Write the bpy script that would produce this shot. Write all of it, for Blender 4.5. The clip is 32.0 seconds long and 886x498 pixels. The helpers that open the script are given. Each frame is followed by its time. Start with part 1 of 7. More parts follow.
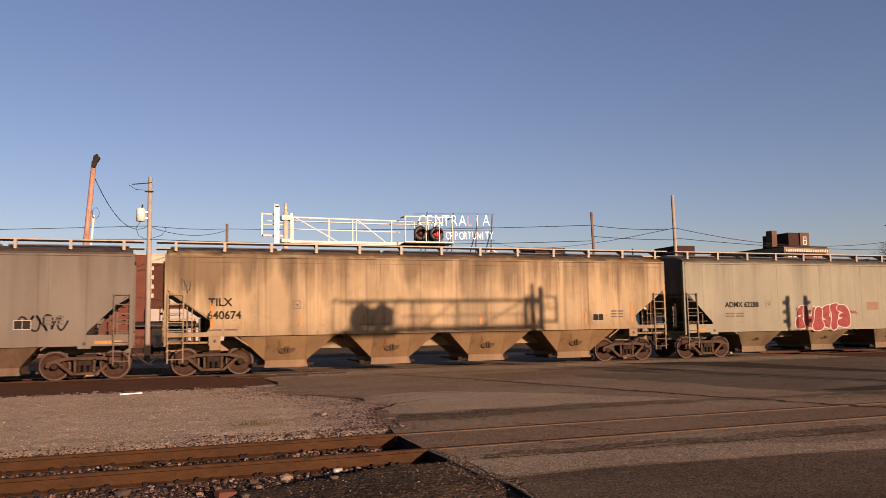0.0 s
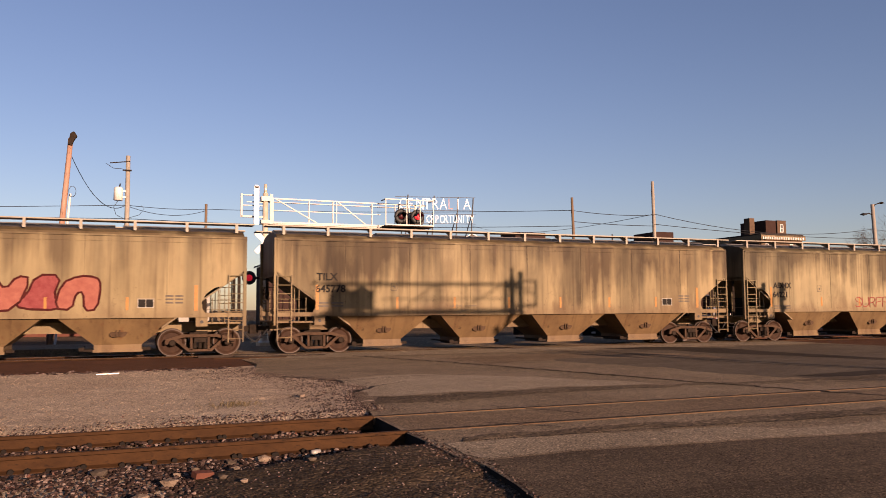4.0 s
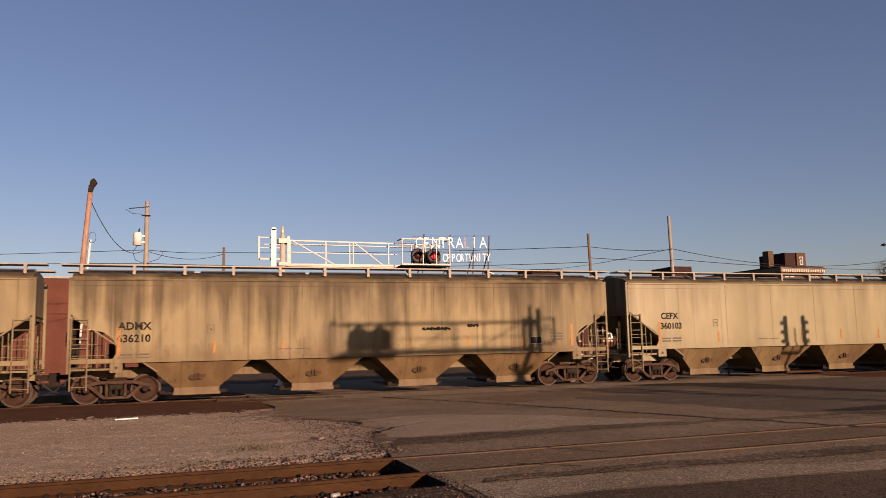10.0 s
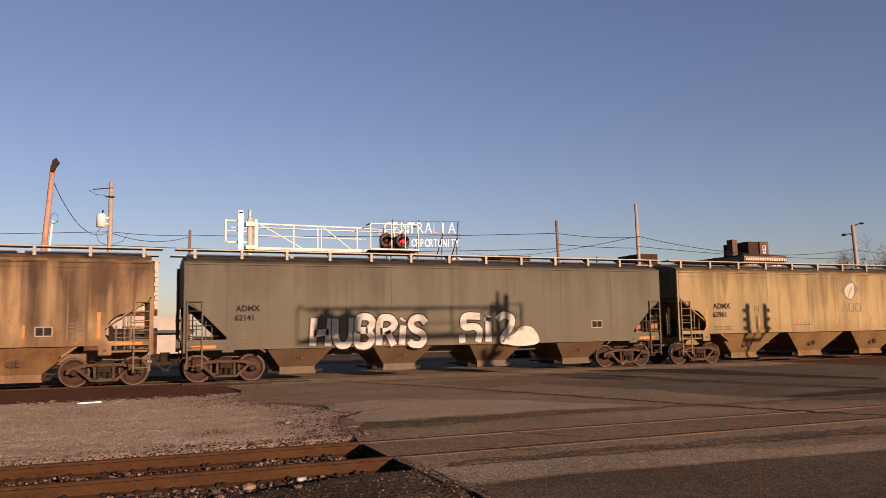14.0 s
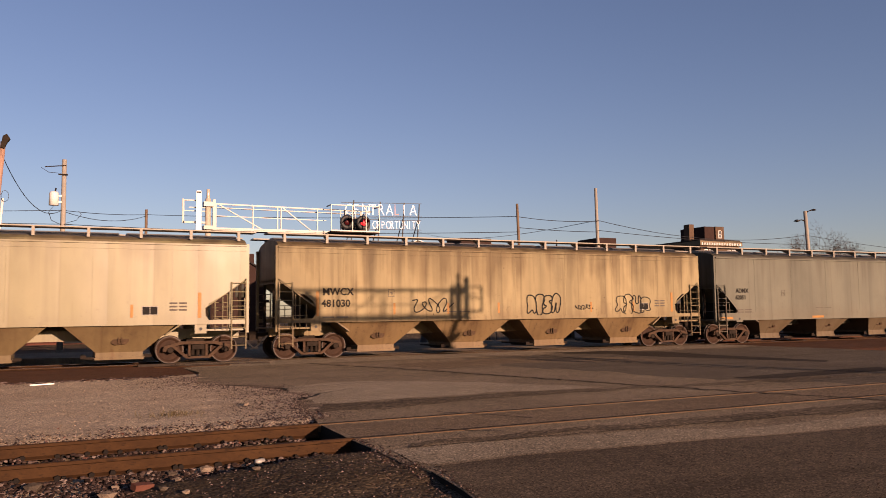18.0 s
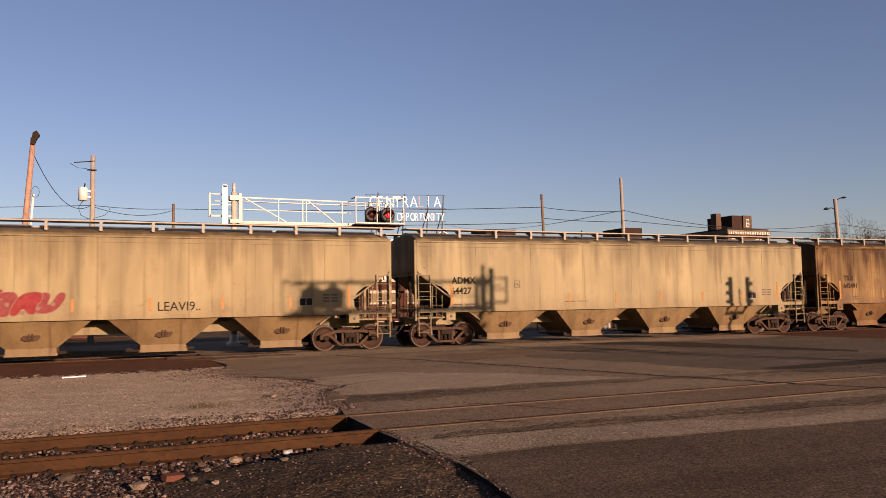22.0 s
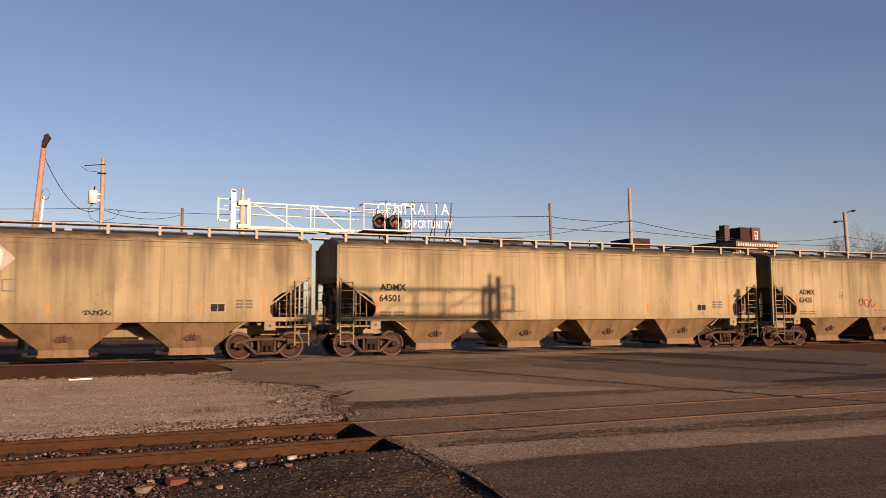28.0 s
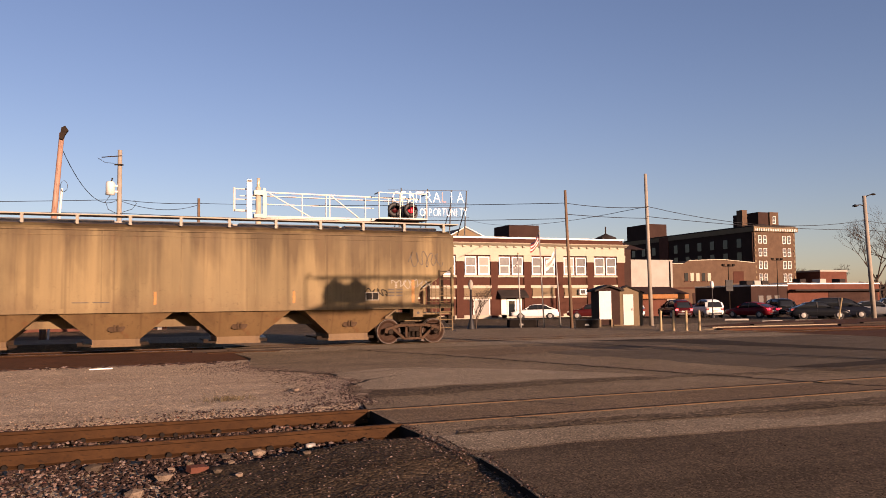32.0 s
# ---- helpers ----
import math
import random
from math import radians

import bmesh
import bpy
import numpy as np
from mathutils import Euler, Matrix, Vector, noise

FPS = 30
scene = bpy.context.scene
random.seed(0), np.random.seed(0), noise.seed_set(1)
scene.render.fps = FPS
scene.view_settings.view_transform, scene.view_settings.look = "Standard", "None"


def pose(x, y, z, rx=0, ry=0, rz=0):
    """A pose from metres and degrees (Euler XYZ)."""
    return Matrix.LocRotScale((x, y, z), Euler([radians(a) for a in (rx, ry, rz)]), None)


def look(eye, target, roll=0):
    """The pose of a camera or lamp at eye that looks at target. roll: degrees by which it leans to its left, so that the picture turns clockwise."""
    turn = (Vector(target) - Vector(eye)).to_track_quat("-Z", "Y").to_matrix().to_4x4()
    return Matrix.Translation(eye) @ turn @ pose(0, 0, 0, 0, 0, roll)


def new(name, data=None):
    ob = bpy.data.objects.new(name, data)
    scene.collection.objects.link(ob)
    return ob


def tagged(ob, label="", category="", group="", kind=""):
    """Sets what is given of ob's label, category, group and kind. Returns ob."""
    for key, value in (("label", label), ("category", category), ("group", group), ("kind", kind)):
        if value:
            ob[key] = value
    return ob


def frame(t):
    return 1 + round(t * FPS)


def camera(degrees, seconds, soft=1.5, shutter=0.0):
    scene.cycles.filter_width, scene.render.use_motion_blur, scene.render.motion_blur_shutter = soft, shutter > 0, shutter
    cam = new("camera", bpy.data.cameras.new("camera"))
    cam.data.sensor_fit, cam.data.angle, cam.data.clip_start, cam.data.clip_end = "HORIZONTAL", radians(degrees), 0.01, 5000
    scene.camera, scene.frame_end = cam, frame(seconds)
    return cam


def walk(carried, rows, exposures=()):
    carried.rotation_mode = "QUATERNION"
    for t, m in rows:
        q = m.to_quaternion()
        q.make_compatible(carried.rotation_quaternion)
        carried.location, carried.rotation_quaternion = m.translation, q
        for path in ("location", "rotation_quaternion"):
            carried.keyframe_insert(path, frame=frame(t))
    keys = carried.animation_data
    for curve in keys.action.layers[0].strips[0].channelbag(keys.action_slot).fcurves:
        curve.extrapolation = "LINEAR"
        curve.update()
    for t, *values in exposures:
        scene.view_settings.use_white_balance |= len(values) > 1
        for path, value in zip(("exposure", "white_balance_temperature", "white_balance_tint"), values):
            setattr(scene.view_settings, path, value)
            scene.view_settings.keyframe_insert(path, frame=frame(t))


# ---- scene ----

# ---- camera: hand-held on one spot beside the crossing; x runs along the tracks, y across them, rail tops are z = 0 ----
EYE = (0.0, 0.0, 1.543)
cam = camera(58.0, 32.0, soft=0.85, shutter=0.08)
TURNS = [  # seconds, yaw, pitch, roll
    (0, -20.20, 5.47, 0.93), (0.5, -20.55, 5.39, 1.08), (1, -20.99, 5.05, 0.93), (1.5, -21.23, 4.52, 1.07), (2, -21.48, 4.53, 1.14),
    (2.5, -21.46, 4.37, 1.01), (4.5, -21.71, 4.28, 0.22), (5, -21.74, 4.30, 0.15), (5.5, -21.94, 4.70, -0.00), (6, -22.27, 4.94, 0.20),
    (6.5, -22.20, 5.53, 0.24), (7, -22.20, 5.86, 0.36), (7.5, -21.72, 6.09, 0.62), (8, -21.56, 6.75, 0.46), (8.5, -20.75, 6.86, 0.66),
    (9, -20.22, 6.83, 0.92), (9.5, -20.24, 6.91, 1.56), (10, -20.37, 7.06, 1.30), (10.5, -20.54, 6.84, 1.24), (11, -20.86, 6.75, 0.99),
    (11.5, -21.74, 6.86, 0.42), (12, -22.28, 7.11, 0.38), (12.5, -22.23, 6.95, 0.58), (13, -22.35, 6.43, 0.81), (13.5, -22.52, 6.36, 0.72),
    (14, -22.67, 5.96, 0.95), (14.5, -22.60, 6.20, 1.36), (16.5, -23.83, 5.20, 0.36), (17, -24.87, 4.96, 0.26), (17.5, -25.44, 4.86, 0.43),
    (18, -25.50, 4.65, 0.72), (18.5, -25.23, 4.57, 0.51), (19, -24.98, 4.69, 0.54), (19.5, -24.66, 4.74, 0.67), (20, -24.48, 4.98, 0.57),
    (20.5, -24.33, 4.97, 0.79), (21, -24.03, 4.51, 0.83), (21.5, -23.87, 4.23, 0.99), (22, -23.71, 4.07, 1.05), (22.5, -23.64, 3.92, 0.83),
    (23, -23.71, 3.94, 0.92), (23.5, -23.77, 4.23, 0.98), (24, -23.76, 4.13, 0.80), (24.5, -23.71, 4.01, 0.43), (25, -23.86, 3.88, 0.62),
    (25.5, -24.00, 4.04, 0.57), (27.5, -23.91, 4.32, 0.13), (28, -23.25, 4.63, 0.21), (28.5, -22.44, 4.76, 0.53), (29, -21.93, 4.79, 0.73),
    (29.5, -21.64, 4.49, 0.72), (30, -21.93, 4.42, 0.42), (30.5, -22.15, 4.20, 0.48), (31, -22.23, 4.04, 0.59), (31.5, -22.09, 3.92, 0.74),
    (32, -22.10, 3.77, 0.65),
]
# time, exposure, white balance in kelvin, tint
EXPOSURES = [(0, 1.10, 6600, 38), (2, 1.12, 6600, 38), (5, 1.30, 6600, 38), (6, 1.28, 6600, 38), (7, 1.03, 6600, 38), (8, 0.95, 6600, 38), (9, 0.94, 6600, 38), (12, 0.80, 6600, 38),
             (13, 1.10, 6600, 38), (14, 1.08, 6600, 38), (16, 0.88, 6700, 39), (17, 0.78, 6700, 40), (18, 1.10, 6650, 39), (19, 1.20, 6600, 38), (22, 1.10, 6600, 38), (25, 1.38, 6600, 38), (28, 1.17, 6600, 38), (29, 1.02, 6600, 38), (30, 1.10, 6600, 38), (32, 1.30, 6600, 38)]
walk(cam, [(t, pose(*EYE, 90 + p, r, y)) for t, y, p, r in TURNS], EXPOSURES)

# ---- sky, sun ----
SUN_EL, SUN_SIDE = radians(10.4), 0.28      # the light goes towards -x by SUN_SIDE for each metre in +y
world = bpy.data.worlds.new("sky")
scene.world = world
world.use_nodes = True
wn = world.node_tree.nodes
sky = wn.new("ShaderNodeTexSky")
sky.sky_type, sky.sun_disc = "NISHITA", False
sky.sun_elevation = SUN_EL
sky.sun_rotation = math.atan2(SUN_SIDE, -1.0)
sky.air_density, sky.dust_density, sky.ozone_density = 1.0, 0.4, 2.2
wn["Background"].inputs["Strength"].default_value = 0.05
world.node_tree.links.new(sky.outputs[0], wn["Background"].inputs["Color"])
sun_lamp = bpy.data.lights.new("sun", "SUN")
sun_lamp.energy, sun_lamp.angle, sun_lamp.color = 5.0, radians(0.55), (1.0, 0.74, 0.45)
sun = new("sun", sun_lamp)
sun.matrix_basis = look((0, 0, 50), (-SUN_SIDE * 50, 50, 50 - 50 * math.hypot(1, SUN_SIDE) * math.tan(SUN_EL)))

# ---- materials ----
def nodes_of(name):
    m = bpy.data.materials.new(name)
    m.use_nodes = True
    nt = m.node_tree
    return m, nt, nt.nodes["Principled BSDF"]


def node(nt, kind, **values):
    n = nt.nodes.new(kind)
    for k, v in values.items():
        n.inputs[k.replace("_", " ")].default_value = v
    return n


def noise_at(nt, scale, detail=4.0, rough=0.6, stretch=(1, 1, 1)):
    co = nt.nodes.new("ShaderNodeTexCoord")
    mp = node(nt, "ShaderNodeMapping", Scale=stretch)
    nt.links.new(co.outputs["Object"], mp.inputs["Vector"])
    nz = node(nt, "ShaderNodeTexNoise", Scale=scale, Detail=detail, Roughness=rough)
    nt.links.new(mp.outputs["Vector"], nz.inputs["Vector"])
    return nz.outputs["Fac"]


def ramp(nt, fac, stops):
    r = nt.nodes.new("ShaderNodeValToRGB")
    while len(r.color_ramp.elements) < len(stops):
        r.color_ramp.elements.new(0.5)
    for e, (p, c) in zip(r.color_ramp.elements, stops):
        e.position, e.color = p, (*c, 1) if len(c) == 3 else c
    nt.links.new(fac, r.inputs["Fac"])
    return r.outputs["Color"]


def mix(nt, fac, a, b, blend="MIX"):
    m = nt.nodes.new("ShaderNodeMix")
    m.data_type, m.blend_type = "RGBA", blend
    for sock, v in ((m.inputs[0], fac), (m.inputs[6], a), (m.inputs[7], b)):
        if hasattr(v, "links"):
            nt.links.new(v, sock)
        elif isinstance(v, (int, float)):
            sock.default_value = v
        else:
            sock.default_value = (*v, 1) if len(v) == 3 else v
    return m.outputs[2]


def bump(nt, bsdf, fac, strength=0.3, dist=0.02):
    b = node(nt, "ShaderNodeBump", Strength=strength, Distance=dist)
    nt.links.new(fac, b.inputs["Height"])
    nt.links.new(b.outputs["Normal"], bsdf.inputs["Normal"])


def tone(c):
    """Darkens every base colour to deepen shade against the sky, white ones least."""
    k = 0.44 + 0.25 * min(1.0, max(0.0, (min(c) - 0.58) / 0.1))
    return tuple(v * k for v in c)


def surface(name, a, b, scale=3.0, rough=0.8, metal=0.0, fine=40.0, relief=0.2, dist=0.01, third=None, stretch=(1, 1, 1), vary=0.0):
    """Two tones mixed by large stains, a fine grain over them, and relief."""
    m, nt, p = nodes_of(name)
    a, b, third = tone(a), tone(b), third and tone(third)
    big = noise_at(nt, scale, 5.0, 0.65, stretch)
    small = noise_at(nt, fine, 3.0, 0.7)
    col = ramp(nt, big, [(0.3, a), (0.7, b)])
    if third:
        spots = noise_at(nt, scale * 4.3, 4.0, 0.7, stretch)
        col = mix(nt, ramp(nt, spots, [(0.55, (0, 0, 0)), (0.7, (1, 1, 1))]), col, third)
    col = mix(nt, 0.35, col, ramp(nt, small, [(0.25, (0.45, 0.45, 0.45)), (0.75, (1.0, 1.0, 1.0))]), "MULTIPLY")
    if vary:
        info = nt.nodes.new("ShaderNodeObjectInfo")
        col = mix(nt, vary, col, ramp(nt, info.outputs["Random"], [(0.0, (0.35, 0.35, 0.35)), (1.0, (1.6, 1.6, 1.6))]), "MULTIPLY")
    nt.links.new(col, p.inputs["Base Color"])
    p.inputs["Roughness"].default_value, p.inputs["Metallic"].default_value = rough, metal
    p.inputs["Specular IOR Level"].default_value = 0.12 if rough > 0.65 else 0.4
    bump(nt, p, small, relief, dist)
    return m


def glow(name, color, strength):
    m, nt, p = nodes_of(name)
    p.inputs["Base Color"].default_value = (*color, 1)
    p.inputs["Emission Color"].default_value = (*color, 1)
    p.inputs["Emission Strength"].default_value = strength
    return m


def math_node(nt, op, a, b=0.0, c=0.0):
    n = nt.nodes.new("ShaderNodeMath")
    n.operation = op
    for sock, v in zip(n.inputs, (a, b, c)):
        if hasattr(v, "links"):
            nt.links.new(v, sock)
        else:
            sock.default_value = v
    return n.outputs[0]


def car_paint(name, base, grime, amount=0.5, rust=0.15, seed=0.0, rough=0.55, plates=1.0):
    """Weathered plates: broad soft stains, soot run down from the roof, stained seams, dust at the foot, chips and rust."""
    m, nt, p = nodes_of(name)
    base, grime = tuple(f * c for f, c in zip((0.535, 0.556, 0.53), base)), tuple(f * c for f, c in zip((0.43, 0.375, 0.345), grime))
    co = nt.nodes.new("ShaderNodeTexCoord")
    sep = nt.nodes.new("ShaderNodeSeparateXYZ")
    nt.links.new(co.outputs["Object"], sep.inputs[0])
    X, Z = sep.outputs[0], sep.outputs[2]

    def n_at(scale, stretch, detail=4.0, shift=0.0, warp=0.0):
        mp = node(nt, "ShaderNodeMapping", Scale=stretch, Location=(seed * 7.3 + shift, seed * 3.1, seed + shift))
        nt.links.new(co.outputs["Object"], mp.inputs["Vector"])
        nz = node(nt, "ShaderNodeTexNoise", Scale=scale, Detail=detail, Roughness=0.58, Distortion=warp)
        nt.links.new(mp.outputs["Vector"], nz.inputs["Vector"])
        return nz.outputs["Fac"]

    def step(fac, lo, hi, top=1.0):
        return ramp(nt, fac, [(lo, (0, 0, 0)), (hi, (top, top, top))])

    cloud = n_at(0.34, (1.0, 1.0, 0.8), 5.0, 9.0, 0.25)
    blotch = n_at(1.15, (1.0, 1.0, 0.35), 6.0, 21.0, 0.3)
    runs = n_at(1.9, (1.0, 1.0, 0.07), 3.0, 4.0)
    thin = n_at(7.0, (1.0, 1.0, 0.05), 3.0, 14.0)
    col = mix(nt, step(cloud, 0.35, 0.68), tuple(c * 0.9 for c in base), tuple(min(0.9, c * 1.16) for c in base))
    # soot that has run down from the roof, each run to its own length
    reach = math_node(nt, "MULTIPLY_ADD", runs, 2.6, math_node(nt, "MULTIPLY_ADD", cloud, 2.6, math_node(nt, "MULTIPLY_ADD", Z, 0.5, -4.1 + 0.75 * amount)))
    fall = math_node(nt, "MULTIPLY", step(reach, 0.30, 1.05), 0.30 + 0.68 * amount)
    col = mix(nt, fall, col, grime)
    # broad blotches of dirt
    lo = 0.66 - 0.20 * amount
    dirt = math_node(nt, "MULTIPLY", step(blotch, lo, lo + 0.16), 0.25 + 0.75 * amount)
    col = mix(nt, dirt, col, tuple(0.5 * (a + b) for a, b in zip(grime, base)))
    col = mix(nt, math_node(nt, "MULTIPLY", step(thin, 0.58, 0.78), 0.10 + 0.30 * amount), col, grime)
    # washed and sooted bands down the whole wall
    bands = n_at(1.15, (1.0, 1.0, 0.035), 3.0, 57.0)
    side = 0.10 + 0.34 * amount
    col = mix(nt, 1.0, col, ramp(nt, bands, [(0.34, (1 - side, 1 - side, 1 - side * 0.96)), (0.5, (1.0, 1.0, 1.0)), (0.66, (1 + 0.45 * side, 1 + 0.42 * side, 1 + 0.36 * side))]), "MULTIPLY")
    long_runs = n_at(3.6, (1.0, 1.0, 0.022), 2.0, 71.0)
    col = mix(nt, math_node(nt, "MULTIPLY", step(long_runs, 0.63, 0.70), 0.08 + 0.42 * amount), col, grime)
    # plates and their stained seams
    cell = math_node(nt, "MULTIPLY_ADD", X, 0.72, 50.0 + seed * 0.37)
    frac = math_node(nt, "FRACT", cell)
    wh = nt.nodes.new("ShaderNodeTexWhiteNoise")
    wh.noise_dimensions = "1D"
    nt.links.new(math_node(nt, "FLOOR", cell), wh.inputs["W"])
    lo_p = 1.0 - 0.16 * plates * (0.4 + amount)
    col = mix(nt, 1.0, col, ramp(nt, wh.outputs["Value"], [(0.0, (lo_p, lo_p, lo_p)), (1.0, (1.0, 1.0, 1.0))]), "MULTIPLY")
    pillow = math_node(nt, "MULTIPLY", math_node(nt, "MULTIPLY", frac, math_node(nt, "SUBTRACT", 1.0, frac)), 4.0)
    seam = math_node(nt, "MULTIPLY", math_node(nt, "SUBTRACT", 1.0, step(pillow, 0.0, 0.16)), math_node(nt, "MULTIPLY", step(cloud, 0.3, 0.6), plates * (0.22 + 0.4 * amount)))
    col = mix(nt, seam, col, grime)
    # road dust over the foot of the wall
    foot = math_node(nt, "MULTIPLY_ADD", blotch, 1.5, math_node(nt, "MULTIPLY_ADD", Z, -0.9, 1.45))
    col = mix(nt, math_node(nt, "MULTIPLY", step(foot, 0.5, 1.3), 0.6 * amount + 0.05), col, (0.080, 0.046, 0.024))
    # scuffs and scraped lines along the lower wall
    scuff = math_node(nt, "MULTIPLY", step(n_at(7.5, (0.8, 1.0, 0.9), 6.0, 83.0, 1.2), 0.60, 0.72), step(math_node(nt, "MULTIPLY_ADD", Z, -1.1, math_node(nt, "MULTIPLY_ADD", cloud, 1.4, 2.35)), 0.25, 0.95))
    col = mix(nt, math_node(nt, "MULTIPLY", scuff, 0.22 + 0.3 * amount), col, tuple(0.75 * c for c in grime))
    # chips and rust
    chips = n_at(3.4, (1, 1, 1), 5.0, 41.0, 0.4)
    col = mix(nt, step(chips, 0.735, 0.755, 0.85), col, tuple(c * 0.6 for c in grime))
    spots = n_at(4.0, (1, 1, 0.4), 5.0, 17.0)
    col = mix(nt, math_node(nt, "MULTIPLY", step(spots, 0.6, 0.74), rust * 1.3), col, (0.09, 0.034, 0.015))
    fine_n = n_at(30.0, (1, 1, 1), 3.0)
    col = mix(nt, 0.14, col, ramp(nt, fine_n, [(0.3, (0.6, 0.6, 0.6)), (0.7, (1, 1, 1))]), "MULTIPLY")
    nt.links.new(col, p.inputs["Base Color"])
    nt.links.new(math_node(nt, "MULTIPLY_ADD", cloud, 0.3, rough - 0.15), p.inputs["Roughness"])
    p.inputs["Specular IOR Level"].default_value = 0.3 if rough < 0.5 else 0.15
    wavy = n_at(0.55, (1.0, 1.0, 0.7), 2.0, 30.0)
    bump(nt, p, math_node(nt, "MULTIPLY_ADD", pillow, 0.28 * plates, wavy), 0.4, 0.06)
    return m


def asphalt(name, dark, light, joints=(0.05, 0.035, 0.024), relief=0.7, stone=34.0, spotty=0.7):
    """Worn paving: stones in binder, broad stains, wheel-worn streaks, tar spots."""
    m, nt, p = nodes_of(name)
    dark, light = [tuple(f * c for f, c in zip((0.97, 1.02, 0.93), tone(q))) for q in (dark, light)]
    co = nt.nodes.new("ShaderNodeTexCoord")
    vo = node(nt, "ShaderNodeTexVoronoi", Scale=stone)
    nt.links.new(co.outputs["Object"], vo.inputs["Vector"])
    big = noise_at(nt, 0.45, 6.0, 0.62)
    along = noise_at(nt, 0.8, 5.0, 0.6, (0.16, 1.3, 1))
    mid = noise_at(nt, 4.5, 5.0, 0.7)
    col = ramp(nt, big, [(0.32, dark), (0.7, light)])
    col = mix(nt, ramp(nt, along, [(0.5, (0, 0, 0)), (0.72, (spotty, spotty, spotty))]), col, tuple(c * 0.62 for c in dark))
    col = mix(nt, ramp(nt, mid, [(0.54, (0, 0, 0)), (0.7, (spotty, spotty, spotty))]), col, tuple(c * 0.55 for c in dark))
    col = mix(nt, ramp(nt, noise_at(nt, 2.1, 6.0, 0.75), [(0.60, (0, 0, 0)), (0.68, (0.8, 0.8, 0.8))]), col, tuple(min(1, c * 1.25) for c in light))
    bw = nt.nodes.new("ShaderNodeRGBToBW")
    nt.links.new(vo.outputs["Color"], bw.inputs["Color"])
    grit = ramp(nt, bw.outputs["Val"], [(0.22, (0.35, 0.34, 0.33)), (0.5, (0.85, 0.84, 0.82)), (0.72, (1.15, 1.12, 1.08)), (0.86, (2.1, 2.0, 1.9))])
    col = mix(nt, 0.75, col, grit, "MULTIPLY")
    nt.links.new(col, p.inputs["Base Color"])
    p.inputs["Roughness"].default_value, p.inputs["Specular IOR Level"].default_value = 0.95, 0.06
    h = math_node(nt, "MULTIPLY_ADD", vo.outputs["Distance"], -0.6, math_node(nt, "MULTIPLY_ADD", mid, 1.4, bw.outputs["Val"]))
    bump(nt, p, h, relief, 0.016)
    return m


ASPHALT = asphalt("asphalt", (0.36, 0.262, 0.188), (0.51, 0.38, 0.28), relief=0.3, stone=58.0, spotty=0.45)
ASPHALT_OLD = asphalt("asphalt_old", (0.54, 0.415, 0.31), (0.70, 0.55, 0.43), relief=0.25, stone=62.0, spotty=0.25)
ASPHALT_DARK = asphalt("coarse_asphalt", (0.165, 0.117, 0.084), (0.255, 0.186, 0.137), relief=0.3, stone=60.0, spotty=0.6)
CONCRETE = asphalt("worn_concrete", (0.48, 0.37, 0.28), (0.62, 0.485, 0.375), relief=0.3, stone=55.0, spotty=0.3)
DIRT = asphalt("dirt", (0.13, 0.087, 0.055), (0.22, 0.155, 0.105), stone=20.0)
GRAVEL = asphalt("gravel", (0.72, 0.53, 0.405), (0.95, 0.73, 0.57), relief=0.5, stone=60.0, spotty=0.4)
BALLAST_RUST = surface("rusty_ballast", (0.125, 0.052, 0.026), (0.20, 0.085, 0.043), 1.2, 0.95, 0, 14, 0.9, 0.04, (0.075, 0.033, 0.018))
RAIL_RUST = surface("rail_rust", (0.054, 0.023, 0.0075), (0.108, 0.049, 0.016), 2.6, 0.8, 0.0, 50, 0.5, 0.004, (0.022, 0.010, 0.005), stretch=(1, 1, 2.5))
RAIL_TOP = surface("rail_head", (0.24, 0.20, 0.17), (0.33, 0.28, 0.24), 2.0, 0.35, 0.8, 60, 0.1, 0.002)
TIMBER = surface("tie_timber", (0.05, 0.036, 0.027), (0.09, 0.066, 0.05), 2.0, 0.9, 0, 30, 0.6, 0.01, stretch=(6, 1, 1))
BRICK_A = surface("brick_dark_red", (0.105, 0.042, 0.028), (0.15, 0.062, 0.042), 0.8, 0.9, 0, 9, 0.3, 0.01)
BRICK_B = surface("brick_brown", (0.15, 0.094, 0.062), (0.225, 0.145, 0.096), 0.6, 0.9, 0, 9, 0.3, 0.01)
BRICK_C = surface("brick_red", (0.175, 0.066, 0.044), (0.24, 0.094, 0.064), 0.8, 0.9, 0, 9, 0.3, 0.01)
# Dark brick, also the shaded copy for walls turned from the sun.
BRICK_DK = surface("brick_dark_and_shaded", (0.06, 0.032, 0.026), (0.09, 0.05, 0.04), 0.5, 0.9, 0, 9, 0.3, 0.01)
CREAM = surface("cream_terracotta", (0.62, 0.54, 0.40), (0.74, 0.66, 0.50), 0.7, 0.6, 0, 14, 0.15, 0.01)
WHITE = surface("white_paint", (0.74, 0.72, 0.68), (0.82, 0.80, 0.76), 1.5, 0.5, 0, 30, 0.1, 0.004)
OFFWHITE = surface("offwhite_wall", (0.55, 0.52, 0.46), (0.68, 0.64, 0.58), 0.6, 0.8, 0, 20, 0.1, 0.004)
TAN = surface("tan_siding", (0.30, 0.22, 0.13), (0.36, 0.27, 0.165), 1.0, 0.7, 0, 25, 0.2, 0.005)
SILVER = surface("galvanised", (0.50, 0.48, 0.44), (0.66, 0.63, 0.58), 2.5, 0.5, 0.2, 30, 0.1, 0.002)
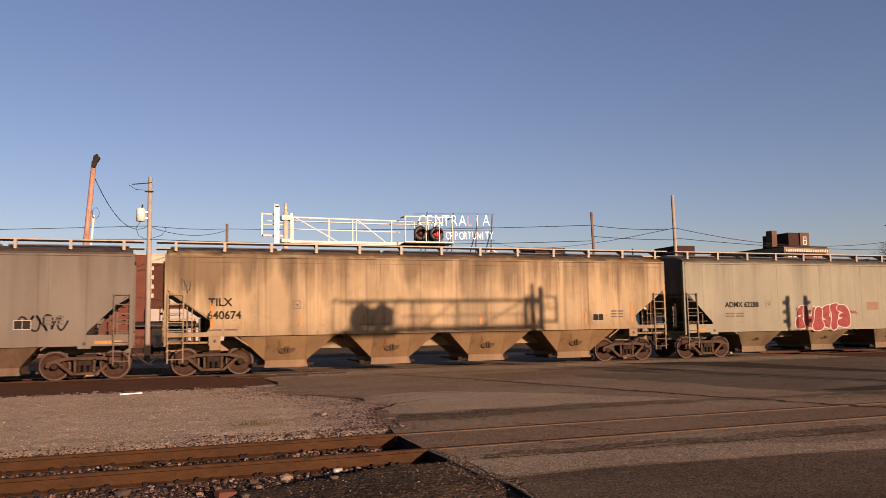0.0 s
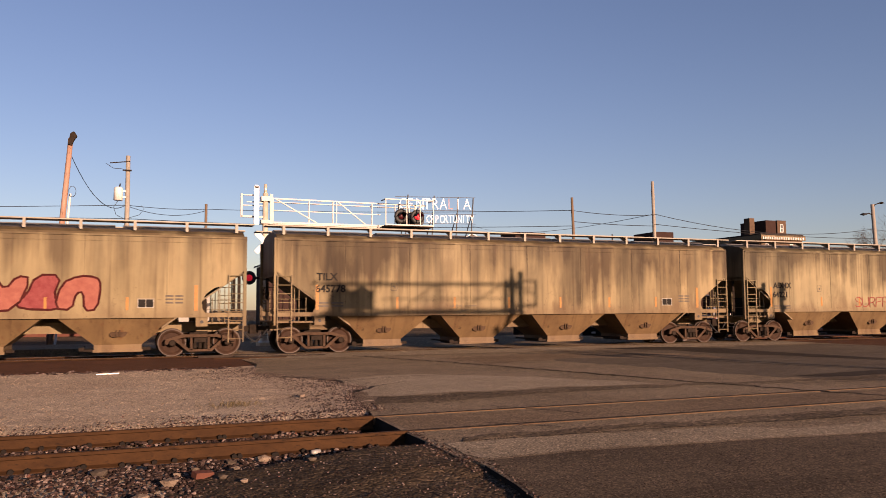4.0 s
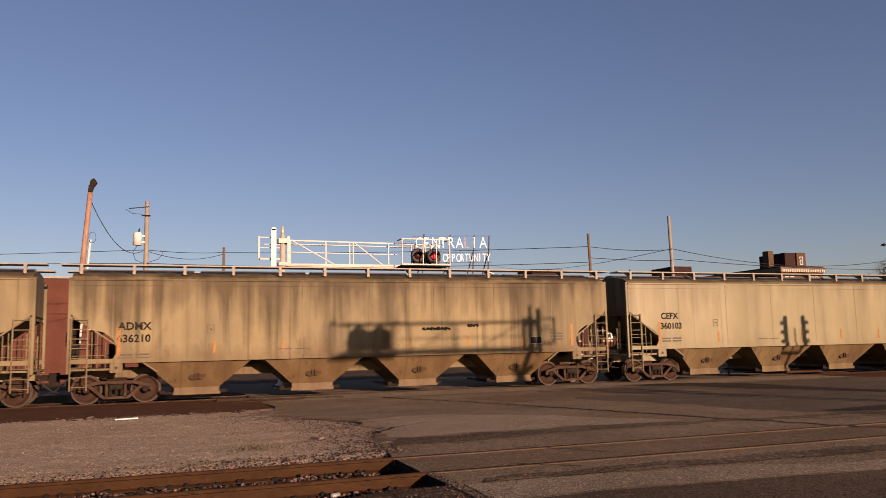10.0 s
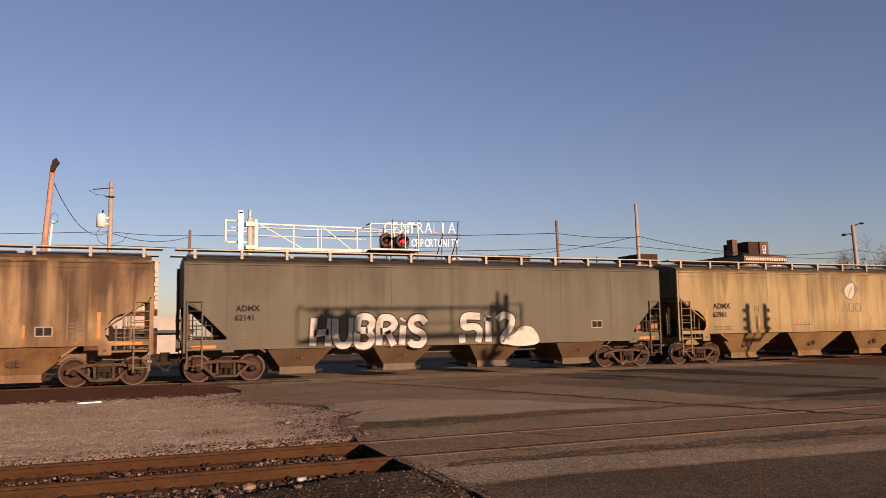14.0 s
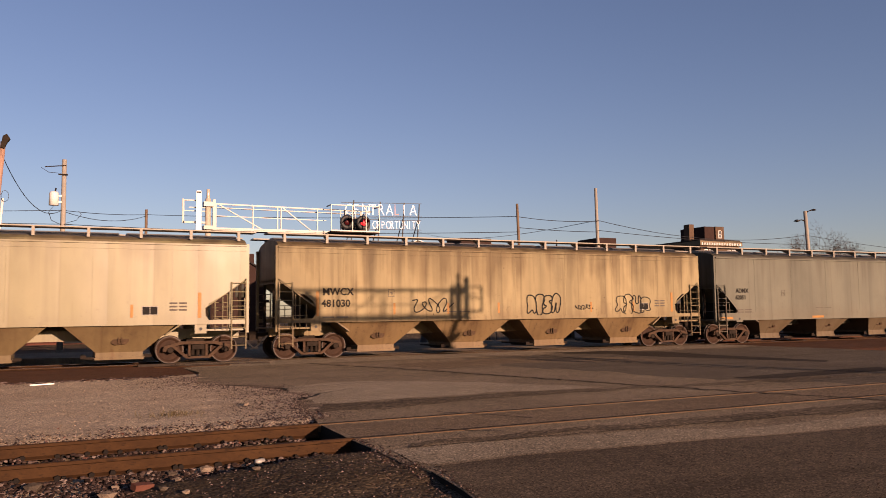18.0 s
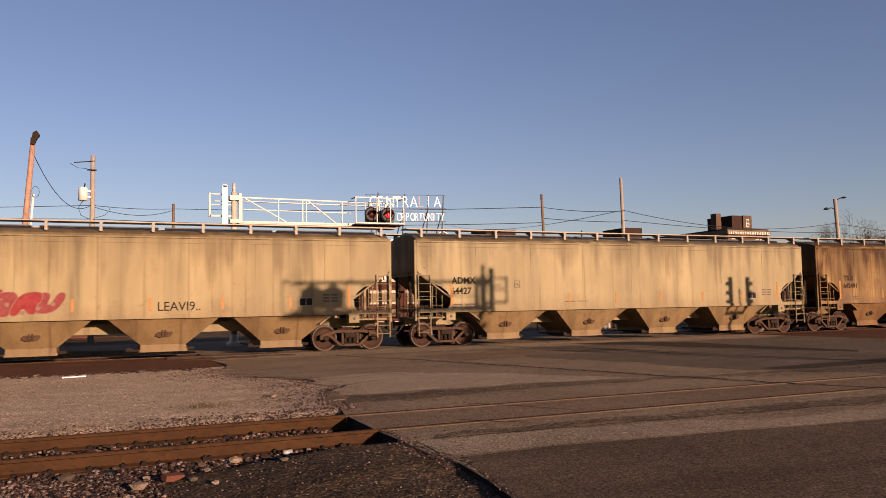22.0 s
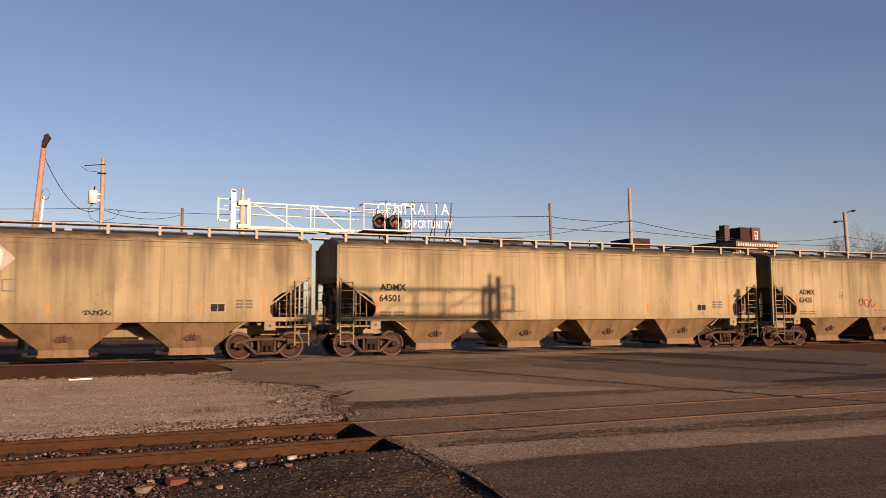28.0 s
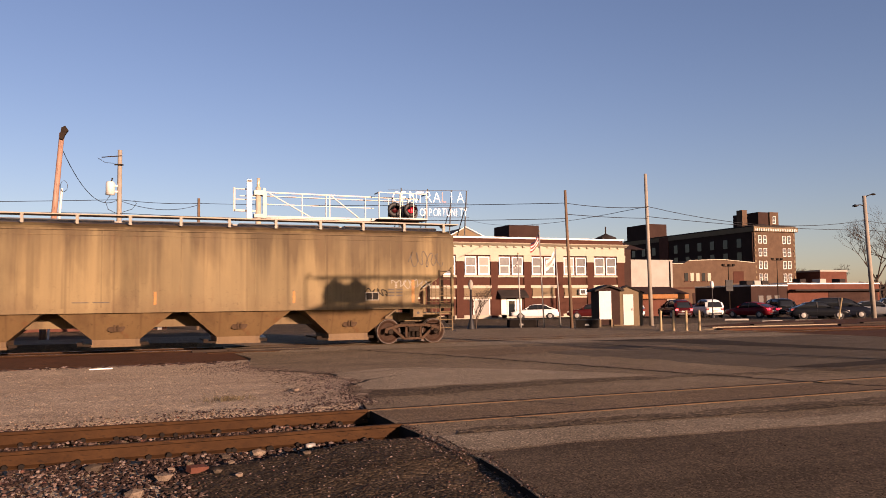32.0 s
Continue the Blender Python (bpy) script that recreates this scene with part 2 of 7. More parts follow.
ALU = surface("aluminium_mast", (0.92, 0.80, 0.62), (0.98, 0.88, 0.68), 2.5, 0.3, 0.35, 30, 0.1, 0.002)
WALKWAY = surface("walkway_steel", (0.40, 0.35, 0.28), (0.56, 0.50, 0.41), 2.5, 0.6, 0.2, 30, 0.2, 0.003)
DIRT_AND_SHADE = surface("dirt_and_shade", (0.018, 0.014, 0.012), (0.035, 0.028, 0.023), 3.0, 0.95)
BLACK = surface("black_metal", (0.018, 0.018, 0.02), (0.035, 0.034, 0.034), 4, 0.6, 0.1, 40, 0.1, 0.003)
UNDER = surface("grimy_steel", (0.026, 0.018, 0.012), (0.055, 0.037, 0.026), 3.0, 0.8, 0.15, 35, 0.4, 0.006, (0.015, 0.011, 0.008))
TRUCK = surface("truck_steel", (0.082, 0.047, 0.028), (0.155, 0.092, 0.056), 3.5, 0.75, 0.1, 30, 0.4, 0.006, (0.025, 0.016, 0.011))
WHEEL = surface("wheel_steel", (0.045, 0.023, 0.0135), (0.088, 0.045, 0.027), 4.0, 0.7, 0.1, 30, 0.3, 0.004)
TREAD = surface("wheel_rim", (0.062, 0.038, 0.025), (0.12, 0.078, 0.053), 4.0, 0.6, 0.1, 30, 0.1, 0.002)
WOOD_POLE = surface("pole_wood", (0.24, 0.16, 0.10), (0.36, 0.25, 0.17), 1.2, 0.9, 0, 30, 0.4, 0.01, (0.16, 0.09, 0.055), stretch=(5, 5, 0.5))
WOOD_RED = surface("pole_wood_red", (0.50, 0.27, 0.18), (0.80, 0.52, 0.40), 1.2, 0.9, 0, 30, 0.4, 0.01, (0.16, 0.07, 0.045), stretch=(5, 5, 0.5))
SUNK_RAIL = surface("sunk_rail_rust", (0.17, 0.10, 0.055), (0.34, 0.20, 0.09), 0.7, 0.8, 0.0, 40, 0.3, 0.004, (0.10, 0.065, 0.04))
ROOFING = surface("dark_roofing", (0.04, 0.032, 0.03), (0.07, 0.056, 0.05), 1.0, 0.9)
CONCRETE_POLE = surface("pale_pole", (0.50, 0.44, 0.36), (0.62, 0.55, 0.46), 1.5, 0.7, 0, 30, 0.2, 0.004)
RED_PAINT = surface("red_paint", (0.40, 0.03, 0.03), (0.48, 0.05, 0.045), 1.5, 0.5)
ORANGE = surface("orange_reflector", (0.50, 0.19, 0.012), (0.66, 0.30, 0.025), 5.0, 0.6, third=(0.30, 0.12, 0.03))
PAD = surface("stained_pad", (0.085, 0.05, 0.027), (0.15, 0.09, 0.05), 6.0, 0.8)
MARK = surface("black_stencil", (0.022, 0.020, 0.018), (0.05, 0.045, 0.04), 6.0, 0.95)
GREYMARK = surface("faded_stencil", (0.15, 0.13, 0.11), (0.24, 0.21, 0.18), 6.0, 0.95)
YELLOW = surface("faded_yellow_paint", (0.55, 0.40, 0.19), (0.64, 0.48, 0.25), 2.0, 0.6)
BARK = surface("bark", (0.09, 0.065, 0.05), (0.15, 0.115, 0.09), 3.0, 0.95, 0, 25, 0.5, 0.02)
ROUGH = asphalt("broken_asphalt", (0.115, 0.079, 0.054), (0.20, 0.14, 0.097), relief=0.9, stone=30.0)
CRUMBLE = asphalt("crumbled_asphalt", (0.20, 0.142, 0.10), (0.34, 0.25, 0.18), relief=0.8, stone=26.0, spotty=0.9)
GREYWORN = asphalt("grey_worn_asphalt", (0.21, 0.16, 0.126), (0.30, 0.234, 0.185), relief=0.3, stone=58.0, spotty=0.5)
# Dark colour for painted cast shadows and one thin crack.
SHADOW_AND_CRACK = asphalt("shadow_and_crack", (0.075, 0.056, 0.045), (0.12, 0.09, 0.073), relief=0.2, stone=58.0)
WHEELPATH = asphalt("track_asphalt", (0.30, 0.204, 0.142), (0.42, 0.297, 0.21), relief=0.3, stone=58.0, spotty=0.5)
GRASS_DRY = surface("dry_grass", (0.16, 0.12, 0.06), (0.24, 0.18, 0.09), 6.0, 0.9)
STONE = surface("stones", (0.27, 0.195, 0.14), (0.46, 0.36, 0.27), 0.9, 0.9, 0, 25, 0.4, 0.01, (0.09, 0.055, 0.04), vary=0.9)
STONE_MANY, _nt, _p = nodes_of("stones_many")
_isl = _nt.nodes.new("ShaderNodeNewGeometry")
_c = ramp(_nt, _isl.outputs["Random Per Island"], [(0.0, (0.010, 0.006, 0.005)), (0.5, (0.036, 0.022, 0.018)), (0.8, (0.078, 0.054, 0.045)), (0.95, (0.21, 0.16, 0.138)), (1.0, (0.09, 0.027, 0.015))])
_nt.links.new(mix(_nt, 0.5, _c, ramp(_nt, noise_at(_nt, 60.0), [(0.3, (0.5, 0.5, 0.5)), (0.7, (1, 1, 1))]), "MULTIPLY"), _p.inputs["Base Color"])
_p.inputs["Roughness"].default_value, _p.inputs["Specular IOR Level"].default_value = 0.95, 0.1
GLASS, _nt, _p = nodes_of("window_glass")
_p.inputs["Base Color"].default_value = (0.012, 0.014, 0.016, 1)
_p.inputs["Roughness"].default_value, _p.inputs["IOR"].default_value = 0.05, 1.4
STONE_PALE, _nt, _p = nodes_of("stones_pale")
_isl = _nt.nodes.new("ShaderNodeNewGeometry")
_c = ramp(_nt, _isl.outputs["Random Per Island"], [(0.0, (0.06, 0.042, 0.028)), (0.35, (0.13, 0.095, 0.066)), (0.85, (0.19, 0.143, 0.103)), (1.0, (0.24, 0.19, 0.14))])
_nt.links.new(_c, _p.inputs["Base Color"])
_p.inputs["Roughness"].default_value, _p.inputs["Specular IOR Level"].default_value = 0.95, 0.1
LENS_DARK = surface("unlit_red_lens", (0.07, 0.008, 0.010), (0.11, 0.012, 0.014), 4.0, 0.2)
LENS_RED = glow("red_lens", (0.45, 0.012, 0.018), 0.32)
TAIL = glow("tail_light", (0.75, 0.03, 0.04), 1.3)


# ---- mesh tools ----
class Shape:
    """Collects boxes, prisms, tubes and discs into one mesh."""

    def __init__(self):
        self.v, self.f = [], []

    def add(self, verts, faces):
        n = len(self.v)
        self.v += [tuple(p) for p in verts]
        self.f += [tuple(i + n for i in q) for q in faces]
        return self

    def box(self, x0, x1, y0, y1, z0, z1):
        v = [(x, y, z) for z in (z0, z1) for y in (y0, y1) for x in (x0, x1)]
        return self.add(v, [(0, 2, 3, 1), (4, 5, 7, 6), (0, 1, 5, 4), (2, 6, 7, 3), (0, 4, 6, 2), (1, 3, 7, 5)])

    def bar(self, a, b, w, h=None):
        """A square bar from a to b."""
        a, b = Vector(a), Vector(b)
        d = (b - a).normalized()
        s = d.cross(Vector((0, 0, 1)) if abs(d.z) < 0.95 else Vector((0, 1, 0))).normalized() * w / 2
        t = s.cross(d).normalized() * (h or w) / 2
        v = [p + i * s + j * t for p in (a, b) for i, j in ((-1, -1), (1, -1), (1, 1), (-1, 1))]
        return self.add(v, [(0, 1, 2, 3), (7, 6, 5, 4), (0, 4, 5, 1), (1, 5, 6, 2), (2, 6, 7, 3), (3, 7, 4, 0)])

    def tube(self, a, b, r, r2=None, n=8):
        a, b = Vector(a), Vector(b)
        r2 = r if r2 is None else r2
        d = (b - a).normalized()
        s = d.cross(Vector((0, 0, 1)) if abs(d.z) < 0.95 else Vector((0, 1, 0))).normalized()
        t = s.cross(d)
        v = []
        for p, q in ((a, r), (b, r2)):
            v += [p + q * (math.cos(6.2831853 * i / n) * s + math.sin(6.2831853 * i / n) * t) for i in range(n)]
        f = [(i, (i + 1) % n, n + (i + 1) % n, n + i) for i in range(n)]
        return self.add(v, f + [tuple(range(n - 1, -1, -1)), tuple(range(n, 2 * n))])

    def path(self, pts, r, n=6):
        """One continuous round cable along the points."""
        pts = [Vector(p) for p in pts]
        v, f = [], []
        for i, p in enumerate(pts):
            d = (pts[min(i + 1, len(pts) - 1)] - pts[max(i - 1, 0)]).normalized()
            s = d.cross(Vector((0, 0, 1)) if abs(d.z) < 0.95 else Vector((0, 1, 0))).normalized()
            t = s.cross(d)
            v += [p + r * (math.cos(6.2831853 * k / n) * s + math.sin(6.2831853 * k / n) * t) for k in range(n)]
            if i:
                a, b = (i - 1) * n, i * n
                f += [(a + k, a + (k + 1) % n, b + (k + 1) % n, b + k) for k in range(n)]
        return self.add(v, f + [tuple(range(n - 1, -1, -1)), tuple(range(len(v) - n, len(v)))])

    def prism(self, pts, y0, y1):
        """A polygon in x, z drawn out from y0 to y1."""
        n = len(pts)
        v = [(x, y0, z) for x, z in pts] + [(x, y1, z) for x, z in pts]
        return self.add(v, [tuple(range(n)), tuple(range(2 * n - 1, n - 1, -1))] + [(i, n + i, n + (i + 1) % n, (i + 1) % n) for i in range(n)])

    def prism_x(self, pts, x0, x1):
        """A polygon in y, z drawn out from x0 to x1."""
        n = len(pts)
        v = [(x0, y, z) for y, z in pts] + [(x1, y, z) for y, z in pts]
        return self.add(v, [tuple(range(n)), tuple(range(2 * n - 1, n - 1, -1))] + [(i, n + i, n + (i + 1) % n, (i + 1) % n) for i in range(n)])

    def plan(self, pts, z0, z1):
        """A polygon in x, y raised from z0 to z1."""
        n = len(pts)
        v = [(x, y, z0) for x, y in pts] + [(x, y, z1) for x, y in pts]
        return self.add(v, [tuple(range(n - 1, -1, -1)), tuple(range(n, 2 * n))] + [(i, (i + 1) % n, n + (i + 1) % n, n + i) for i in range(n)])

    def lathe(self, prof, axis="z", at=(0, 0, 0), n=16):
        """A profile of (radius, height) turned about an axis."""
        v, f = [], []
        for i in range(n):
            c, s = math.cos(6.2831853 * i / n), math.sin(6.2831853 * i / n)
            for r, h in prof:
                q = (r * c, r * s, h) if axis == "z" else (r * c, h, r * s) if axis == "y" else (h, r * c, r * s)
                v.append((q[0] + at[0], q[1] + at[1], q[2] + at[2]))
        k = len(prof)
        for i in range(n):
            j = (i + 1) % n
            f += [(i * k + a, j * k + a, j * k + a + 1, i * k + a + 1) for a in range(k - 1)]
        return self.add(v, f)

    def mesh(self, name, material, smooth=False):
        me = bpy.data.meshes.new(name)
        me.from_pydata(self.v, [], self.f)
        b = bmesh.new()
        b.from_mesh(me)
        bmesh.ops.recalc_face_normals(b, faces=b.faces)
        b.to_mesh(me)
        b.free()
        if material:
            me.materials.append(material)
        if smooth:
            for q in me.polygons:
                q.use_smooth = True
        return me


def empty(name, m=None, parent=None):
    ob = new(name)
    ob.empty_display_size = 0.2
    if m is not None:
        ob.matrix_basis = m
    ob.parent = parent
    return ob


def part(name, shape, material, parent, label="", at=None, smooth=False):
    me = shape if isinstance(shape, bpy.types.Mesh) else shape.mesh(name, material, smooth)
    ob = new(name, me)
    ob.parent = parent
    if at is not None:
        ob.matrix_basis = at
    if label:
        ob["label"] = label
    return ob


def thing(name, shape, material, label, category, at=None, group="", kind="", smooth=False):
    return tagged(part(name, shape, material, None, "", at, smooth), label, category, group, kind)


def lettering(text, size, material, wide=1.0, bold=0.0):
    """Letters as a mesh in the x, z plane that face -y, with their foot at z = 0."""
    cu = bpy.data.curves.new("lettering", "FONT")
    cu.body, cu.size, cu.offset, cu.resolution_u = text, size, bold, 3
    cu.extrude = 0.002
    ob = bpy.data.objects.new("lettering", cu)
    me = bpy.data.meshes.new_from_object(ob)
    bpy.data.objects.remove(ob)
    me.transform(Matrix.Rotation(radians(90), 4, "X") @ Matrix.Diagonal((wide, 1, 1, 1)))
    me.materials.clear()
    me.materials.append(material)
    return me

# ---- ground, road, tracks ----
ROAD_L, ROAD_R = 3.55, 27.5
rng = random.Random(4)


def structure(name, shape, material, label, category, smooth=False, at=None):
    return thing(name, shape, material, label, category, at, "", "structure", smooth)


structure("ground", Shape().box(-900, 900, -60, 2500, -0.8, -0.3), DIRT, "bare brown dirt and worn grass around the crossing", "ground")


def ragged(x, y0, y1, step, amp, seed):
    r = random.Random(seed)
    n = max(2, int((y1 - y0) / step))
    return [(x + r.uniform(-amp, amp), y0 + (y1 - y0) * i / n) for i in range(n + 1)]


# road across the tracks, with a broken edge towards the gravel
edge = [(3.15, -30), (3.0, 4.6), (3.1, 5.7), (3.24, 6.47), (3.34, 7.3), (3.26, 7.9), (3.3, 8.9), (3.3, 9.5), (3.38, 11.3), (3.6, 12.4), (3.72, 13.4), (3.95, 14.4), (4.42, 15.3), (4.2, 16.1), (4.38, 17.0),
        (3.95, 17.8), (3.35, 18.7), (3.0, 20.0), (3.2, 21.3), (3.55, 23.4), (3.4, 26.0), (3.6, 31.5)]
road_pts = edge + [(3.0, 34.0), (-2.0, 36.0), (-60, 38.0), (-60, 41.0), (120, 41.0), (60, 38.5), (40, 35.5), (27.5, 33.0), (27.3, 22.0), (27.5, 8.0), (60, 4.0), (60, -30)]
road = structure("road", Shape().plan(road_pts, -0.5, 0.0), ASPHALT, "worn dark grey asphalt road over the railway crossing", "road")
structure("parking_pavement", Shape().plan([(-80, 40.9), (240, 40.9), (240, 75.8), (-80, 75.8)], -0.5, -0.28), ASPHALT_DARK, "dark asphalt parking street beside the brick building", "pavement")
# lighter and darker patches of old paving and two painted shadows, ragged in outline
def ragged_sheet(pts, z, amp, seed, step=0.3):
    g = random.Random(seed)
    out = []
    for a, b in zip(pts, pts[1:] + pts[:1]):
        n = max(1, int(math.dist(a, b) / step))
        for i in range(n):
            f = i / n
            x, y = a[0] + (b[0] - a[0]) * f, a[1] + (b[1] - a[1]) * f
            k = amp * (0.8 * noise.noise((x * 0.9, y * 0.9, seed)) + 0.9 * noise.noise((x * 3.1, y * 3.1, seed + 5.0)) + g.uniform(-0.3, 0.3))
            out.append((x + 0.6 * k, y + k, z))
    return Shape().add(out, [tuple(range(len(out)))])


for i, (pts, z, amp, material, label) in enumerate((
        ([(3.36, 7.85), (3.5, 7.6), (4.5, 7.66), (6.5, 7.5), (9.0, 7.26), (27.2, 6.9), (27.2, 7.5), (10.5, 7.85), (7.9, 7.95), (7.2, 8.35), (5.0, 8.56), (3.45, 8.66)], 0.006, 0.07, CONCRETE, "pale worn concrete strip beside the rails"),
        ([(3.72, 8.72), (5.2, 8.72), (7.8, 8.52), (10.7, 8.2), (20.0, 7.9), (20.0, 8.7), (10.7, 8.92), (7.8, 9.0), (5.2, 9.02), (3.8, 8.92)], 0.0065, 0.2, CRUMBLE, "broken asphalt along the rail"),
        ([(4.3, 17.2), (5.8, 17.95), (6.6, 17.85), (7.9, 16.6), (9.15, 15.3), (10.3, 13.6), (8.1, 13.75), (6.0, 13.7), (4.0, 13.7), (4.1, 14.5), (4.5, 15.4), (4.35, 16.2)], 0.005, 0.22, ASPHALT_OLD, "pale asphalt patch"),
        ([(3.7, 25.4), (27.2, 25.4), (27.2, 27.7), (3.7, 27.7)], 0.006, 0.12, CONCRETE, "pale crossing panels along the far track"),
        ([(3.75, 12.45), (7.7, 12.95), (10.8, 12.75), (27.0, 12.2), (27.0, 12.75), (11.1, 13.2), (8.1, 13.6), (4.1, 13.5)], 0.004, 0.3, CRUMBLE, "broken asphalt edge"),
        ([(9.5, 20.4), (13.0, 21.4), (17.5, 19.9), (17.0, 22.6), (13.0, 24.2), (9.0, 23.2)], 0.004, 0.5, WHEELPATH, "darker resurfaced strip"),
        ([(12.5, 24.9), (11.8, 20.5), (12.8, 16.5), (13.2, 13.9), (15.0, 11.4), (27.2, 11.3), (27.2, 24.9)], 0.0025, 0.45, GREYWORN, "greyer worn asphalt"),
        ([(12.0, 9.6), (13.5, 8.95), (27.2, 8.9), (27.2, 9.55)], 0.0025, 0.2, GREYWORN, "greyer worn asphalt"),
        # The next two bands paint cast shadows into the road.
        ([(16.6, 26.3), (19.6, 25.9), (20.9, 24.3), (20.6, 21.6), (20.9, 16.9), (20.2, 16.4), (19.1, 20.1), (18.4, 21.4), (18.2, 23.7)], 0.007, 0.12, SHADOW_AND_CRACK, "cast shadow band painted on the asphalt"),
        ([(13.8, 13.75), (15.1, 13.95), (17.5, 14.2), (19.5, 14.3), (19.2, 13.3), (16.3, 13.25), (14.3, 13.2)], 0.007, 0.1, SHADOW_AND_CRACK, "cast shadow band painted on the asphalt"),
        ([(3.4, 9.75), (27.2, 9.75), (27.2, 10.95), (3.4, 10.95)], 0.003, 0.0, WHEELPATH, "brown-stained asphalt between the sunk rails"))):
    part("patch", ragged_sheet(pts, z, amp, i), material, road, label)
part("patch", ragged_sheet([(3.16, -10.0), (27.3, -10.0), (27.3, 6.85), (9.0, 7.2), (6.5, 7.45), (4.5, 7.6), (3.46, 7.5), (3.25, 6.4), (3.12, 5.6)], 0.003, 0.03, 40, 0.25), ASPHALT_DARK, road, "coarse dark asphalt in front of the rails")


def ribbon(pts, w, seed):
    """A crack: a narrow wandering strip."""
    g = random.Random(seed)
    out = []
    for a, b in zip(pts, pts[1:]):
        n = max(2, int(math.dist(a, b) / 0.12))
        out += [(a[0] + (b[0] - a[0]) * i / n + g.uniform(-1, 1) * w, a[1] + (b[1] - a[1]) * i / n + g.uniform(-1, 1) * w) for i in range(n)]
    out.append(pts[-1])
    s = Shape()
    for a, b in zip(out, out[1:]):
        dx, dy = b[0] - a[0], b[1] - a[1]
        l = math.hypot(dx, dy) or 1
        nx, ny = -dy / l * w / 2, dx / l * w / 2
        s.add([(a[0] + nx, a[1] + ny, 0.0085), (a[0] - nx, a[1] - ny, 0.0085), (b[0] - nx, b[1] - ny, 0.0085), (b[0] + nx, b[1] + ny, 0.0085)], [(0, 1, 2, 3)])
    return s


for i, (pts, w) in enumerate((([(5.4, 11.6), (5.9, 10.9), (6.3, 10.2)], 0.03), ([(4.6, 9.9), (5.3, 9.2)], 0.03), ([(4.3, 16.9), (4.8, 17.0), (6.2, 17.5), (7.3, 17.2)], 0.035),
                              ([(4.0, 14.5), (4.5, 15.3), (4.7, 15.5)], 0.085), ([(4.05, 17.5), (4.35, 16.9), (4.3, 16.5)], 0.08), ([(4.7, 15.5), (5.6, 16.2)], 0.04), ([(3.4, 18.6), (3.9, 17.9)], 0.08),
                              ([(3.6, 25.3), (9.0, 25.0), (16.0, 25.3), (27.0, 25.1)], 0.04), ([(3.7, 8.68), (8.0, 8.5), (16.0, 8.2)], 0.03), ([(12.0, 12.4), (18.0, 12.1), (26.0, 12.2)], 0.03), ([(3.6, 27.2), (5.0, 26.9), (6.2, 26.2)], 0.05))):
    part("crack", ribbon(pts, w, i), DIRT_AND_SHADE, road, "dark open crack")
# First line paints a pole's cast shadow, second darkens a thin crack.
for i, (pts, w) in enumerate((([(7.1, 25.9), (7.6, 24.2), (8.7, 21.5), (10.05, 16.9), (10.9, 13.8), (11.7, 11.3), (12.3, 9.8), (13.6, 6.2)], 0.10), ([(15.8, 25.0), (15.5, 21.0), (15.9, 17.6), (16.8, 15.3), (17.5, 14.2)], 0.07))):
    part("shadow_crack_line", ribbon(pts, w, 30 + i), SHADOW_AND_CRACK, road, "dark line painting a shadow and a crack")


# Dark strip over the broken edge face, with its shade painted in.
lip = Shape()
for a, b in [(a, b) for a, b in zip(edge, edge[1:]) if 4.0 < a[1] < 7.0 or 8.8 < a[1] < 23.0]:
    lip.add([(a[0] - 0.03, a[1], -0.3), (b[0] - 0.03, b[1], -0.3), (b[0] - 0.006, b[1], -0.004), (a[0] - 0.006, a[1], -0.004)], [(0, 1, 2, 3)])
part("broken_edge", lip, DIRT_AND_SHADE, road, "broken edge of the paving with shade painted in")


def rolling(x0, x1, y0, y1, nx, ny, height, seed, shape=None):
    """A sheet of uneven ground; height(x, y) gives its level."""
    v, f = [], []
    for j in range(ny + 1):
        for i in range(nx + 1):
            x, y = x0 + (x1 - x0) * i / nx, y0 + (y1 - y0) * j / ny
            if shape:
                x, y = shape(x, y)
            v.append((x, y, height(x, y)))
    for j in range(ny):
        for i in range(nx):
            a = j * (nx + 1) + i
            f.append((a, a + 1, a + nx + 2, a + nx + 1))
    return Shape().add(v, f)


def fine(x, y, s=1.0):
    return 0.5 * noise.noise((x * 1.7 * s, y * 1.7 * s, 3.1)) + 0.35 * noise.noise((x * 5.0 * s, y * 5.0 * s, 7.7)) + 0.2 * noise.noise((x * 13.0 * s, y * 13.0 * s, 1.3))


def edge_x(y):
    for (xa, ya), (xb, yb) in zip(edge, edge[1:]):
        if ya <= y <= yb:
            return xa + (xb - xa) * (y - ya) / (yb - ya)
    return 3.5


def verge_level(x, y):
    near = max(0.0, 1 - (y - 11.3) / 0.7)
    meet = min(1.0, max(0.0, (x - edge_x(y) + 0.9) / 0.8)) * (1 - near)
    return -0.035 + 0.032 * meet - 0.06 * near + 0.035 * fine(x, y) * (1 - 0.5 * meet) - 0.02 * max(0.0, (y - 21.5))


structure("gravel_verge", rolling(-9.0, 1.0, 11.3, 23.1, 150, 150, verge_level, 1, lambda x, y: (-9.0 + (x + 9.0) / 10.0 * (edge_x(y) + 9.25), y)), GRAVEL, "pale crushed-stone verge between the tracks", "gravel", True)
structure("gravel_apron", Shape().plan([(-90, 11.5), (-8.95, 11.5), (-8.95, 23.0), (-90, 23.0)], -0.5, -0.06), GRAVEL, "pale crushed stone further along the tracks", "gravel")


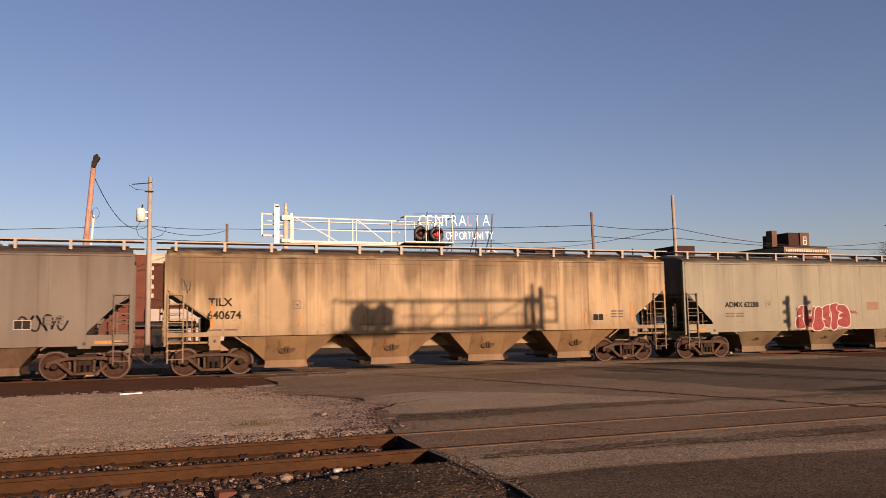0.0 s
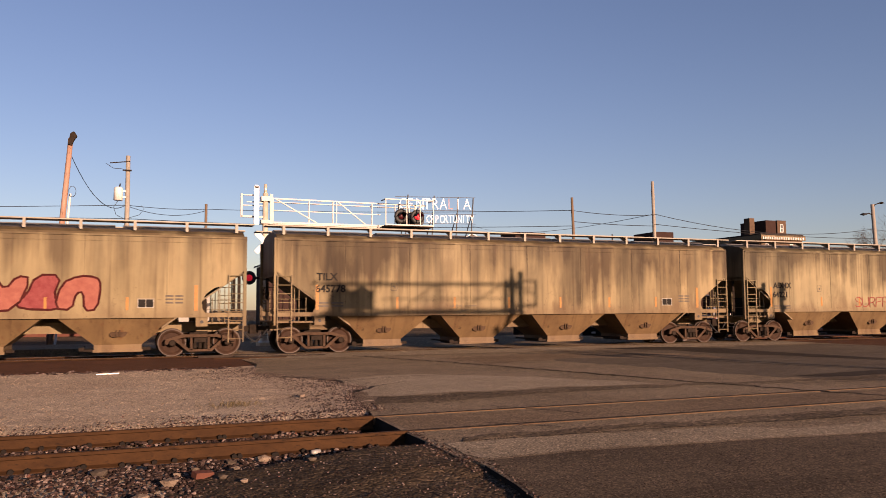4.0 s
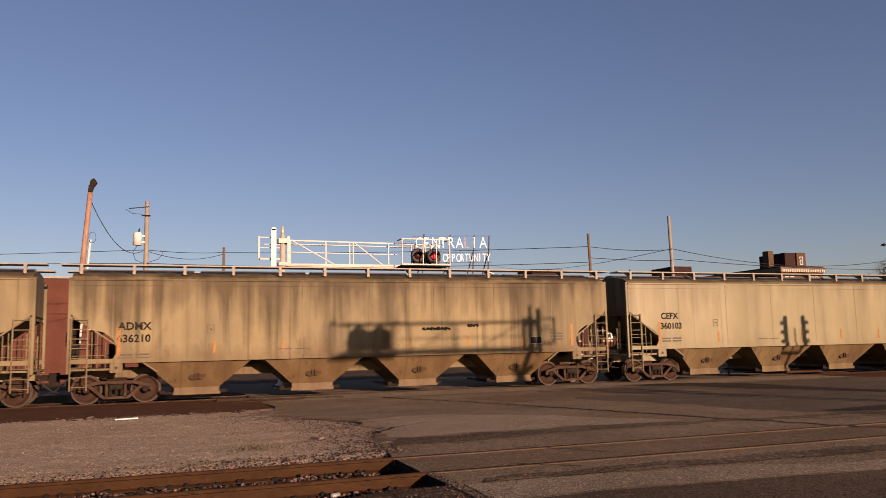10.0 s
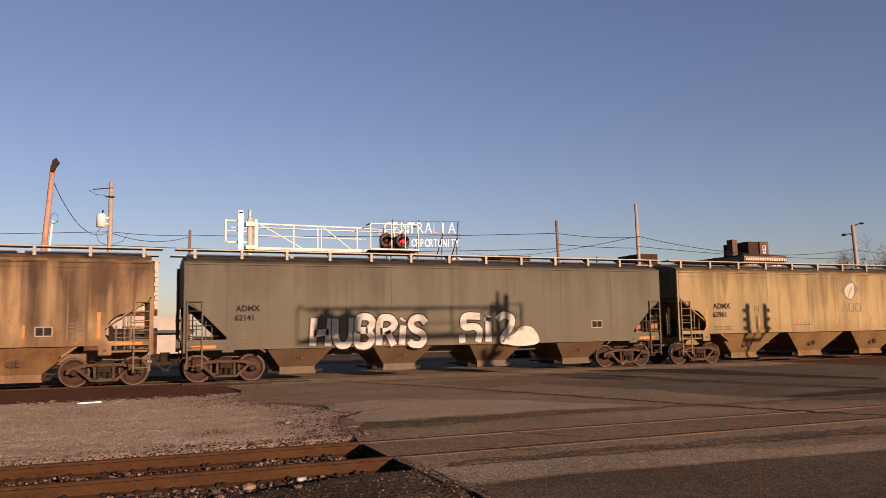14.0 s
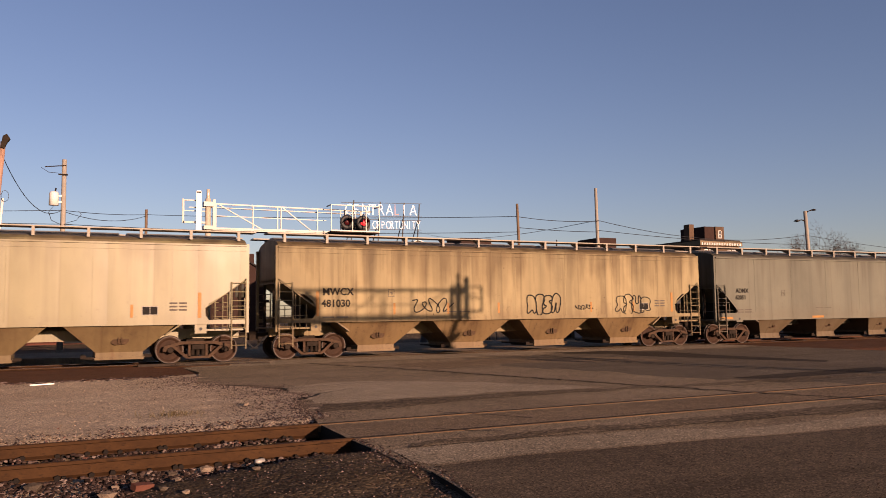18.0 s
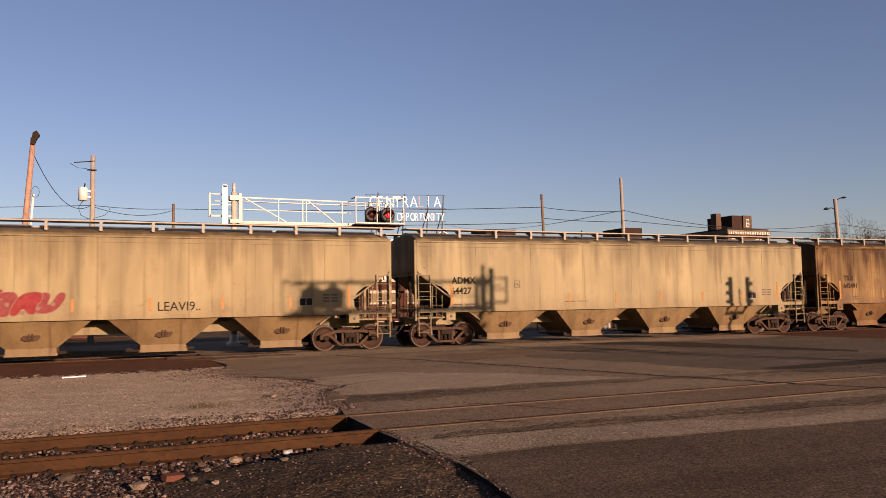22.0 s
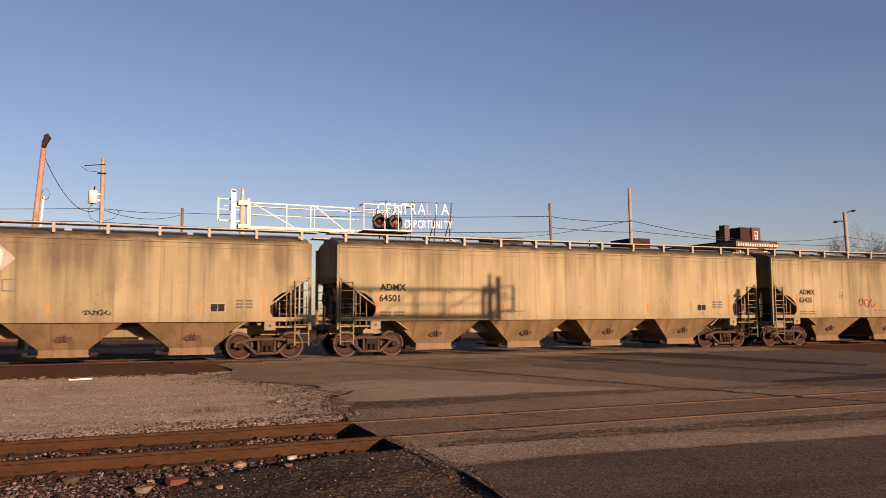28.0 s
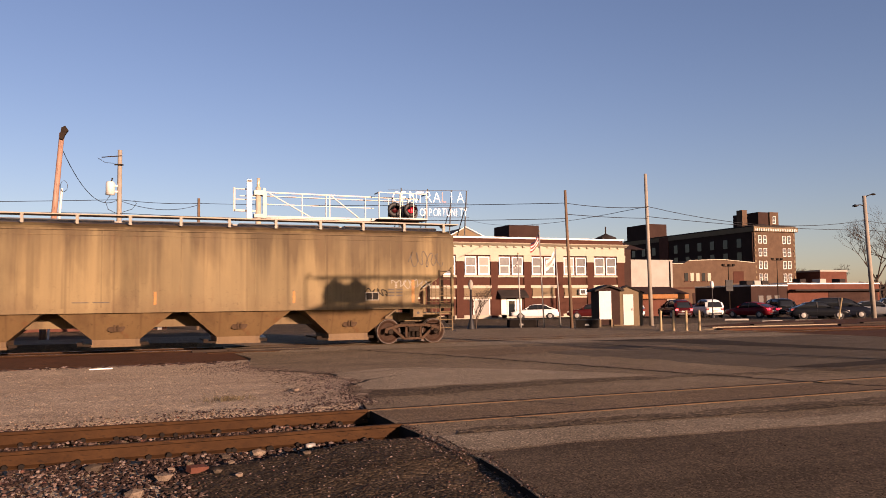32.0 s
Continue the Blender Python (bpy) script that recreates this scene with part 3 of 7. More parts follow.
def shoulder_level(x, y):
    k = min(1.0, max(0.0, (x - 0.6) / 1.9))
    far = min(1.0, max(0.0, (y - 8.75) / 0.5))
    rise = 0.145 + 0.05 * min(1.0, max(0.0, (y - 7.0) / 0.5))
    return (-0.2 + rise * k) * (1 - far) - 0.2 * far + 0.03 * fine(x, y, 1.4)


structure("broken_shoulder", rolling(0.4, 3.3, 1.0, 9.45, 60, 110, shoulder_level, 2, lambda x, y: (0.4 + (x - 0.4) / 2.9 * (edge_x(y) + 0.04 - 0.4), y)), ROUGH, "dark broken asphalt shoulder at the road's edge", "shoulder", True)
structure("ballast_bed", rolling(-6.0, 1.2, 1.0, 9.5, 90, 100, lambda x, y: -0.205 + 0.035 * fine(x, y, 1.3), 3), GRAVEL, "uneven coarse ballast before the near rails", "gravel", True)
structure("near_track_bed", Shape().plan([(-60, -20), (3.2, -20), (3.2, 11.6), (-60, 11.6)], -0.5, -0.24), GRAVEL, "dark coarse ballast round the near rails", "gravel")
structure("far_track_bed", Shape().prism_x([(22.85, -0.5), (22.85, -0.06), (24.6, -0.03), (26.6, 0.02), (27.4, -0.05), (31.2, -0.05), (32.5, -0.3), (32.5, -0.5)], -120, 3.56), BALLAST_RUST,
          "rust-brown ballast under the far track", "gravel")
structure("right_track_bed", Shape().prism_x([(20.85, -0.5), (22.85, -0.1), (27.4, -0.05), (31.2, -0.05), (34.5, -0.2), (35.5, -0.5)], 27.4, 400), BALLAST_RUST,
          "rust-brown ballast beyond the road", "gravel")

RAIL = [(-0.07, -0.186), (0.07, -0.186), (0.07, -0.175), (0.012, -0.15), (0.012, -0.045), (0.036, -0.035), (0.036, -0.004), (0.028, 0.0), (-0.028, 0.0), (-0.036, -0.004), (-0.036, -0.035),
        (-0.012, -0.045), (-0.012, -0.15), (-0.07, -0.175)]


def rail_line(name, y, x0, x1, label, z=0.0, shiny=False):
    ob = empty(name, pose(0, y, z))
    part("rail_body", Shape().prism_x(RAIL, x0, x1), RAIL_RUST, ob)
    part("running_surface", Shape().box(x0, x1, -0.026, 0.026, -0.002, 0.002), RAIL_TOP if shiny else RAIL_RUST, ob, "worn running surface")
    return tagged(ob, label, "rail", "rails", "structure")


def stone_shape(seed, flatten=0.7):
    """An angular broken stone of about unit size."""
    g = random.Random(seed)
    b = bmesh.new()
    bmesh.ops.create_icosphere(b, subdivisions=1, radius=1.0)
    for v in b.verts:
        v.co *= g.uniform(0.62, 1.1)
        v.co.z *= flatten
    me = bpy.data.meshes.new("stone")
    b.to_mesh(me)
    b.free()
    me.materials.append(STONE)
    return me


STONES = [stone_shape(i) for i in range(7)]


def scatter(name, n, place, size, label, seed, material=STONE_MANY):
    """Many loose stones as one sheet of stuff, each with its own tone."""
    g = random.Random(seed)
    v, f = [], []
    base = [([tuple(q.co) for q in me.vertices], [tuple(q.vertices) for q in me.polygons]) for me in STONES]
    for i in range(n):
        x, y, z = place(g)
        r = size(g)
        vs, fs = base[i % 7]
        a = g.uniform(0, 6.283)
        c, s_ = math.cos(a) * r, math.sin(a) * r
        k = len(v)
        v += [(x + c * p[0] - s_ * p[1], y + s_ * p[0] + c * p[1], z + r * p[2]) for p in vs]
        f += [tuple(k + j for j in q) for q in fs]
    me = bpy.data.meshes.new(name)
    me.from_pydata(v, [], f)
    me.materials.append(material)
    ob = new(name, me)
    return tagged(ob, label, "stones", "", "stuff")


def near_place(g):
    x = g.uniform(-3.2, 2.3) if g.random() < 0.8 else g.uniform(-7, -3)
    y = 9.5 - abs(g.gauss(0, 1.6))
    return x, y, -0.19 + 0.03 * fine(x, y, 1.3)


def between_place(g):
    return g.uniform(-6, 3.0), g.uniform(9.75, 11.0), -0.19


def verge_place(g):
    y = 11.4 + abs(g.gauss(0, 0.55)) if g.random() < 0.45 else g.uniform(11.5, 22.9)
    x = g.uniform(-7, 3.2)
    return x, y, verge_level(x, y) + 0.004


def far_place(g):
    x = g.uniform(-7, 3.6)
    y = g.uniform(22.3, 23.3)
    return x, y, -0.07


scatter("ballast_stones", 8000, near_place, lambda g: g.uniform(0.010, 0.032), "coarse grey and tan ballast stones", 1)
scatter("track_stones", 2200, between_place, lambda g: g.uniform(0.012, 0.036), "ballast stones between the near rails", 2)
scatter("verge_stones", 4200, verge_place, lambda g: g.uniform(0.006, 0.02), "small crushed stones strewn over the verge", 3, STONE_PALE)
def grit_place(g):
    if g.random() < 0.5:
        y = 4.4 + abs(g.gauss(0, 2.2))
        return g.uniform(2.6, 13.0), y, 0.003
    y = g.uniform(11.6, 20.0)
    return edge_x(y) + abs(g.gauss(0, 0.45)) - 0.2, y, 0.004


def shoulder_place(g):
    x, y = g.uniform(0.5, 3.4), g.uniform(3.5, 9.3)
    return x, y, shoulder_level(x, y) + 0.002


def rail_foot_place(g):
    x = g.uniform(-6.5, 3.1)
    heap = noise.noise((x * 2.6, 0.4, 0.0)) + noise.noise((x * 7.0, 2.2, 0.0)) * 0.6
    y = g.choice((9.52, 9.5, 11.02, 11.0)) - abs(g.gauss(0, 0.05))
    return x, y, -0.17 + 0.09 * max(0.0, heap) * g.random()


def margin_place(g):
    x = g.uniform(-7, 4.0)
    y = 11.35 + abs(g.gauss(0, 0.35)) + (0.9 * g.random() ** 2 if x > 0.5 else 0)
    return min(x, edge_x(y) + 0.15), y, verge_level(x, y) + 0.003


scatter("rail_foot_stones", 1500, rail_foot_place, lambda g: g.uniform(0.015, 0.04), "dark stones heaped against the rails", 16)
scatter("margin_stones", 3200, margin_place, lambda g: g.uniform(0.008, 0.026), "dark coarse stones along the verge's margin", 17)
scatter("road_grit", 5200, grit_place, lambda g: g.uniform(0.003, 0.011), "small stones and grit strewn over the asphalt", 6)
scatter("shoulder_stones", 2600, shoulder_place, lambda g: g.uniform(0.004, 0.015), "crumbled asphalt lumps and small stones", 7)
def verge_end_place(g):
    y = g.uniform(11.6, 22.0)
    x = edge_x(y) - abs(g.gauss(0, 0.7))
    return x, y, verge_level(x, y) + 0.003


scatter("verge_end_stones", 2600, verge_end_place, lambda g: g.uniform(0.006, 0.02), "brown crumbled stones where the verge meets the road", 18)
def edge_crumb_place(g):
    y = g.uniform(5.2, 9.6)
    x = edge_x(y) + g.gauss(-0.02, 0.09)
    return x, y, (0.004 if x > edge_x(y) else shoulder_level(x, y)) + 0.002


scatter("edge_crumbs", 900, edge_crumb_place, lambda g: g.uniform(0.004, 0.014), "crumbled asphalt along the road's broken edge", 19)
scatter("bed_edge_stones", 700, far_place, lambda g: g.uniform(0.03, 0.07), "grey stones along the brown ballast", 4)
g = random.Random(9)
for x, y, r in ((-0.2, 9.22, 0.10), (1.52, 9.42, 0.085), (1.14, 9.36, 0.06), (0.44, 8.45, 0.10), (1.89, 8.56, 0.045), (1.13, 8.13, 0.05), (1.14, 8.82, 0.045), (3.01, 14.46, 0.07), (0.17, 7.88, 0.09), (-1.5, 8.6, 0.08), (-0.9, 7.9, 0.08), (0.75, 9.2, 0.05), (0.55, 8.95, 0.045), (0.95, 8.45, 0.05)):
    level = verge_level(x, y) if y > 11 else shoulder_level(x, y) if x > 0.6 else -0.2
    ob = new("loose_stone", STONES[int(g.random() * 7)])
    ob.matrix_basis = pose(x, y, level + r * 0.42, g.uniform(-12, 12), g.uniform(-12, 12), g.uniform(0, 360)) @ Matrix.Diagonal((r * 1.25, r, r, 1))
    tagged(ob, "large pale loose stone beside the rails", "stone", "loose stones")
brick = thing("loose_brick", Shape().box(-0.1, 0.1, -0.05, 0.05, -0.03, 0.03), BRICK_C, "broken red brick lying in the ballast", "brick", pose(0.78, 8.67, -0.14, 8, 5, 25))
thing("white_stick", Shape().bar((-0.62, 21.54, -0.02), (-0.1, 21.64, -0.015), 0.035, 0.03), WHITE, "short white plastic stick on the gravel", "stick")
tuft = Shape()
g = random.Random(12)
for i in range(90):
    x, y = 1.68 + g.gauss(0, 0.22), 13.6 + g.gauss(0, 0.2)
    z = verge_level(x, y)
    tuft.bar((x, y, z), (x + g.uniform(-0.06, 0.06), y + g.uniform(-0.05, 0.05), z + g.uniform(0.03, 0.09)), 0.008, 0.004)
tagged(part("grass_tuft", tuft, GRASS_DRY, None), "dry brown grass tuft in the gravel", "grass", "", "stuff")
thing("drink_can", Shape().lathe([(0.0, -0.06), (0.03, -0.058), (0.033, 0.0), (0.03, 0.058), (0.0, 0.06)], "x", n=12), SILVER, "crushed shiny can beside the rail end", "can", pose(2.12, 9.42, -0.13, 0, 0, 20), smooth=True)
ANCHOR = Shape().prism([(-0.03, -0.186), (0.025, -0.186), (0.035, -0.16), (0.01, -0.14), (-0.02, -0.145)], -0.085, -0.03).mesh("rail_anchor", DIRT_AND_SHADE)

for y in (9.63, 11.135):
    line = rail_line("rail", y, -60, 3.33, "rusty brown steel rail in coarse ballast", 0.02)
    for i in range(40):
        part("rail_anchor", ANCHOR, None, line, "", pose(-5.0 + i * 0.205 + 0.06 * math.sin(i * 2.4), 0, 0.01 * math.sin(i * 1.7), 0, 14 * math.sin(i * 3.1), 0))
    structure("sunk_rail", Shape().box(3.34, 27.4, y - 0.035, y + 0.035, -0.1, 0.008), SUNK_RAIL, "rusty rail head sunk flush in the road", "rail")
    structure("flangeway", Shape().box(3.34, 27.4, y + 0.036, y + 0.09, -0.1, 0.009), DIRT_AND_SHADE, "dark flangeway groove beside the rail", "groove")
    rail_line("rail", y, 27.41, 300, "rusty brown steel rail beyond the road", 0.0)
for y in (28.4, 29.905):
    rail_line("rail", y, -150, 3.5, "rail with a polished head under the train", 0.0, True)
    structure("sunk_rail", Shape().box(3.51, 27.4, y - 0.035, y + 0.035, -0.1, 0.009), RAIL_RUST, "worn rail head sunk in the crossing", "rail")
    rail_line("rail", y, 27.41, 500, "rail with a polished head under the train", 0.0, True)

for x0, x1, y in ((2.3, 5.9, 27.9), (3.2, 6.3, 26.7), (2.6, 4.9, 26.1)):
    thing("crossing_timber", Shape().box(x0, x1, y - 0.11, y + 0.11, -0.12, 0.03), TIMBER if y > 26.4 else RAIL_RUST, "dark worn timber laid along the far rails", "timber", None, "crossing timbers")

# ---- train of covered hopper cars ----
TRACK_Y = 29.15
RADIUS = 0.457
SHARED = {}


def shared(key, make, material, smooth=False):
    if key not in SHARED:
        SHARED[key] = make().mesh(key[0] if isinstance(key, tuple) else key, material, smooth)
    return SHARED[key]


def painted(key, make, material, smooth=False):
    me = shared(key, make, None, smooth).copy()
    me.materials.append(material)
    return me


def travel(t):
    return 14.304 * t - 0.00318 * t * t


def wheelset_shape():
    s = Shape()
    for sgn in (-1, 1):
        y = 0.755 * sgn
        s.lathe([(0.09, y + 0.09 * sgn), (0.12, y + 0.085 * sgn), (0.15, y + 0.03 * sgn), (0.33, y + 0.02 * sgn), (0.385, y + 0.055 * sgn), (0.425, y + 0.06 * sgn)], "y", n=28)
        s.lathe([(0.385, y - 0.05 * sgn), (0.33, y - 0.02 * sgn), (0.15, y - 0.03 * sgn), (0.09, y - 0.06 * sgn)], "y", n=24)
    return s.tube((0, -1.0, 0), (0, 1.0, 0), 0.085, n=10)


def rim_shape():
    s = Shape()
    for sgn in (-1, 1):
        y = 0.755 * sgn
        s.lathe([(0.425, y + 0.06 * sgn), (0.452, y + 0.06 * sgn), (0.457, y - 0.03 * sgn), (0.485, y - 0.045 * sgn), (0.48, y - 0.07 * sgn), (0.385, y - 0.05 * sgn)], "y", n=28)
    return s


def sideframe_shape(sgn):
    y0, y1 = sorted((1.0 * sgn - 0.07, 1.0 * sgn + 0.07))
    s = Shape()
    # arched top member down to the axle jaws, sloping tension members, spring seat and two columns
    s.prism([(-1.13, 0.42), (-1.10, 0.58), (-0.72, 0.69), (-0.55, 0.735), (0.55, 0.735), (0.72, 0.69), (1.10, 0.58), (1.13, 0.42), (1.03, 0.40), (0.98, 0.52), (0.66, 0.60), (0.5, 0.635), (-0.5, 0.635), (-0.66, 0.60), (-0.98, 0.52), (-1.03, 0.40)], y0, y1)
    s.prism([(-0.37, 0.16), (0.37, 0.16), (0.44, 0.24), (-0.44, 0.24)], y0, y1)
    for k in (-1, 1):
        s.bar((k * 0.80, sgn, 0.585), (k * 0.36, sgn, 0.20), 0.12, 0.095)
        s.box(k * 0.28 - 0.04, k * 0.28 + 0.04, y0, y1, 0.22, 0.65)
        s.box(k * 0.889 - 0.15, k * 0.889 + 0.15, y0 + 0.02, y1 - 0.02, 0.50, 0.585)
    return s


def spring_shape():
    return Shape().lathe([(0.065, 0.26), (0.075, 0.29), (0.06, 0.32), (0.075, 0.35), (0.06, 0.38), (0.075, 0.41), (0.06, 0.44), (0.07, 0.47)], "z", n=8)


def bogie(parent, x):
    b = part("bolster", shared("bolster", lambda: Shape().box(-0.2, 0.2, -1.12, 1.12, 0.46, 0.62).box(-0.3, 0.3, -0.4, 0.4, 0.6, 0.82), UNDER), None, parent, "grimy truck bolster", pose(x, 0, 0))
    b.name = "bogie"
    wheels = []
    for sgn in (-1, 1):
        part("sideframe", shared(("sideframe", sgn), lambda: sideframe_shape(sgn), TRUCK), None, b)
        for k in (-0.17, 0.0, 0.17):
            part("spring", shared("spring", spring_shape, UNDER, True), None, b, "", pose(k, sgn, 0))
        part("brake_beam", shared(("brake_beam", sgn), lambda: Shape().box(sgn * 0.36 - 0.05, sgn * 0.36 + 0.05, -0.7, 0.7, 0.3, 0.4), UNDER), None, b)
        for k in (-0.889, 0.889):
            part("axle_box", shared("axle_box", lambda: Shape().lathe([(0.0, -0.09), (0.09, -0.09), (0.115, -0.04), (0.115, 0.12)], "y", n=12), UNDER), None, b, "", pose(k, 1.0 * sgn if sgn < 0 else 0.95, RADIUS))
    for k in (-0.889, 0.889):
        w = part("wheelset", shared("wheelset", wheelset_shape, WHEEL), None, b, "", pose(k, 0, RADIUS))
        rim = shared("rim", rim_shape, TREAD)
        wheels.append(w)
        if len(w.data.materials) < 2:
            bm = bmesh.new()
            bm.from_mesh(w.data)
            n = len(bm.faces)
            bm.from_mesh(rim)
            bm.faces.ensure_lookup_table()
            for q in bm.faces[n:]:
                q.material_index = 1
            bm.to_mesh(w.data)
            bm.free()
            w.data.materials.append(TREAD)
    return wheels


LOBED = [(0.0, 2.85), (0.45, 2.52), (0.62, 2.35), (0.95, 2.28), (1.22, 2.08), (1.36, 1.82), (1.34, 1.60), (1.24, 1.46)]
STRAIGHT = [(0.0, 2.70), (0.22, 2.58), (1.28, 1.52), (1.30, 1.46)]
SMOOTH = [(0.0, 2.85), (0.72, 2.30), (1.22, 2.0), (1.36, 1.82), (1.34, 1.60), (1.24, 1.46)]


def side_pts(hb, cut, zs):
    left = [(-hb + dx, z) for dx, z in cut]
    right = [(hb - dx, z) for dx, z in reversed(cut)]
    left[-1], right[0] = (left[-1][0], zs), (right[0][0], zs)
    return [(-hb, 3.97)] + left + right + [(hb, 3.97)]


def ladder_shape(x0, x1, z0, z1, y, step=0.30):
    s = Shape()
    for x in (x0, x1):
        s.box(x - 0.019, x + 0.019, y - 0.02, y + 0.02, z0, z1)
    z = z0 + 0.12
    while z < z1:
        s.tube((x0, y, z), (x1, y, z), 0.016, n=6)
        z += step
    return s


def grab_rails(x, e, sgn, deep):
    """Uprights and cross rails in the open corner of a car, from the platform to the side sheet."""
    s, y = Shape(), 1.52 * sgn
    for d, z in ((0.62, 2.3), (0.78, 2.22), (1.02, 1.95)) if not deep else ((0.62, 2.05), (0.82, 1.85)):
        s.tube((x - d * e, y, 1.1), (x - d * e, y, z), 0.016, n=6)
    for z, d in ((1.55, 1.05), (1.9, 0.8)):
        s.tube((x - 0.05 * e, y, z), (x - d * e, y, z), 0.012, n=6)
    return s


def hopper_shape(top, bot, zs):
    v = []
    for z, hx, hy in ((zs, top, 1.48), (0.44, bot, 1.02), (0.27, bot, 1.02)):
        v += [(-hx, -hy, z), (hx, -hy, z), (hx, hy, z), (-hx, hy, z)]
    f = [(0, 1, 2, 3), (11, 10, 9, 8)]
    for k in (0, 4):
        f += [(k + i, k + 4 + i, k + 4 + (i + 1) % 4, k + (i + 1) % 4) for i in range(4)]
    return Shape().add(v, f)


def covered_hopper(k, length, kind, paint, sooty, dusty):
    """One car: its Empty stands on the rails at the middle of the car."""
    hb = length / 2 - (0.95 if kind[1] == 3 else 0.55)
    tx = {"lobed": 1.9, "smooth": 2.05, "straight": 1.9 if kind[2] else 2.2}[kind[0]]
    cut = {"lobed": LOBED, "straight": STRAIGHT, "smooth": SMOOTH}[kind[0]]
    n_hop, deep = kind[1], kind[2]
    zs, zb = (1.44, 1.30) if not deep else (1.42, 1.08)
    lip = 0.018 if deep else 0.05
    key = (kind, round(length, 2))
    car = empty("covered_hopper_car", pose(0, TRACK_Y, 0))
    for sgn in (-1, 1):
        y = 1.56 * sgn
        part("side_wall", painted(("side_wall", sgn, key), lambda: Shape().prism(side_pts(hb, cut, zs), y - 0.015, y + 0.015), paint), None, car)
        part("side_sill", painted(("side_sill", sgn, key), lambda: Shape().box(-hb, hb, min(y + lip * sgn, y - 0.1 * sgn), max(y + lip * sgn, y - 0.1 * sgn), zb, zs + 0.004), paint), None, car)
        part("running_board", shared(("running_board", sgn, key), lambda: Shape().box(-hb - 0.35, hb + 0.35, min(1.45 * sgn, 0.85 * sgn), max(1.45 * sgn, 0.85 * sgn), 4.425, 4.465), WALKWAY), None, car, "galvanised roof walkway")
        part("eave_strip", painted(("eave_strip", sgn, key), lambda: Shape().box(-hb, hb, min(1.62 * sgn, 1.54 * sgn), max(1.62 * sgn, 1.54 * sgn), 3.93, 3.985), paint), None, car)
        if not deep:
            part("wall_rib", painted(("wall_rib", sgn, key), lambda: Shape().box(-hb, hb, min(1.592 * sgn, 1.574 * sgn), max(1.592 * sgn, 1.574 * sgn), 3.765, 3.80), paint), None, car)
        for e in (-1, 1):
            x = e * hb
            part("corner_post", painted(("corner_post", sgn, e, key), lambda: Shape().box(min(x, x + 0.09 * e), max(x, x + 0.09 * e), 1.5 * sgn - 0.06, 1.5 * sgn + 0.06, 1.0, 4.02), paint), None, car)
            part("ladder", painted(("ladder", sgn, e, key), lambda: ladder_shape(x - 0.02 * e, x - 0.50 * e, 0.46, 2.72, 1.63 * sgn), sooty), None, car)
            part("side_grab_rail", painted(("side_grab_rail", sgn, e, key), lambda: grab_rails(x, e, sgn, deep), sooty), None, car, "thin upright grab rails")
            part("jack_hole", shared("jack_hole", lambda: Shape().prism([(0.055 * math.cos(a * 0.785), 0.055 * math.sin(a * 0.785)) for a in range(8)], -0.004, 0.004), BLACK), None, car, "dark hole in the jacking pad", pose(e * (length / 2 - tx), 1.583 * sgn, 1.15))
            part("jacking_pad", painted(("jacking_pad", sgn, e, key), lambda: Shape().box(e * (length / 2 - tx) - 0.19, e * (length / 2 - tx) + 0.19, min(1.58 * sgn, 1.2 * sgn), max(1.58 * sgn, 1.2 * sgn), 1.0, zb + 0.01), paint), None, car)
    n_br = 13
    for i in range(n_br):
        x = -hb + 0.25 + (2 * hb - 0.5) * i / (n_br - 1)
        for sgn in (-1, 1):
            part("walkway_bracket", shared(("bracket", sgn), lambda: Shape().box(-0.045, 0.045, min(1.47 * sgn, 1.43 * sgn), max(1.47 * sgn, 1.43 * sgn), 4.14, 4.44).prism_x([(1.43 * sgn, 4.40), (1.0 * sgn, 4.40), (1.43 * sgn, 4.2)], -0.01, 0.01), WALKWAY), None, car, "", pose(x, 0, 0))
    part("roof", painted(("roof", key), lambda: Shape().prism_x([(-1.57, 3.95), (-1.5, 4.06), (-1.25, 4.17), (-0.7, 4.26), (0, 4.3), (0.7, 4.26), (1.25, 4.17), (1.5, 4.06), (1.57, 3.95)], -hb, hb), sooty), None, car, "grimy rounded roof")
    for i in range(5):
        x = -hb + (2 * hb) * (i + 0.5) / 5
        part("hatch_cover", shared(("hatch", key), lambda: Shape().prism_x([(-0.34, 4.26), (-0.34, 4.36), (-0.2, 4.41), (0.2, 4.41), (0.34, 4.36), (0.34, 4.26)], -hb / 5 + 0.12, hb / 5 - 0.12), WALKWAY), None, car, "", pose(x, 0, 0))
    for e in (-1, 1):
        x = e * hb
        z0 = cut[0][1]
        # End wall and slope sheet take the same darker paint as the roof.
        part("end_wall", painted(("end_wall", e, key), lambda: Shape().box(min(x, x - 0.05 * e), max(x, x - 0.05 * e), -1.54, 1.54, z0 - 0.15, 3.97), sooty), None, car, "darker end wall")
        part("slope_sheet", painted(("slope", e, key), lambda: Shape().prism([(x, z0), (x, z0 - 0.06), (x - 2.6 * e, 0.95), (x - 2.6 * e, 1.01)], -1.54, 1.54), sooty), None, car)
        part("end_platform", painted(("platform", e, key), lambda: Shape().box(min(x - 1.5 * e, x + 0.1 * e), max(x - 1.5 * e, x + 0.1 * e), -1.5, 1.5, 1.08, 1.14), paint), None, car)
        for yy in (-0.75, 0.67):
            part("end_post", shared(("end_post", e, yy, key), lambda: Shape().box(min(x - 0.1 * e, x), max(x - 0.1 * e, x), yy, yy + 0.08, 1.14, z0), UNDER), None, car)
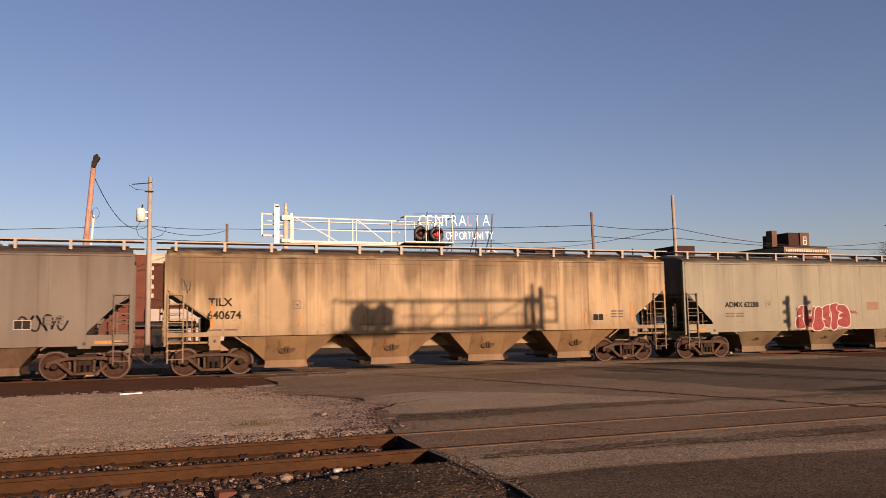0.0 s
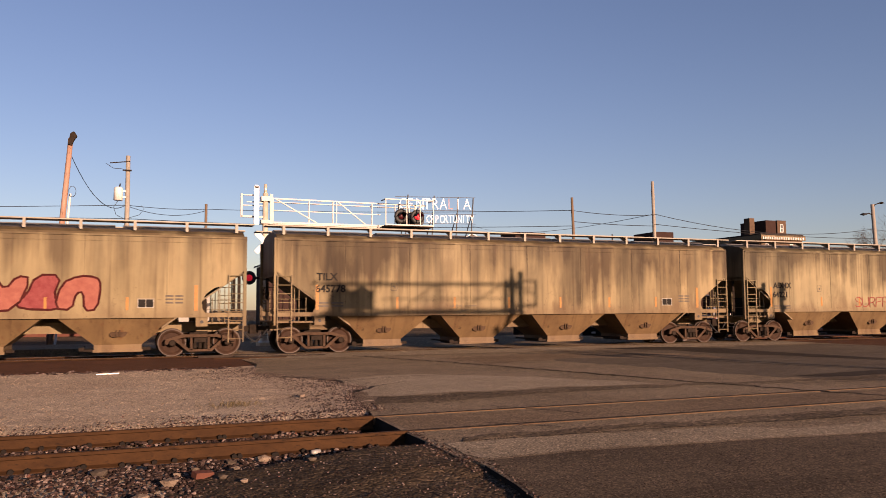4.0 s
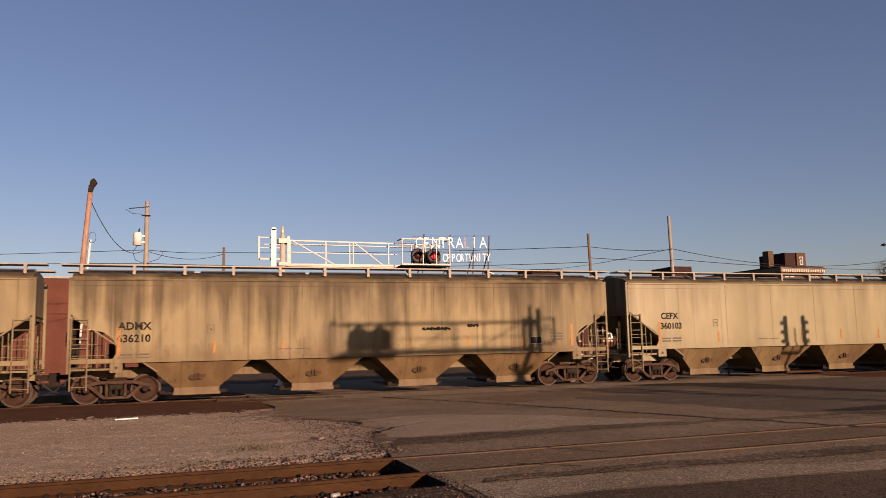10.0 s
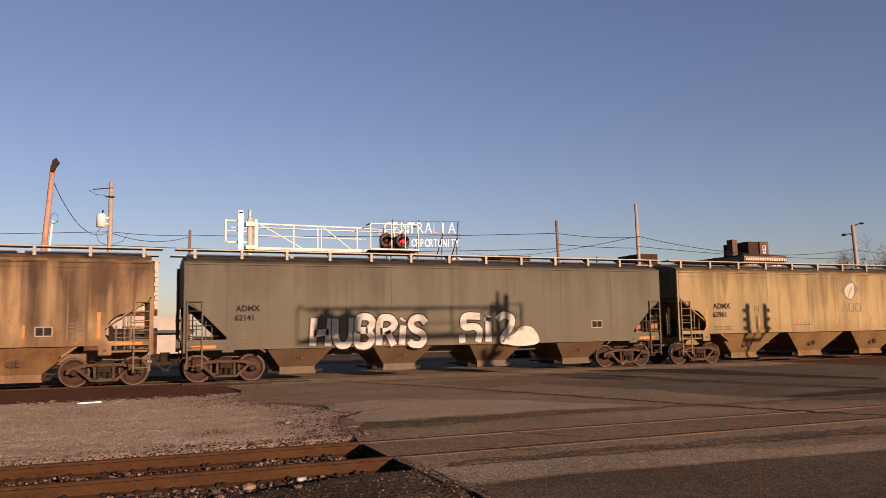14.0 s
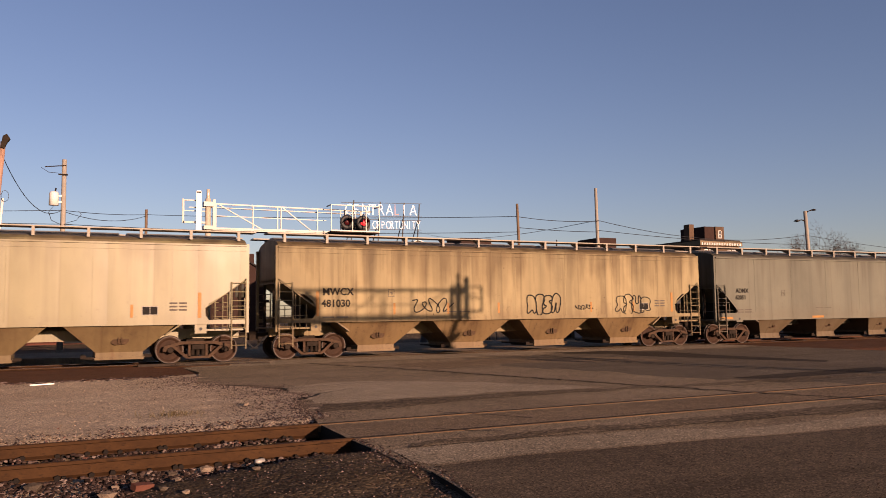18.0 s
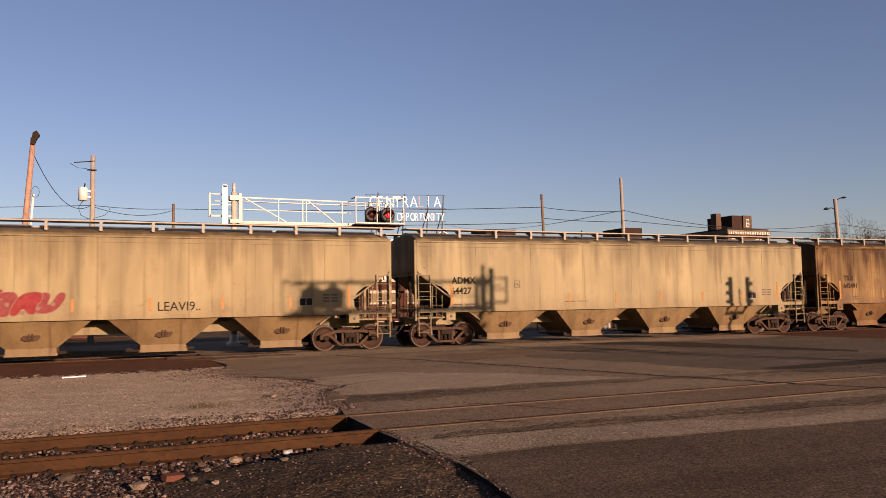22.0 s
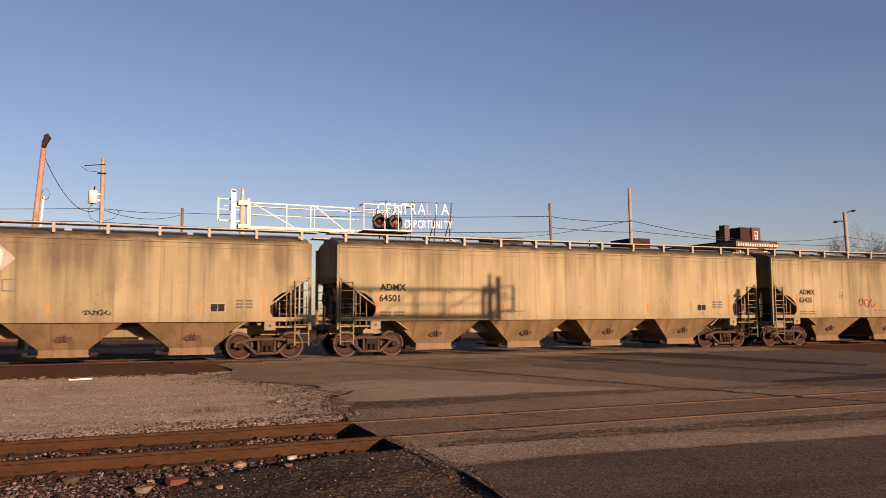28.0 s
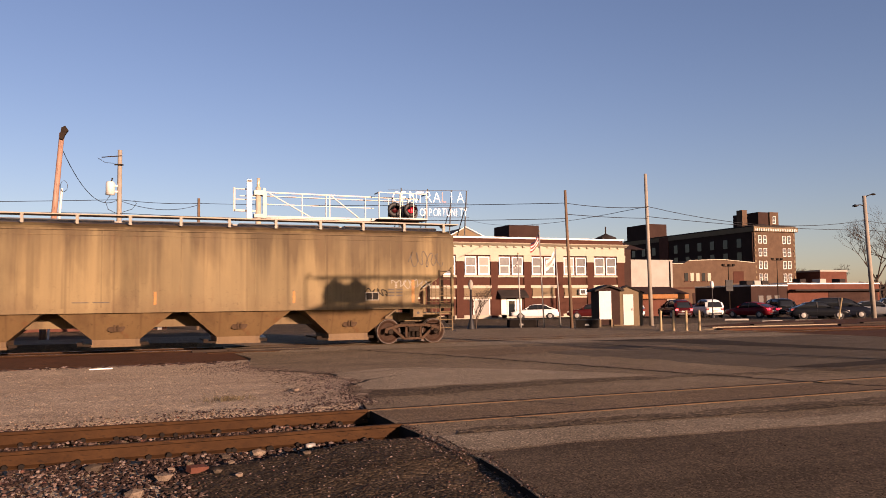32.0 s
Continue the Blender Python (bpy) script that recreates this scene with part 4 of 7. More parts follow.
        part("end_web", shared(("end_web", e, key), lambda: Shape().prism([(x - 1.25 * e, 1.14), (x - 1.1 * e, 1.14), (x - 1.1 * e, 1.9), (x - 1.25 * e, 2.0)], -0.5, 0.5), UNDER), None, car)
        part("coupler", shared(("coupler", e, key), lambda: Shape().box(min(x, x + 0.62 * e), max(x, x + 0.62 * e), -0.1, 0.1, 0.78, 0.96).box(min(x + 0.42 * e, x + 0.70 * e), max(x + 0.42 * e, x + 0.70 * e), -0.19, 0.19, 0.70, 1.02), UNDER), None, car)
        part("air_hose", shared(("hose", e, key), lambda: Shape().path([(x + 0.1 * e, -0.35, 0.85), (x + 0.3 * e, -0.36, 0.6), (x + 0.55 * e, -0.33, 0.42), (x + 0.69 * e, -0.3, 0.40)], 0.028), BLACK), None, car)
        part("end_handrail", painted(("end_rail", e, key), lambda: Shape().path([(x + 0.06 * e, -1.45, 1.5), (x + 0.12 * e, -0.8, 1.5)], 0.016).path([(x + 0.1 * e, -0.8, 1.1), (x + 0.1 * e, -0.8, 2.2)], 0.016), paint), None, car)
    part("brake_wheel", shared(("brake_wheel", key), lambda: Shape().lathe([(0.24, 0.0), (0.27, 0.015), (0.24, 0.03)], "x", (-hb - 0.22, -0.2, 2.1), 16).bar((-hb - 0.2, -0.44, 2.1), (-hb - 0.2, 0.04, 2.1), 0.03).bar((-hb - 0.2, -0.2, 1.86), (-hb - 0.2, -0.2, 2.34), 0.03).tube((-hb - 0.2, -0.2, 2.1), (-hb, -0.2, 2.1), 0.04), UNDER), None, car)
    part("air_tank", shared(("tank", key), lambda: Shape().tube((hb - 1.35, -0.55, 1.45), (hb - 1.35, 0.55, 1.45), 0.2, n=12), UNDER, True), None, car)
    part("center_sill", painted(("center_sill", key), lambda: Shape().box(-hb, hb, -0.28, 0.28, 0.80, 1.14).prism_x([(-0.28, 1.14), (0.28, 1.14), (0, 1.4)], -hb + 2, hb - 2), paint), None, car)
    part("floor_sheet", shared(("floor_sheet", key), lambda: Shape().box(-hb + 1.6, hb - 1.6, -1.46, 1.46, zs - 0.03, zs - 0.01), UNDER), None, car)
    span = 2 * (hb - tx)
    step = span / n_hop
    top, bot = (step / 2 - 0.22, 0.72) if not deep else (step / 2 - 0.75, 0.62)
    hp = []
    for i in range(n_hop):
        x = -span / 2 + step * (i + 0.5)
        h = part("hopper", painted(("hopper", key), lambda: hopper_shape(top, bot, zb), dusty), None, car, "", pose(x, 0, 0))
        part("gate_frame", painted(("gate_frame", deep), lambda: Shape().box(-bot - 0.03, bot + 0.03, -1.05, -0.98, 0.2, 0.285), dusty), None, h, "dusty gate frame")
        part("gate_rack", shared(("gate_rack", deep), lambda: Shape().box(-bot - 0.42, -bot - 0.03, -0.97, -0.88, 0.23, 0.30).tube((-bot - 0.36, -1.04, 0.31), (-bot - 0.36, 1.04, 0.31), 0.03).box(-bot - 0.44, -bot - 0.28, -1.1, -1.02, 0.25, 0.37), UNDER), None, h, "dark gate rack and capstan")
        part("outlet_gate", shared(("gate", deep), lambda: Shape().box(-bot - 0.1, bot + 0.12, -0.7, 0.7, 0.2, 0.26).box(bot + 0.04, bot + 0.28, -0.85, -0.75, 0.24, 0.34), UNDER), None, h)
        part("vibrator_pad", shared("vibrator_pad", lambda: Shape().prism([(0.27 * math.cos(a * 0.5236) * (1.0 + 0.12 * math.sin(a * 2.1)), 0.80 + 0.13 * math.sin(a * 0.5236) * (1.0 + 0.2 * math.cos(a * 1.7))) for a in range(12)], -1.245, -1.2).box(-0.075, -0.03, -1.30, -1.2, 0.72, 0.92).box(0.02, 0.065, -1.30, -1.2, 0.72, 0.92), PAD), None, h, "stained vibrator bracket")
        hp.append(h)
    wheels = bogie(car, -(length / 2 - tx)) + bogie(car, length / 2 - tx)
    return car, wheels

# gaps between the cars, metres along the track at the first moment
GAPS = [-0.18, 20.1, 40.31, 61.22, 81.58, 102.36, 119.55, 139.79, 160.19, 180.51, 201.25, 221.33, 242.0, 262.49, 282.66, 302.92, 323.46, 343.98, 364.33, 384.62, 405.1, 425.53, 445.96]
CARS = []
NEAR = -1.583        # just proud of the side wall that faces the camera


def flat(pts, depth=0.002):
    """A thin plate from a polygon in x, z."""
    return Shape().prism(pts, -depth, depth)


def mark(car, lines, x, z, size, material=MARK):
    for i, text in enumerate(lines):
        part("reporting_mark", lettering(text, size, material, 1.0, 0.009), None, car, "stencilled lettering", pose(x - 0.04 * i, NEAR, z - i * size * 1.16))


def stencil_lines(car, x, z, rows, width, material=GREYMARK, h=0.055):
    for i in range(rows):
        part("stencil_line", flat([(0, 0), (width * 0.45, 0), (width * 0.45, h), (0, h)]), material, car, "", pose(x, NEAR, z - i * 0.11))
        part("stencil_line", flat([(width * 0.55, 0), (width, 0), (width, h), (width * 0.55, h)]), material, car, "", pose(x, NEAR, z - i * 0.11))


def plate(name, car, x0, x1, z0, z1, material, label="", lift=0.0):
    return part(name, shared((name, round(x1 - x0, 3), round(z1 - z0, 3), material.name), lambda: flat([(0, 0), (x1 - x0, 0), (x1 - x0, z1 - z0), (0, z1 - z0)]), material), None, car, label, pose(x0, NEAR - lift, z0))


def frame_box(car, x, z, w, h, material, t=0.022):
    part("stencil_box", shared(("stencil_box", w, h, material.name), lambda: flat([(0, 0), (w, 0), (w, t), (0, t)]).prism([(0, h - t), (w, h - t), (w, h), (0, h)], -0.002, 0.002).prism([(0, t), (t, t), (t, h - t), (0, h - t)], -0.002, 0.002).prism([(w - t, t), (w, t), (w, h - t), (w - t, h - t)], -0.002, 0.002), material), None, car, "", pose(x, NEAR, z))


def scribble(car, x0, x1, z0, z1, material, loops, seed, r=0.02):
    """A sprayed tag: one looping line."""
    g = random.Random(seed)
    n = loops * 5
    pts = []
    for i in range(n + 1):
        f = i / n
        a = f * loops * 6.28 + g.uniform(-0.6, 0.6)
        pts.append((x0 + (x1 - x0) * (0.06 + 0.88 * f) + 0.42 * (x1 - x0) / loops * math.cos(a * 1.3 + seed), (z0 + z1) / 2 + (z1 - z0) * 0.5 * math.sin(a) * g.uniform(0.55, 1.0)))
    for _ in range(2):
        fine_pts = [pts[0]]
        for (ax, az), (bx, bz) in zip(pts, pts[1:]):
            fine_pts += [(0.75 * ax + 0.25 * bx, 0.75 * az + 0.25 * bz), (0.25 * ax + 0.75 * bx, 0.25 * az + 0.75 * bz)]
        pts = fine_pts + [pts[-1]]
    part("graffiti", stroke(pts, 2 * r, False), material, car, "sprayed looping tag", pose(0, NEAR, 0))


GLYPHS = (
    [(0.05, 0), (0.38, 0), (0.42, 0.5), (0.58, 0.5), (0.62, 0), (0.95, 0), (1.0, 0.8), (0.7, 1.0), (0.25, 1.0), (0.0, 0.75)],
    [(0.1, 0.1), (0.5, -0.02), (0.95, 0.08), (1.0, 0.5), (0.5, 0.55), (0.95, 0.72), (0.9, 1.0), (0.3, 1.02), (0.0, 0.8), (0.1, 0.5), (0.55, 0.36), (0.1, 0.34)],
    [(0.0, 0.0), (0.95, 0.05), (0.98, 0.32), (0.5, 0.36), (0.9, 0.42), (0.9, 0.62), (0.5, 0.66), (1.0, 0.75), (0.95, 1.0), (0.1, 1.0)],
    [(0.08, 0.0), (0.92, 0.0), (1.0, 0.95), (0.66, 1.02), (0.6, 0.45), (0.42, 0.45), (0.36, 1.0), (0.0, 0.98)],
    [(0.2, 0.0), (0.8, -0.03), (0.78, 0.6), (1.02, 0.72), (0.95, 1.0), (0.05, 1.03), (0.0, 0.72), (0.24, 0.62)],
    [(0.0, 0.04), (0.36, 0.0), (0.45, 0.32), (0.72, 0.0), (1.0, 0.08), (0.78, 0.45), (1.0, 0.68), (0.85, 1.0), (0.1, 1.0)])


def rounded_off(pts, times=2):
    for _ in range(times):
        out = []
        for (ax, az), (bx, bz) in zip(pts, pts[1:] + pts[:1]):
            out += [(0.75 * ax + 0.25 * bx, 0.75 * az + 0.25 * bz), (0.25 * ax + 0.75 * bx, 0.25 * az + 0.75 * bz)]
        pts = out
    return pts


def stroke(pts, w, closed=True):
    """One unbroken painted line of width w through the points."""
    n = len(pts)
    v, f = [], []
    for i, (x, z) in enumerate(pts):
        a, b = (pts[i - 1], pts[(i + 1) % n]) if closed else (pts[max(0, i - 1)], pts[min(n - 1, i + 1)])
        dx, dz = b[0] - a[0], b[1] - a[1]
        l = math.hypot(dx, dz) or 1.0
        ox, oz = -dz / l * w / 2, dx / l * w / 2
        v += [(x - ox, -0.0015, z - oz), (x + ox, -0.0015, z + oz), (x + ox, 0.0015, z + oz), (x - ox, 0.0015, z - oz)]
    for i in range(n if closed else n - 1):
        a, b = 4 * i, 4 * ((i + 1) % n)
        f += [(a + k, a + (k + 1) % 4, b + (k + 1) % 4, b + k) for k in range(4)]
    if not closed:
        f += [(0, 1, 2, 3), (4 * n - 1, 4 * n - 2, 4 * n - 3, 4 * n - 4)]
    return Shape().add(v, f)


def piece(car, x0, x1, z0, z1, n, fill, line, seed, label, edge=0.045, lean=0.15, fat=1.12, soft=2):
    """A row of swelling unreadable letter shapes, each outlined and overlapping the next."""
    g = random.Random(seed)
    w = (x1 - x0) / n
    last = -1
    for i in range(n):
        k = g.choice([q for q in range(6) if q != last])
        last = k
        wide, a, b = w * fat * g.uniform(0.9, 1.12), z0 + g.uniform(-0.06, 0.08) * (z1 - z0), z1 + g.uniform(-0.12, 0.06) * (z1 - z0)
        tilt = lean + g.uniform(-0.12, 0.12)
        mirror, upset = g.random() < 0.55, g.random() < 0.5
        glyph = [((1 - u if mirror else u) + g.uniform(-0.09, 0.09), (1 - v if upset else v) + g.uniform(-0.07, 0.07)) for u, v in GLYPHS[k]]
        pts = rounded_off([(x0 + i * w + u * wide + tilt * (v - 0.5) * (b - a), a + v * (b - a)) for u, v in glyph], soft)
        lift = 0.001 + 0.0045 * (i % 3)
        if fill:
            part("graffiti", flat(pts, 0.001), fill[i % len(fill)] if isinstance(fill, list) else fill, car, label, pose(0, NEAR - lift, 0))
        part("graffiti", stroke(pts, edge), line, car, label, pose(0, NEAR - lift - 0.002, 0))


LETTERS = {
    "H": [[(0, 0), (0.05, 1)], [(0.95, 0), (1, 1)], [(0.03, 0.48), (0.97, 0.52)]],
    "U": [[(0, 1), (0, 0.3), (0.25, 0.02), (0.7, 0.02), (1, 0.3), (1, 1)]],
    "B": [[(0.6, 0.52), (0, 0.5), (0, 1), (0.7, 1), (0.95, 0.78), (0.6, 0.52), (1, 0.28), (0.7, 0), (0, 0), (0, 0.5)]],
    "R": [[(0, 0), (0, 1), (0.7, 1), (1, 0.75), (0.6, 0.48), (0.1, 0.48)], [(0.5, 0.5), (1, 0)]],
    "I": [[(0.5, 0), (0.5, 0.72)], [(0.42, 0.93), (0.58, 0.97)]],
    "S": [[(1, 0.8), (0.75, 1), (0.25, 1), (0, 0.76), (0.25, 0.54), (0.8, 0.45), (1, 0.22), (0.75, 0), (0.2, 0), (0, 0.16)]],
    "F": [[(0, 0), (0.04, 1), (1, 0.96)], [(0.02, 0.52), (0.8, 0.55)]],
    "D": [[(0, 0), (0.03, 1), (0.6, 0.95), (1, 0.55), (0.65, 0.06), (0, 0)]],
    "E": [[(1, 0), (0, 0.03), (0.02, 1), (0.95, 1)], [(0, 0.52), (0.75, 0.53)]],
    "5": [[(1, 0.95), (0.12, 1), (0.05, 0.56), (0.75, 0.6), (1, 0.38), (0.85, 0)], [(0.0, 0.3), (0.05, 0.0)]],
    "1": [[(0.3, 0.78), (0.55, 1), (0.5, 0)]],
    "2": [[(0.05, 0.8), (0.4, 1), (0.9, 0.85), (0.8, 0.55), (0.15, 0.0), (1, 0.05)]],
}


def brush_word(car, text, x0, x1, z0, z1, w, fill, line, seed, label, edge=0.04, lean=0.06, narrow=()):
    """A hand-sprayed word: each letter a broad stroke, with an outline where a line paint is given."""
    g = random.Random(seed)
    wide = [0.45 if c in narrow else 1.0 for c in text]
    unit = (x1 - x0) / sum(wide)
    x = x0
    for i, (c, k) in enumerate(zip(text, wide)):
        box_w, a, b = unit * k * 0.98 - w * 0.75, z0 + g.uniform(0, 0.05) * (z1 - z0) + w / 2, z1 - g.uniform(0, 0.07) * (z1 - z0) - w / 2
        box_w = max(0.12, box_w)
        lift = 0.001 + 0.003 * i
        for path in LETTERS[c]:
            pts = [(x + w * 0.4 + u * box_w + lean * v * (b - a) + g.uniform(-0.02, 0.02), a + v * (b - a) + g.uniform(-0.02, 0.02)) for u, v in path]
            for _ in range(2):
                soft = [pts[0]]
                for (ax, az), (bx, bz) in zip(pts, pts[1:]):
                    soft += [(0.8 * ax + 0.2 * bx, 0.8 * az + 0.2 * bz), (0.2 * ax + 0.8 * bx, 0.2 * az + 0.8 * bz)]
                pts = soft + [pts[-1]]
            if line:
                part("graffiti", stroke(pts, w + 2 * edge, False), line, car, label, pose(0, NEAR - lift, 0))
            part("graffiti", stroke(pts, w, False), fill, car, label, pose(0, NEAR - lift - 0.0015, 0))
        x += unit * k


def company_logo(car, x, z0, z1, bar_z0, bar_z1, field, leaf, letters):
    """A plain diamond with a leaf shape, over three plain bars."""
    h = (z1 - z0) / 2
    w = 0.6
    cz = (z0 + z1) / 2
    part("logo", flat([(x - w, cz - 0.02 * h), (x - w + 0.05, cz - 0.14 * h), (x - 0.06, cz - h), (x + 0.04, cz - h), (x + w, cz + 0.02 * h), (x + w - 0.05, cz + 0.16 * h), (x + 0.06, cz + h), (x - 0.04, cz + h)]), field, car, "diamond logo", pose(0, NEAR, 0))
    pts = rounded_off([(x - 0.02, cz - 0.92 * h), (x - 0.36, cz - 0.45 * h), (x - 0.34, cz + 0.12 * h), (x - 0.12, cz + 0.42 * h), (x + 0.2, cz + 0.66 * h), (x + 0.26, cz + 0.2 * h), (x + 0.2, cz - 0.45 * h)])
    part("logo", flat(pts), leaf, car, "pale leaf of the logo", pose(0, NEAR - 0.005, 0))
    part("logo", stroke(pts, 0.035), PLAC, car, "white rim of the leaf", pose(0, NEAR - 0.009, 0))
    vein = [(x - 0.14, cz - 0.7 * h), (x - 0.08, cz - 0.3 * h), (x + 0.02, cz + 0.0 * h), (x + 0.15, cz + 0.25 * h)]
    part("logo", stroke(vein, 0.045, False), letters if field is not LOGO_BLUE else SPRAY_GREEN, car, "leaf vein of the logo", pose(0, NEAR - 0.010, 0))
    a, b = bar_z0 + 0.02, bar_z1 - 0.02
    for pts in ([(x - 0.60, a), (x - 0.22, a), (x - 0.41, b)], [(x - 0.13, a), (x + 0.16, a), (x + 0.16, b), (x - 0.13, b)], [(x + 0.28, a), (x + 0.62, a), (x + 0.62, b), (x + 0.28, b)]):
        part("logo", stroke(pts, 0.065), letters, car, "plain outlined shape of the logo", pose(0, NEAR, 0))


SPRAY_BLACK = surface("spray_black", (0.02, 0.02, 0.02), (0.05, 0.05, 0.045), 6, 0.95)
SPRAY_RED = surface("spray_red", (0.36, 0.045, 0.05), (0.46, 0.09, 0.085), 5, 0.95)
SPRAY_DEEP_RED = surface("spray_deep_red", (0.30, 0.06, 0.065), (0.42, 0.12, 0.115), 5, 0.95)
SPRAY_DARK_RED = surface("spray_dark_red", (0.06, 0.012, 0.012), (0.12, 0.025, 0.022), 5, 0.95)
SPRAY_FAINT = surface("faded_pink", (0.36, 0.22, 0.16), (0.40, 0.26, 0.19), 5, 0.95)
SPRAY_PINK = surface("spray_faded_red", (0.40, 0.13, 0.10), (0.52, 0.2, 0.15), 4, 0.95)
SPRAY_WHITE = surface("spray_white", (0.62, 0.60, 0.54), (0.72, 0.70, 0.63), 5, 0.95)
SPRAY_GREEN = surface("spray_green", (0.10, 0.36, 0.24), (0.2, 0.48, 0.36), 5, 0.95)
SPRAY_ORANGE = surface("spray_orange", (0.50, 0.2, 0.07), (0.55, 0.28, 0.12), 4, 0.95)
SPRAY_TAN = surface("spray_tan", (0.34, 0.22, 0.13), (0.46, 0.33, 0.2), 3, 0.95)
SPRAY_SILVER = surface("spray_silver", (0.16, 0.165, 0.145), (0.30, 0.285, 0.235), 3, 0.95)
SPRAY_OLIVE = surface("spray_olive", (0.16, 0.15, 0.10), (0.24, 0.22, 0.15), 4, 0.95)
LOGO_BLUE = surface("logo_blue", (0.035, 0.04, 0.085), (0.06, 0.065, 0.12), 5, 0.95)
LOGO_PALE = surface("logo_pale", (0.60, 0.56, 0.38), (0.68, 0.66, 0.48), 5, 0.95)
LOGO_FADED = surface("logo_faded", (0.52, 0.49, 0.42), (0.62, 0.58, 0.5), 5, 0.95)
LOGO_GREY = surface("logo_grey", (0.22, 0.21, 0.2), (0.3, 0.28, 0.26), 5, 0.95)
PLAC = surface("white_label", (0.66, 0.64, 0.58), (0.74, 0.72, 0.66), 5, 0.95)

SOOT = (0.10, 0.075, 0.05)
LOB, SMO, DEEP, SHORT = ("lobed", 4, False), ("smooth", 4, False), ("straight", 4, True), ("straight", 3, False)
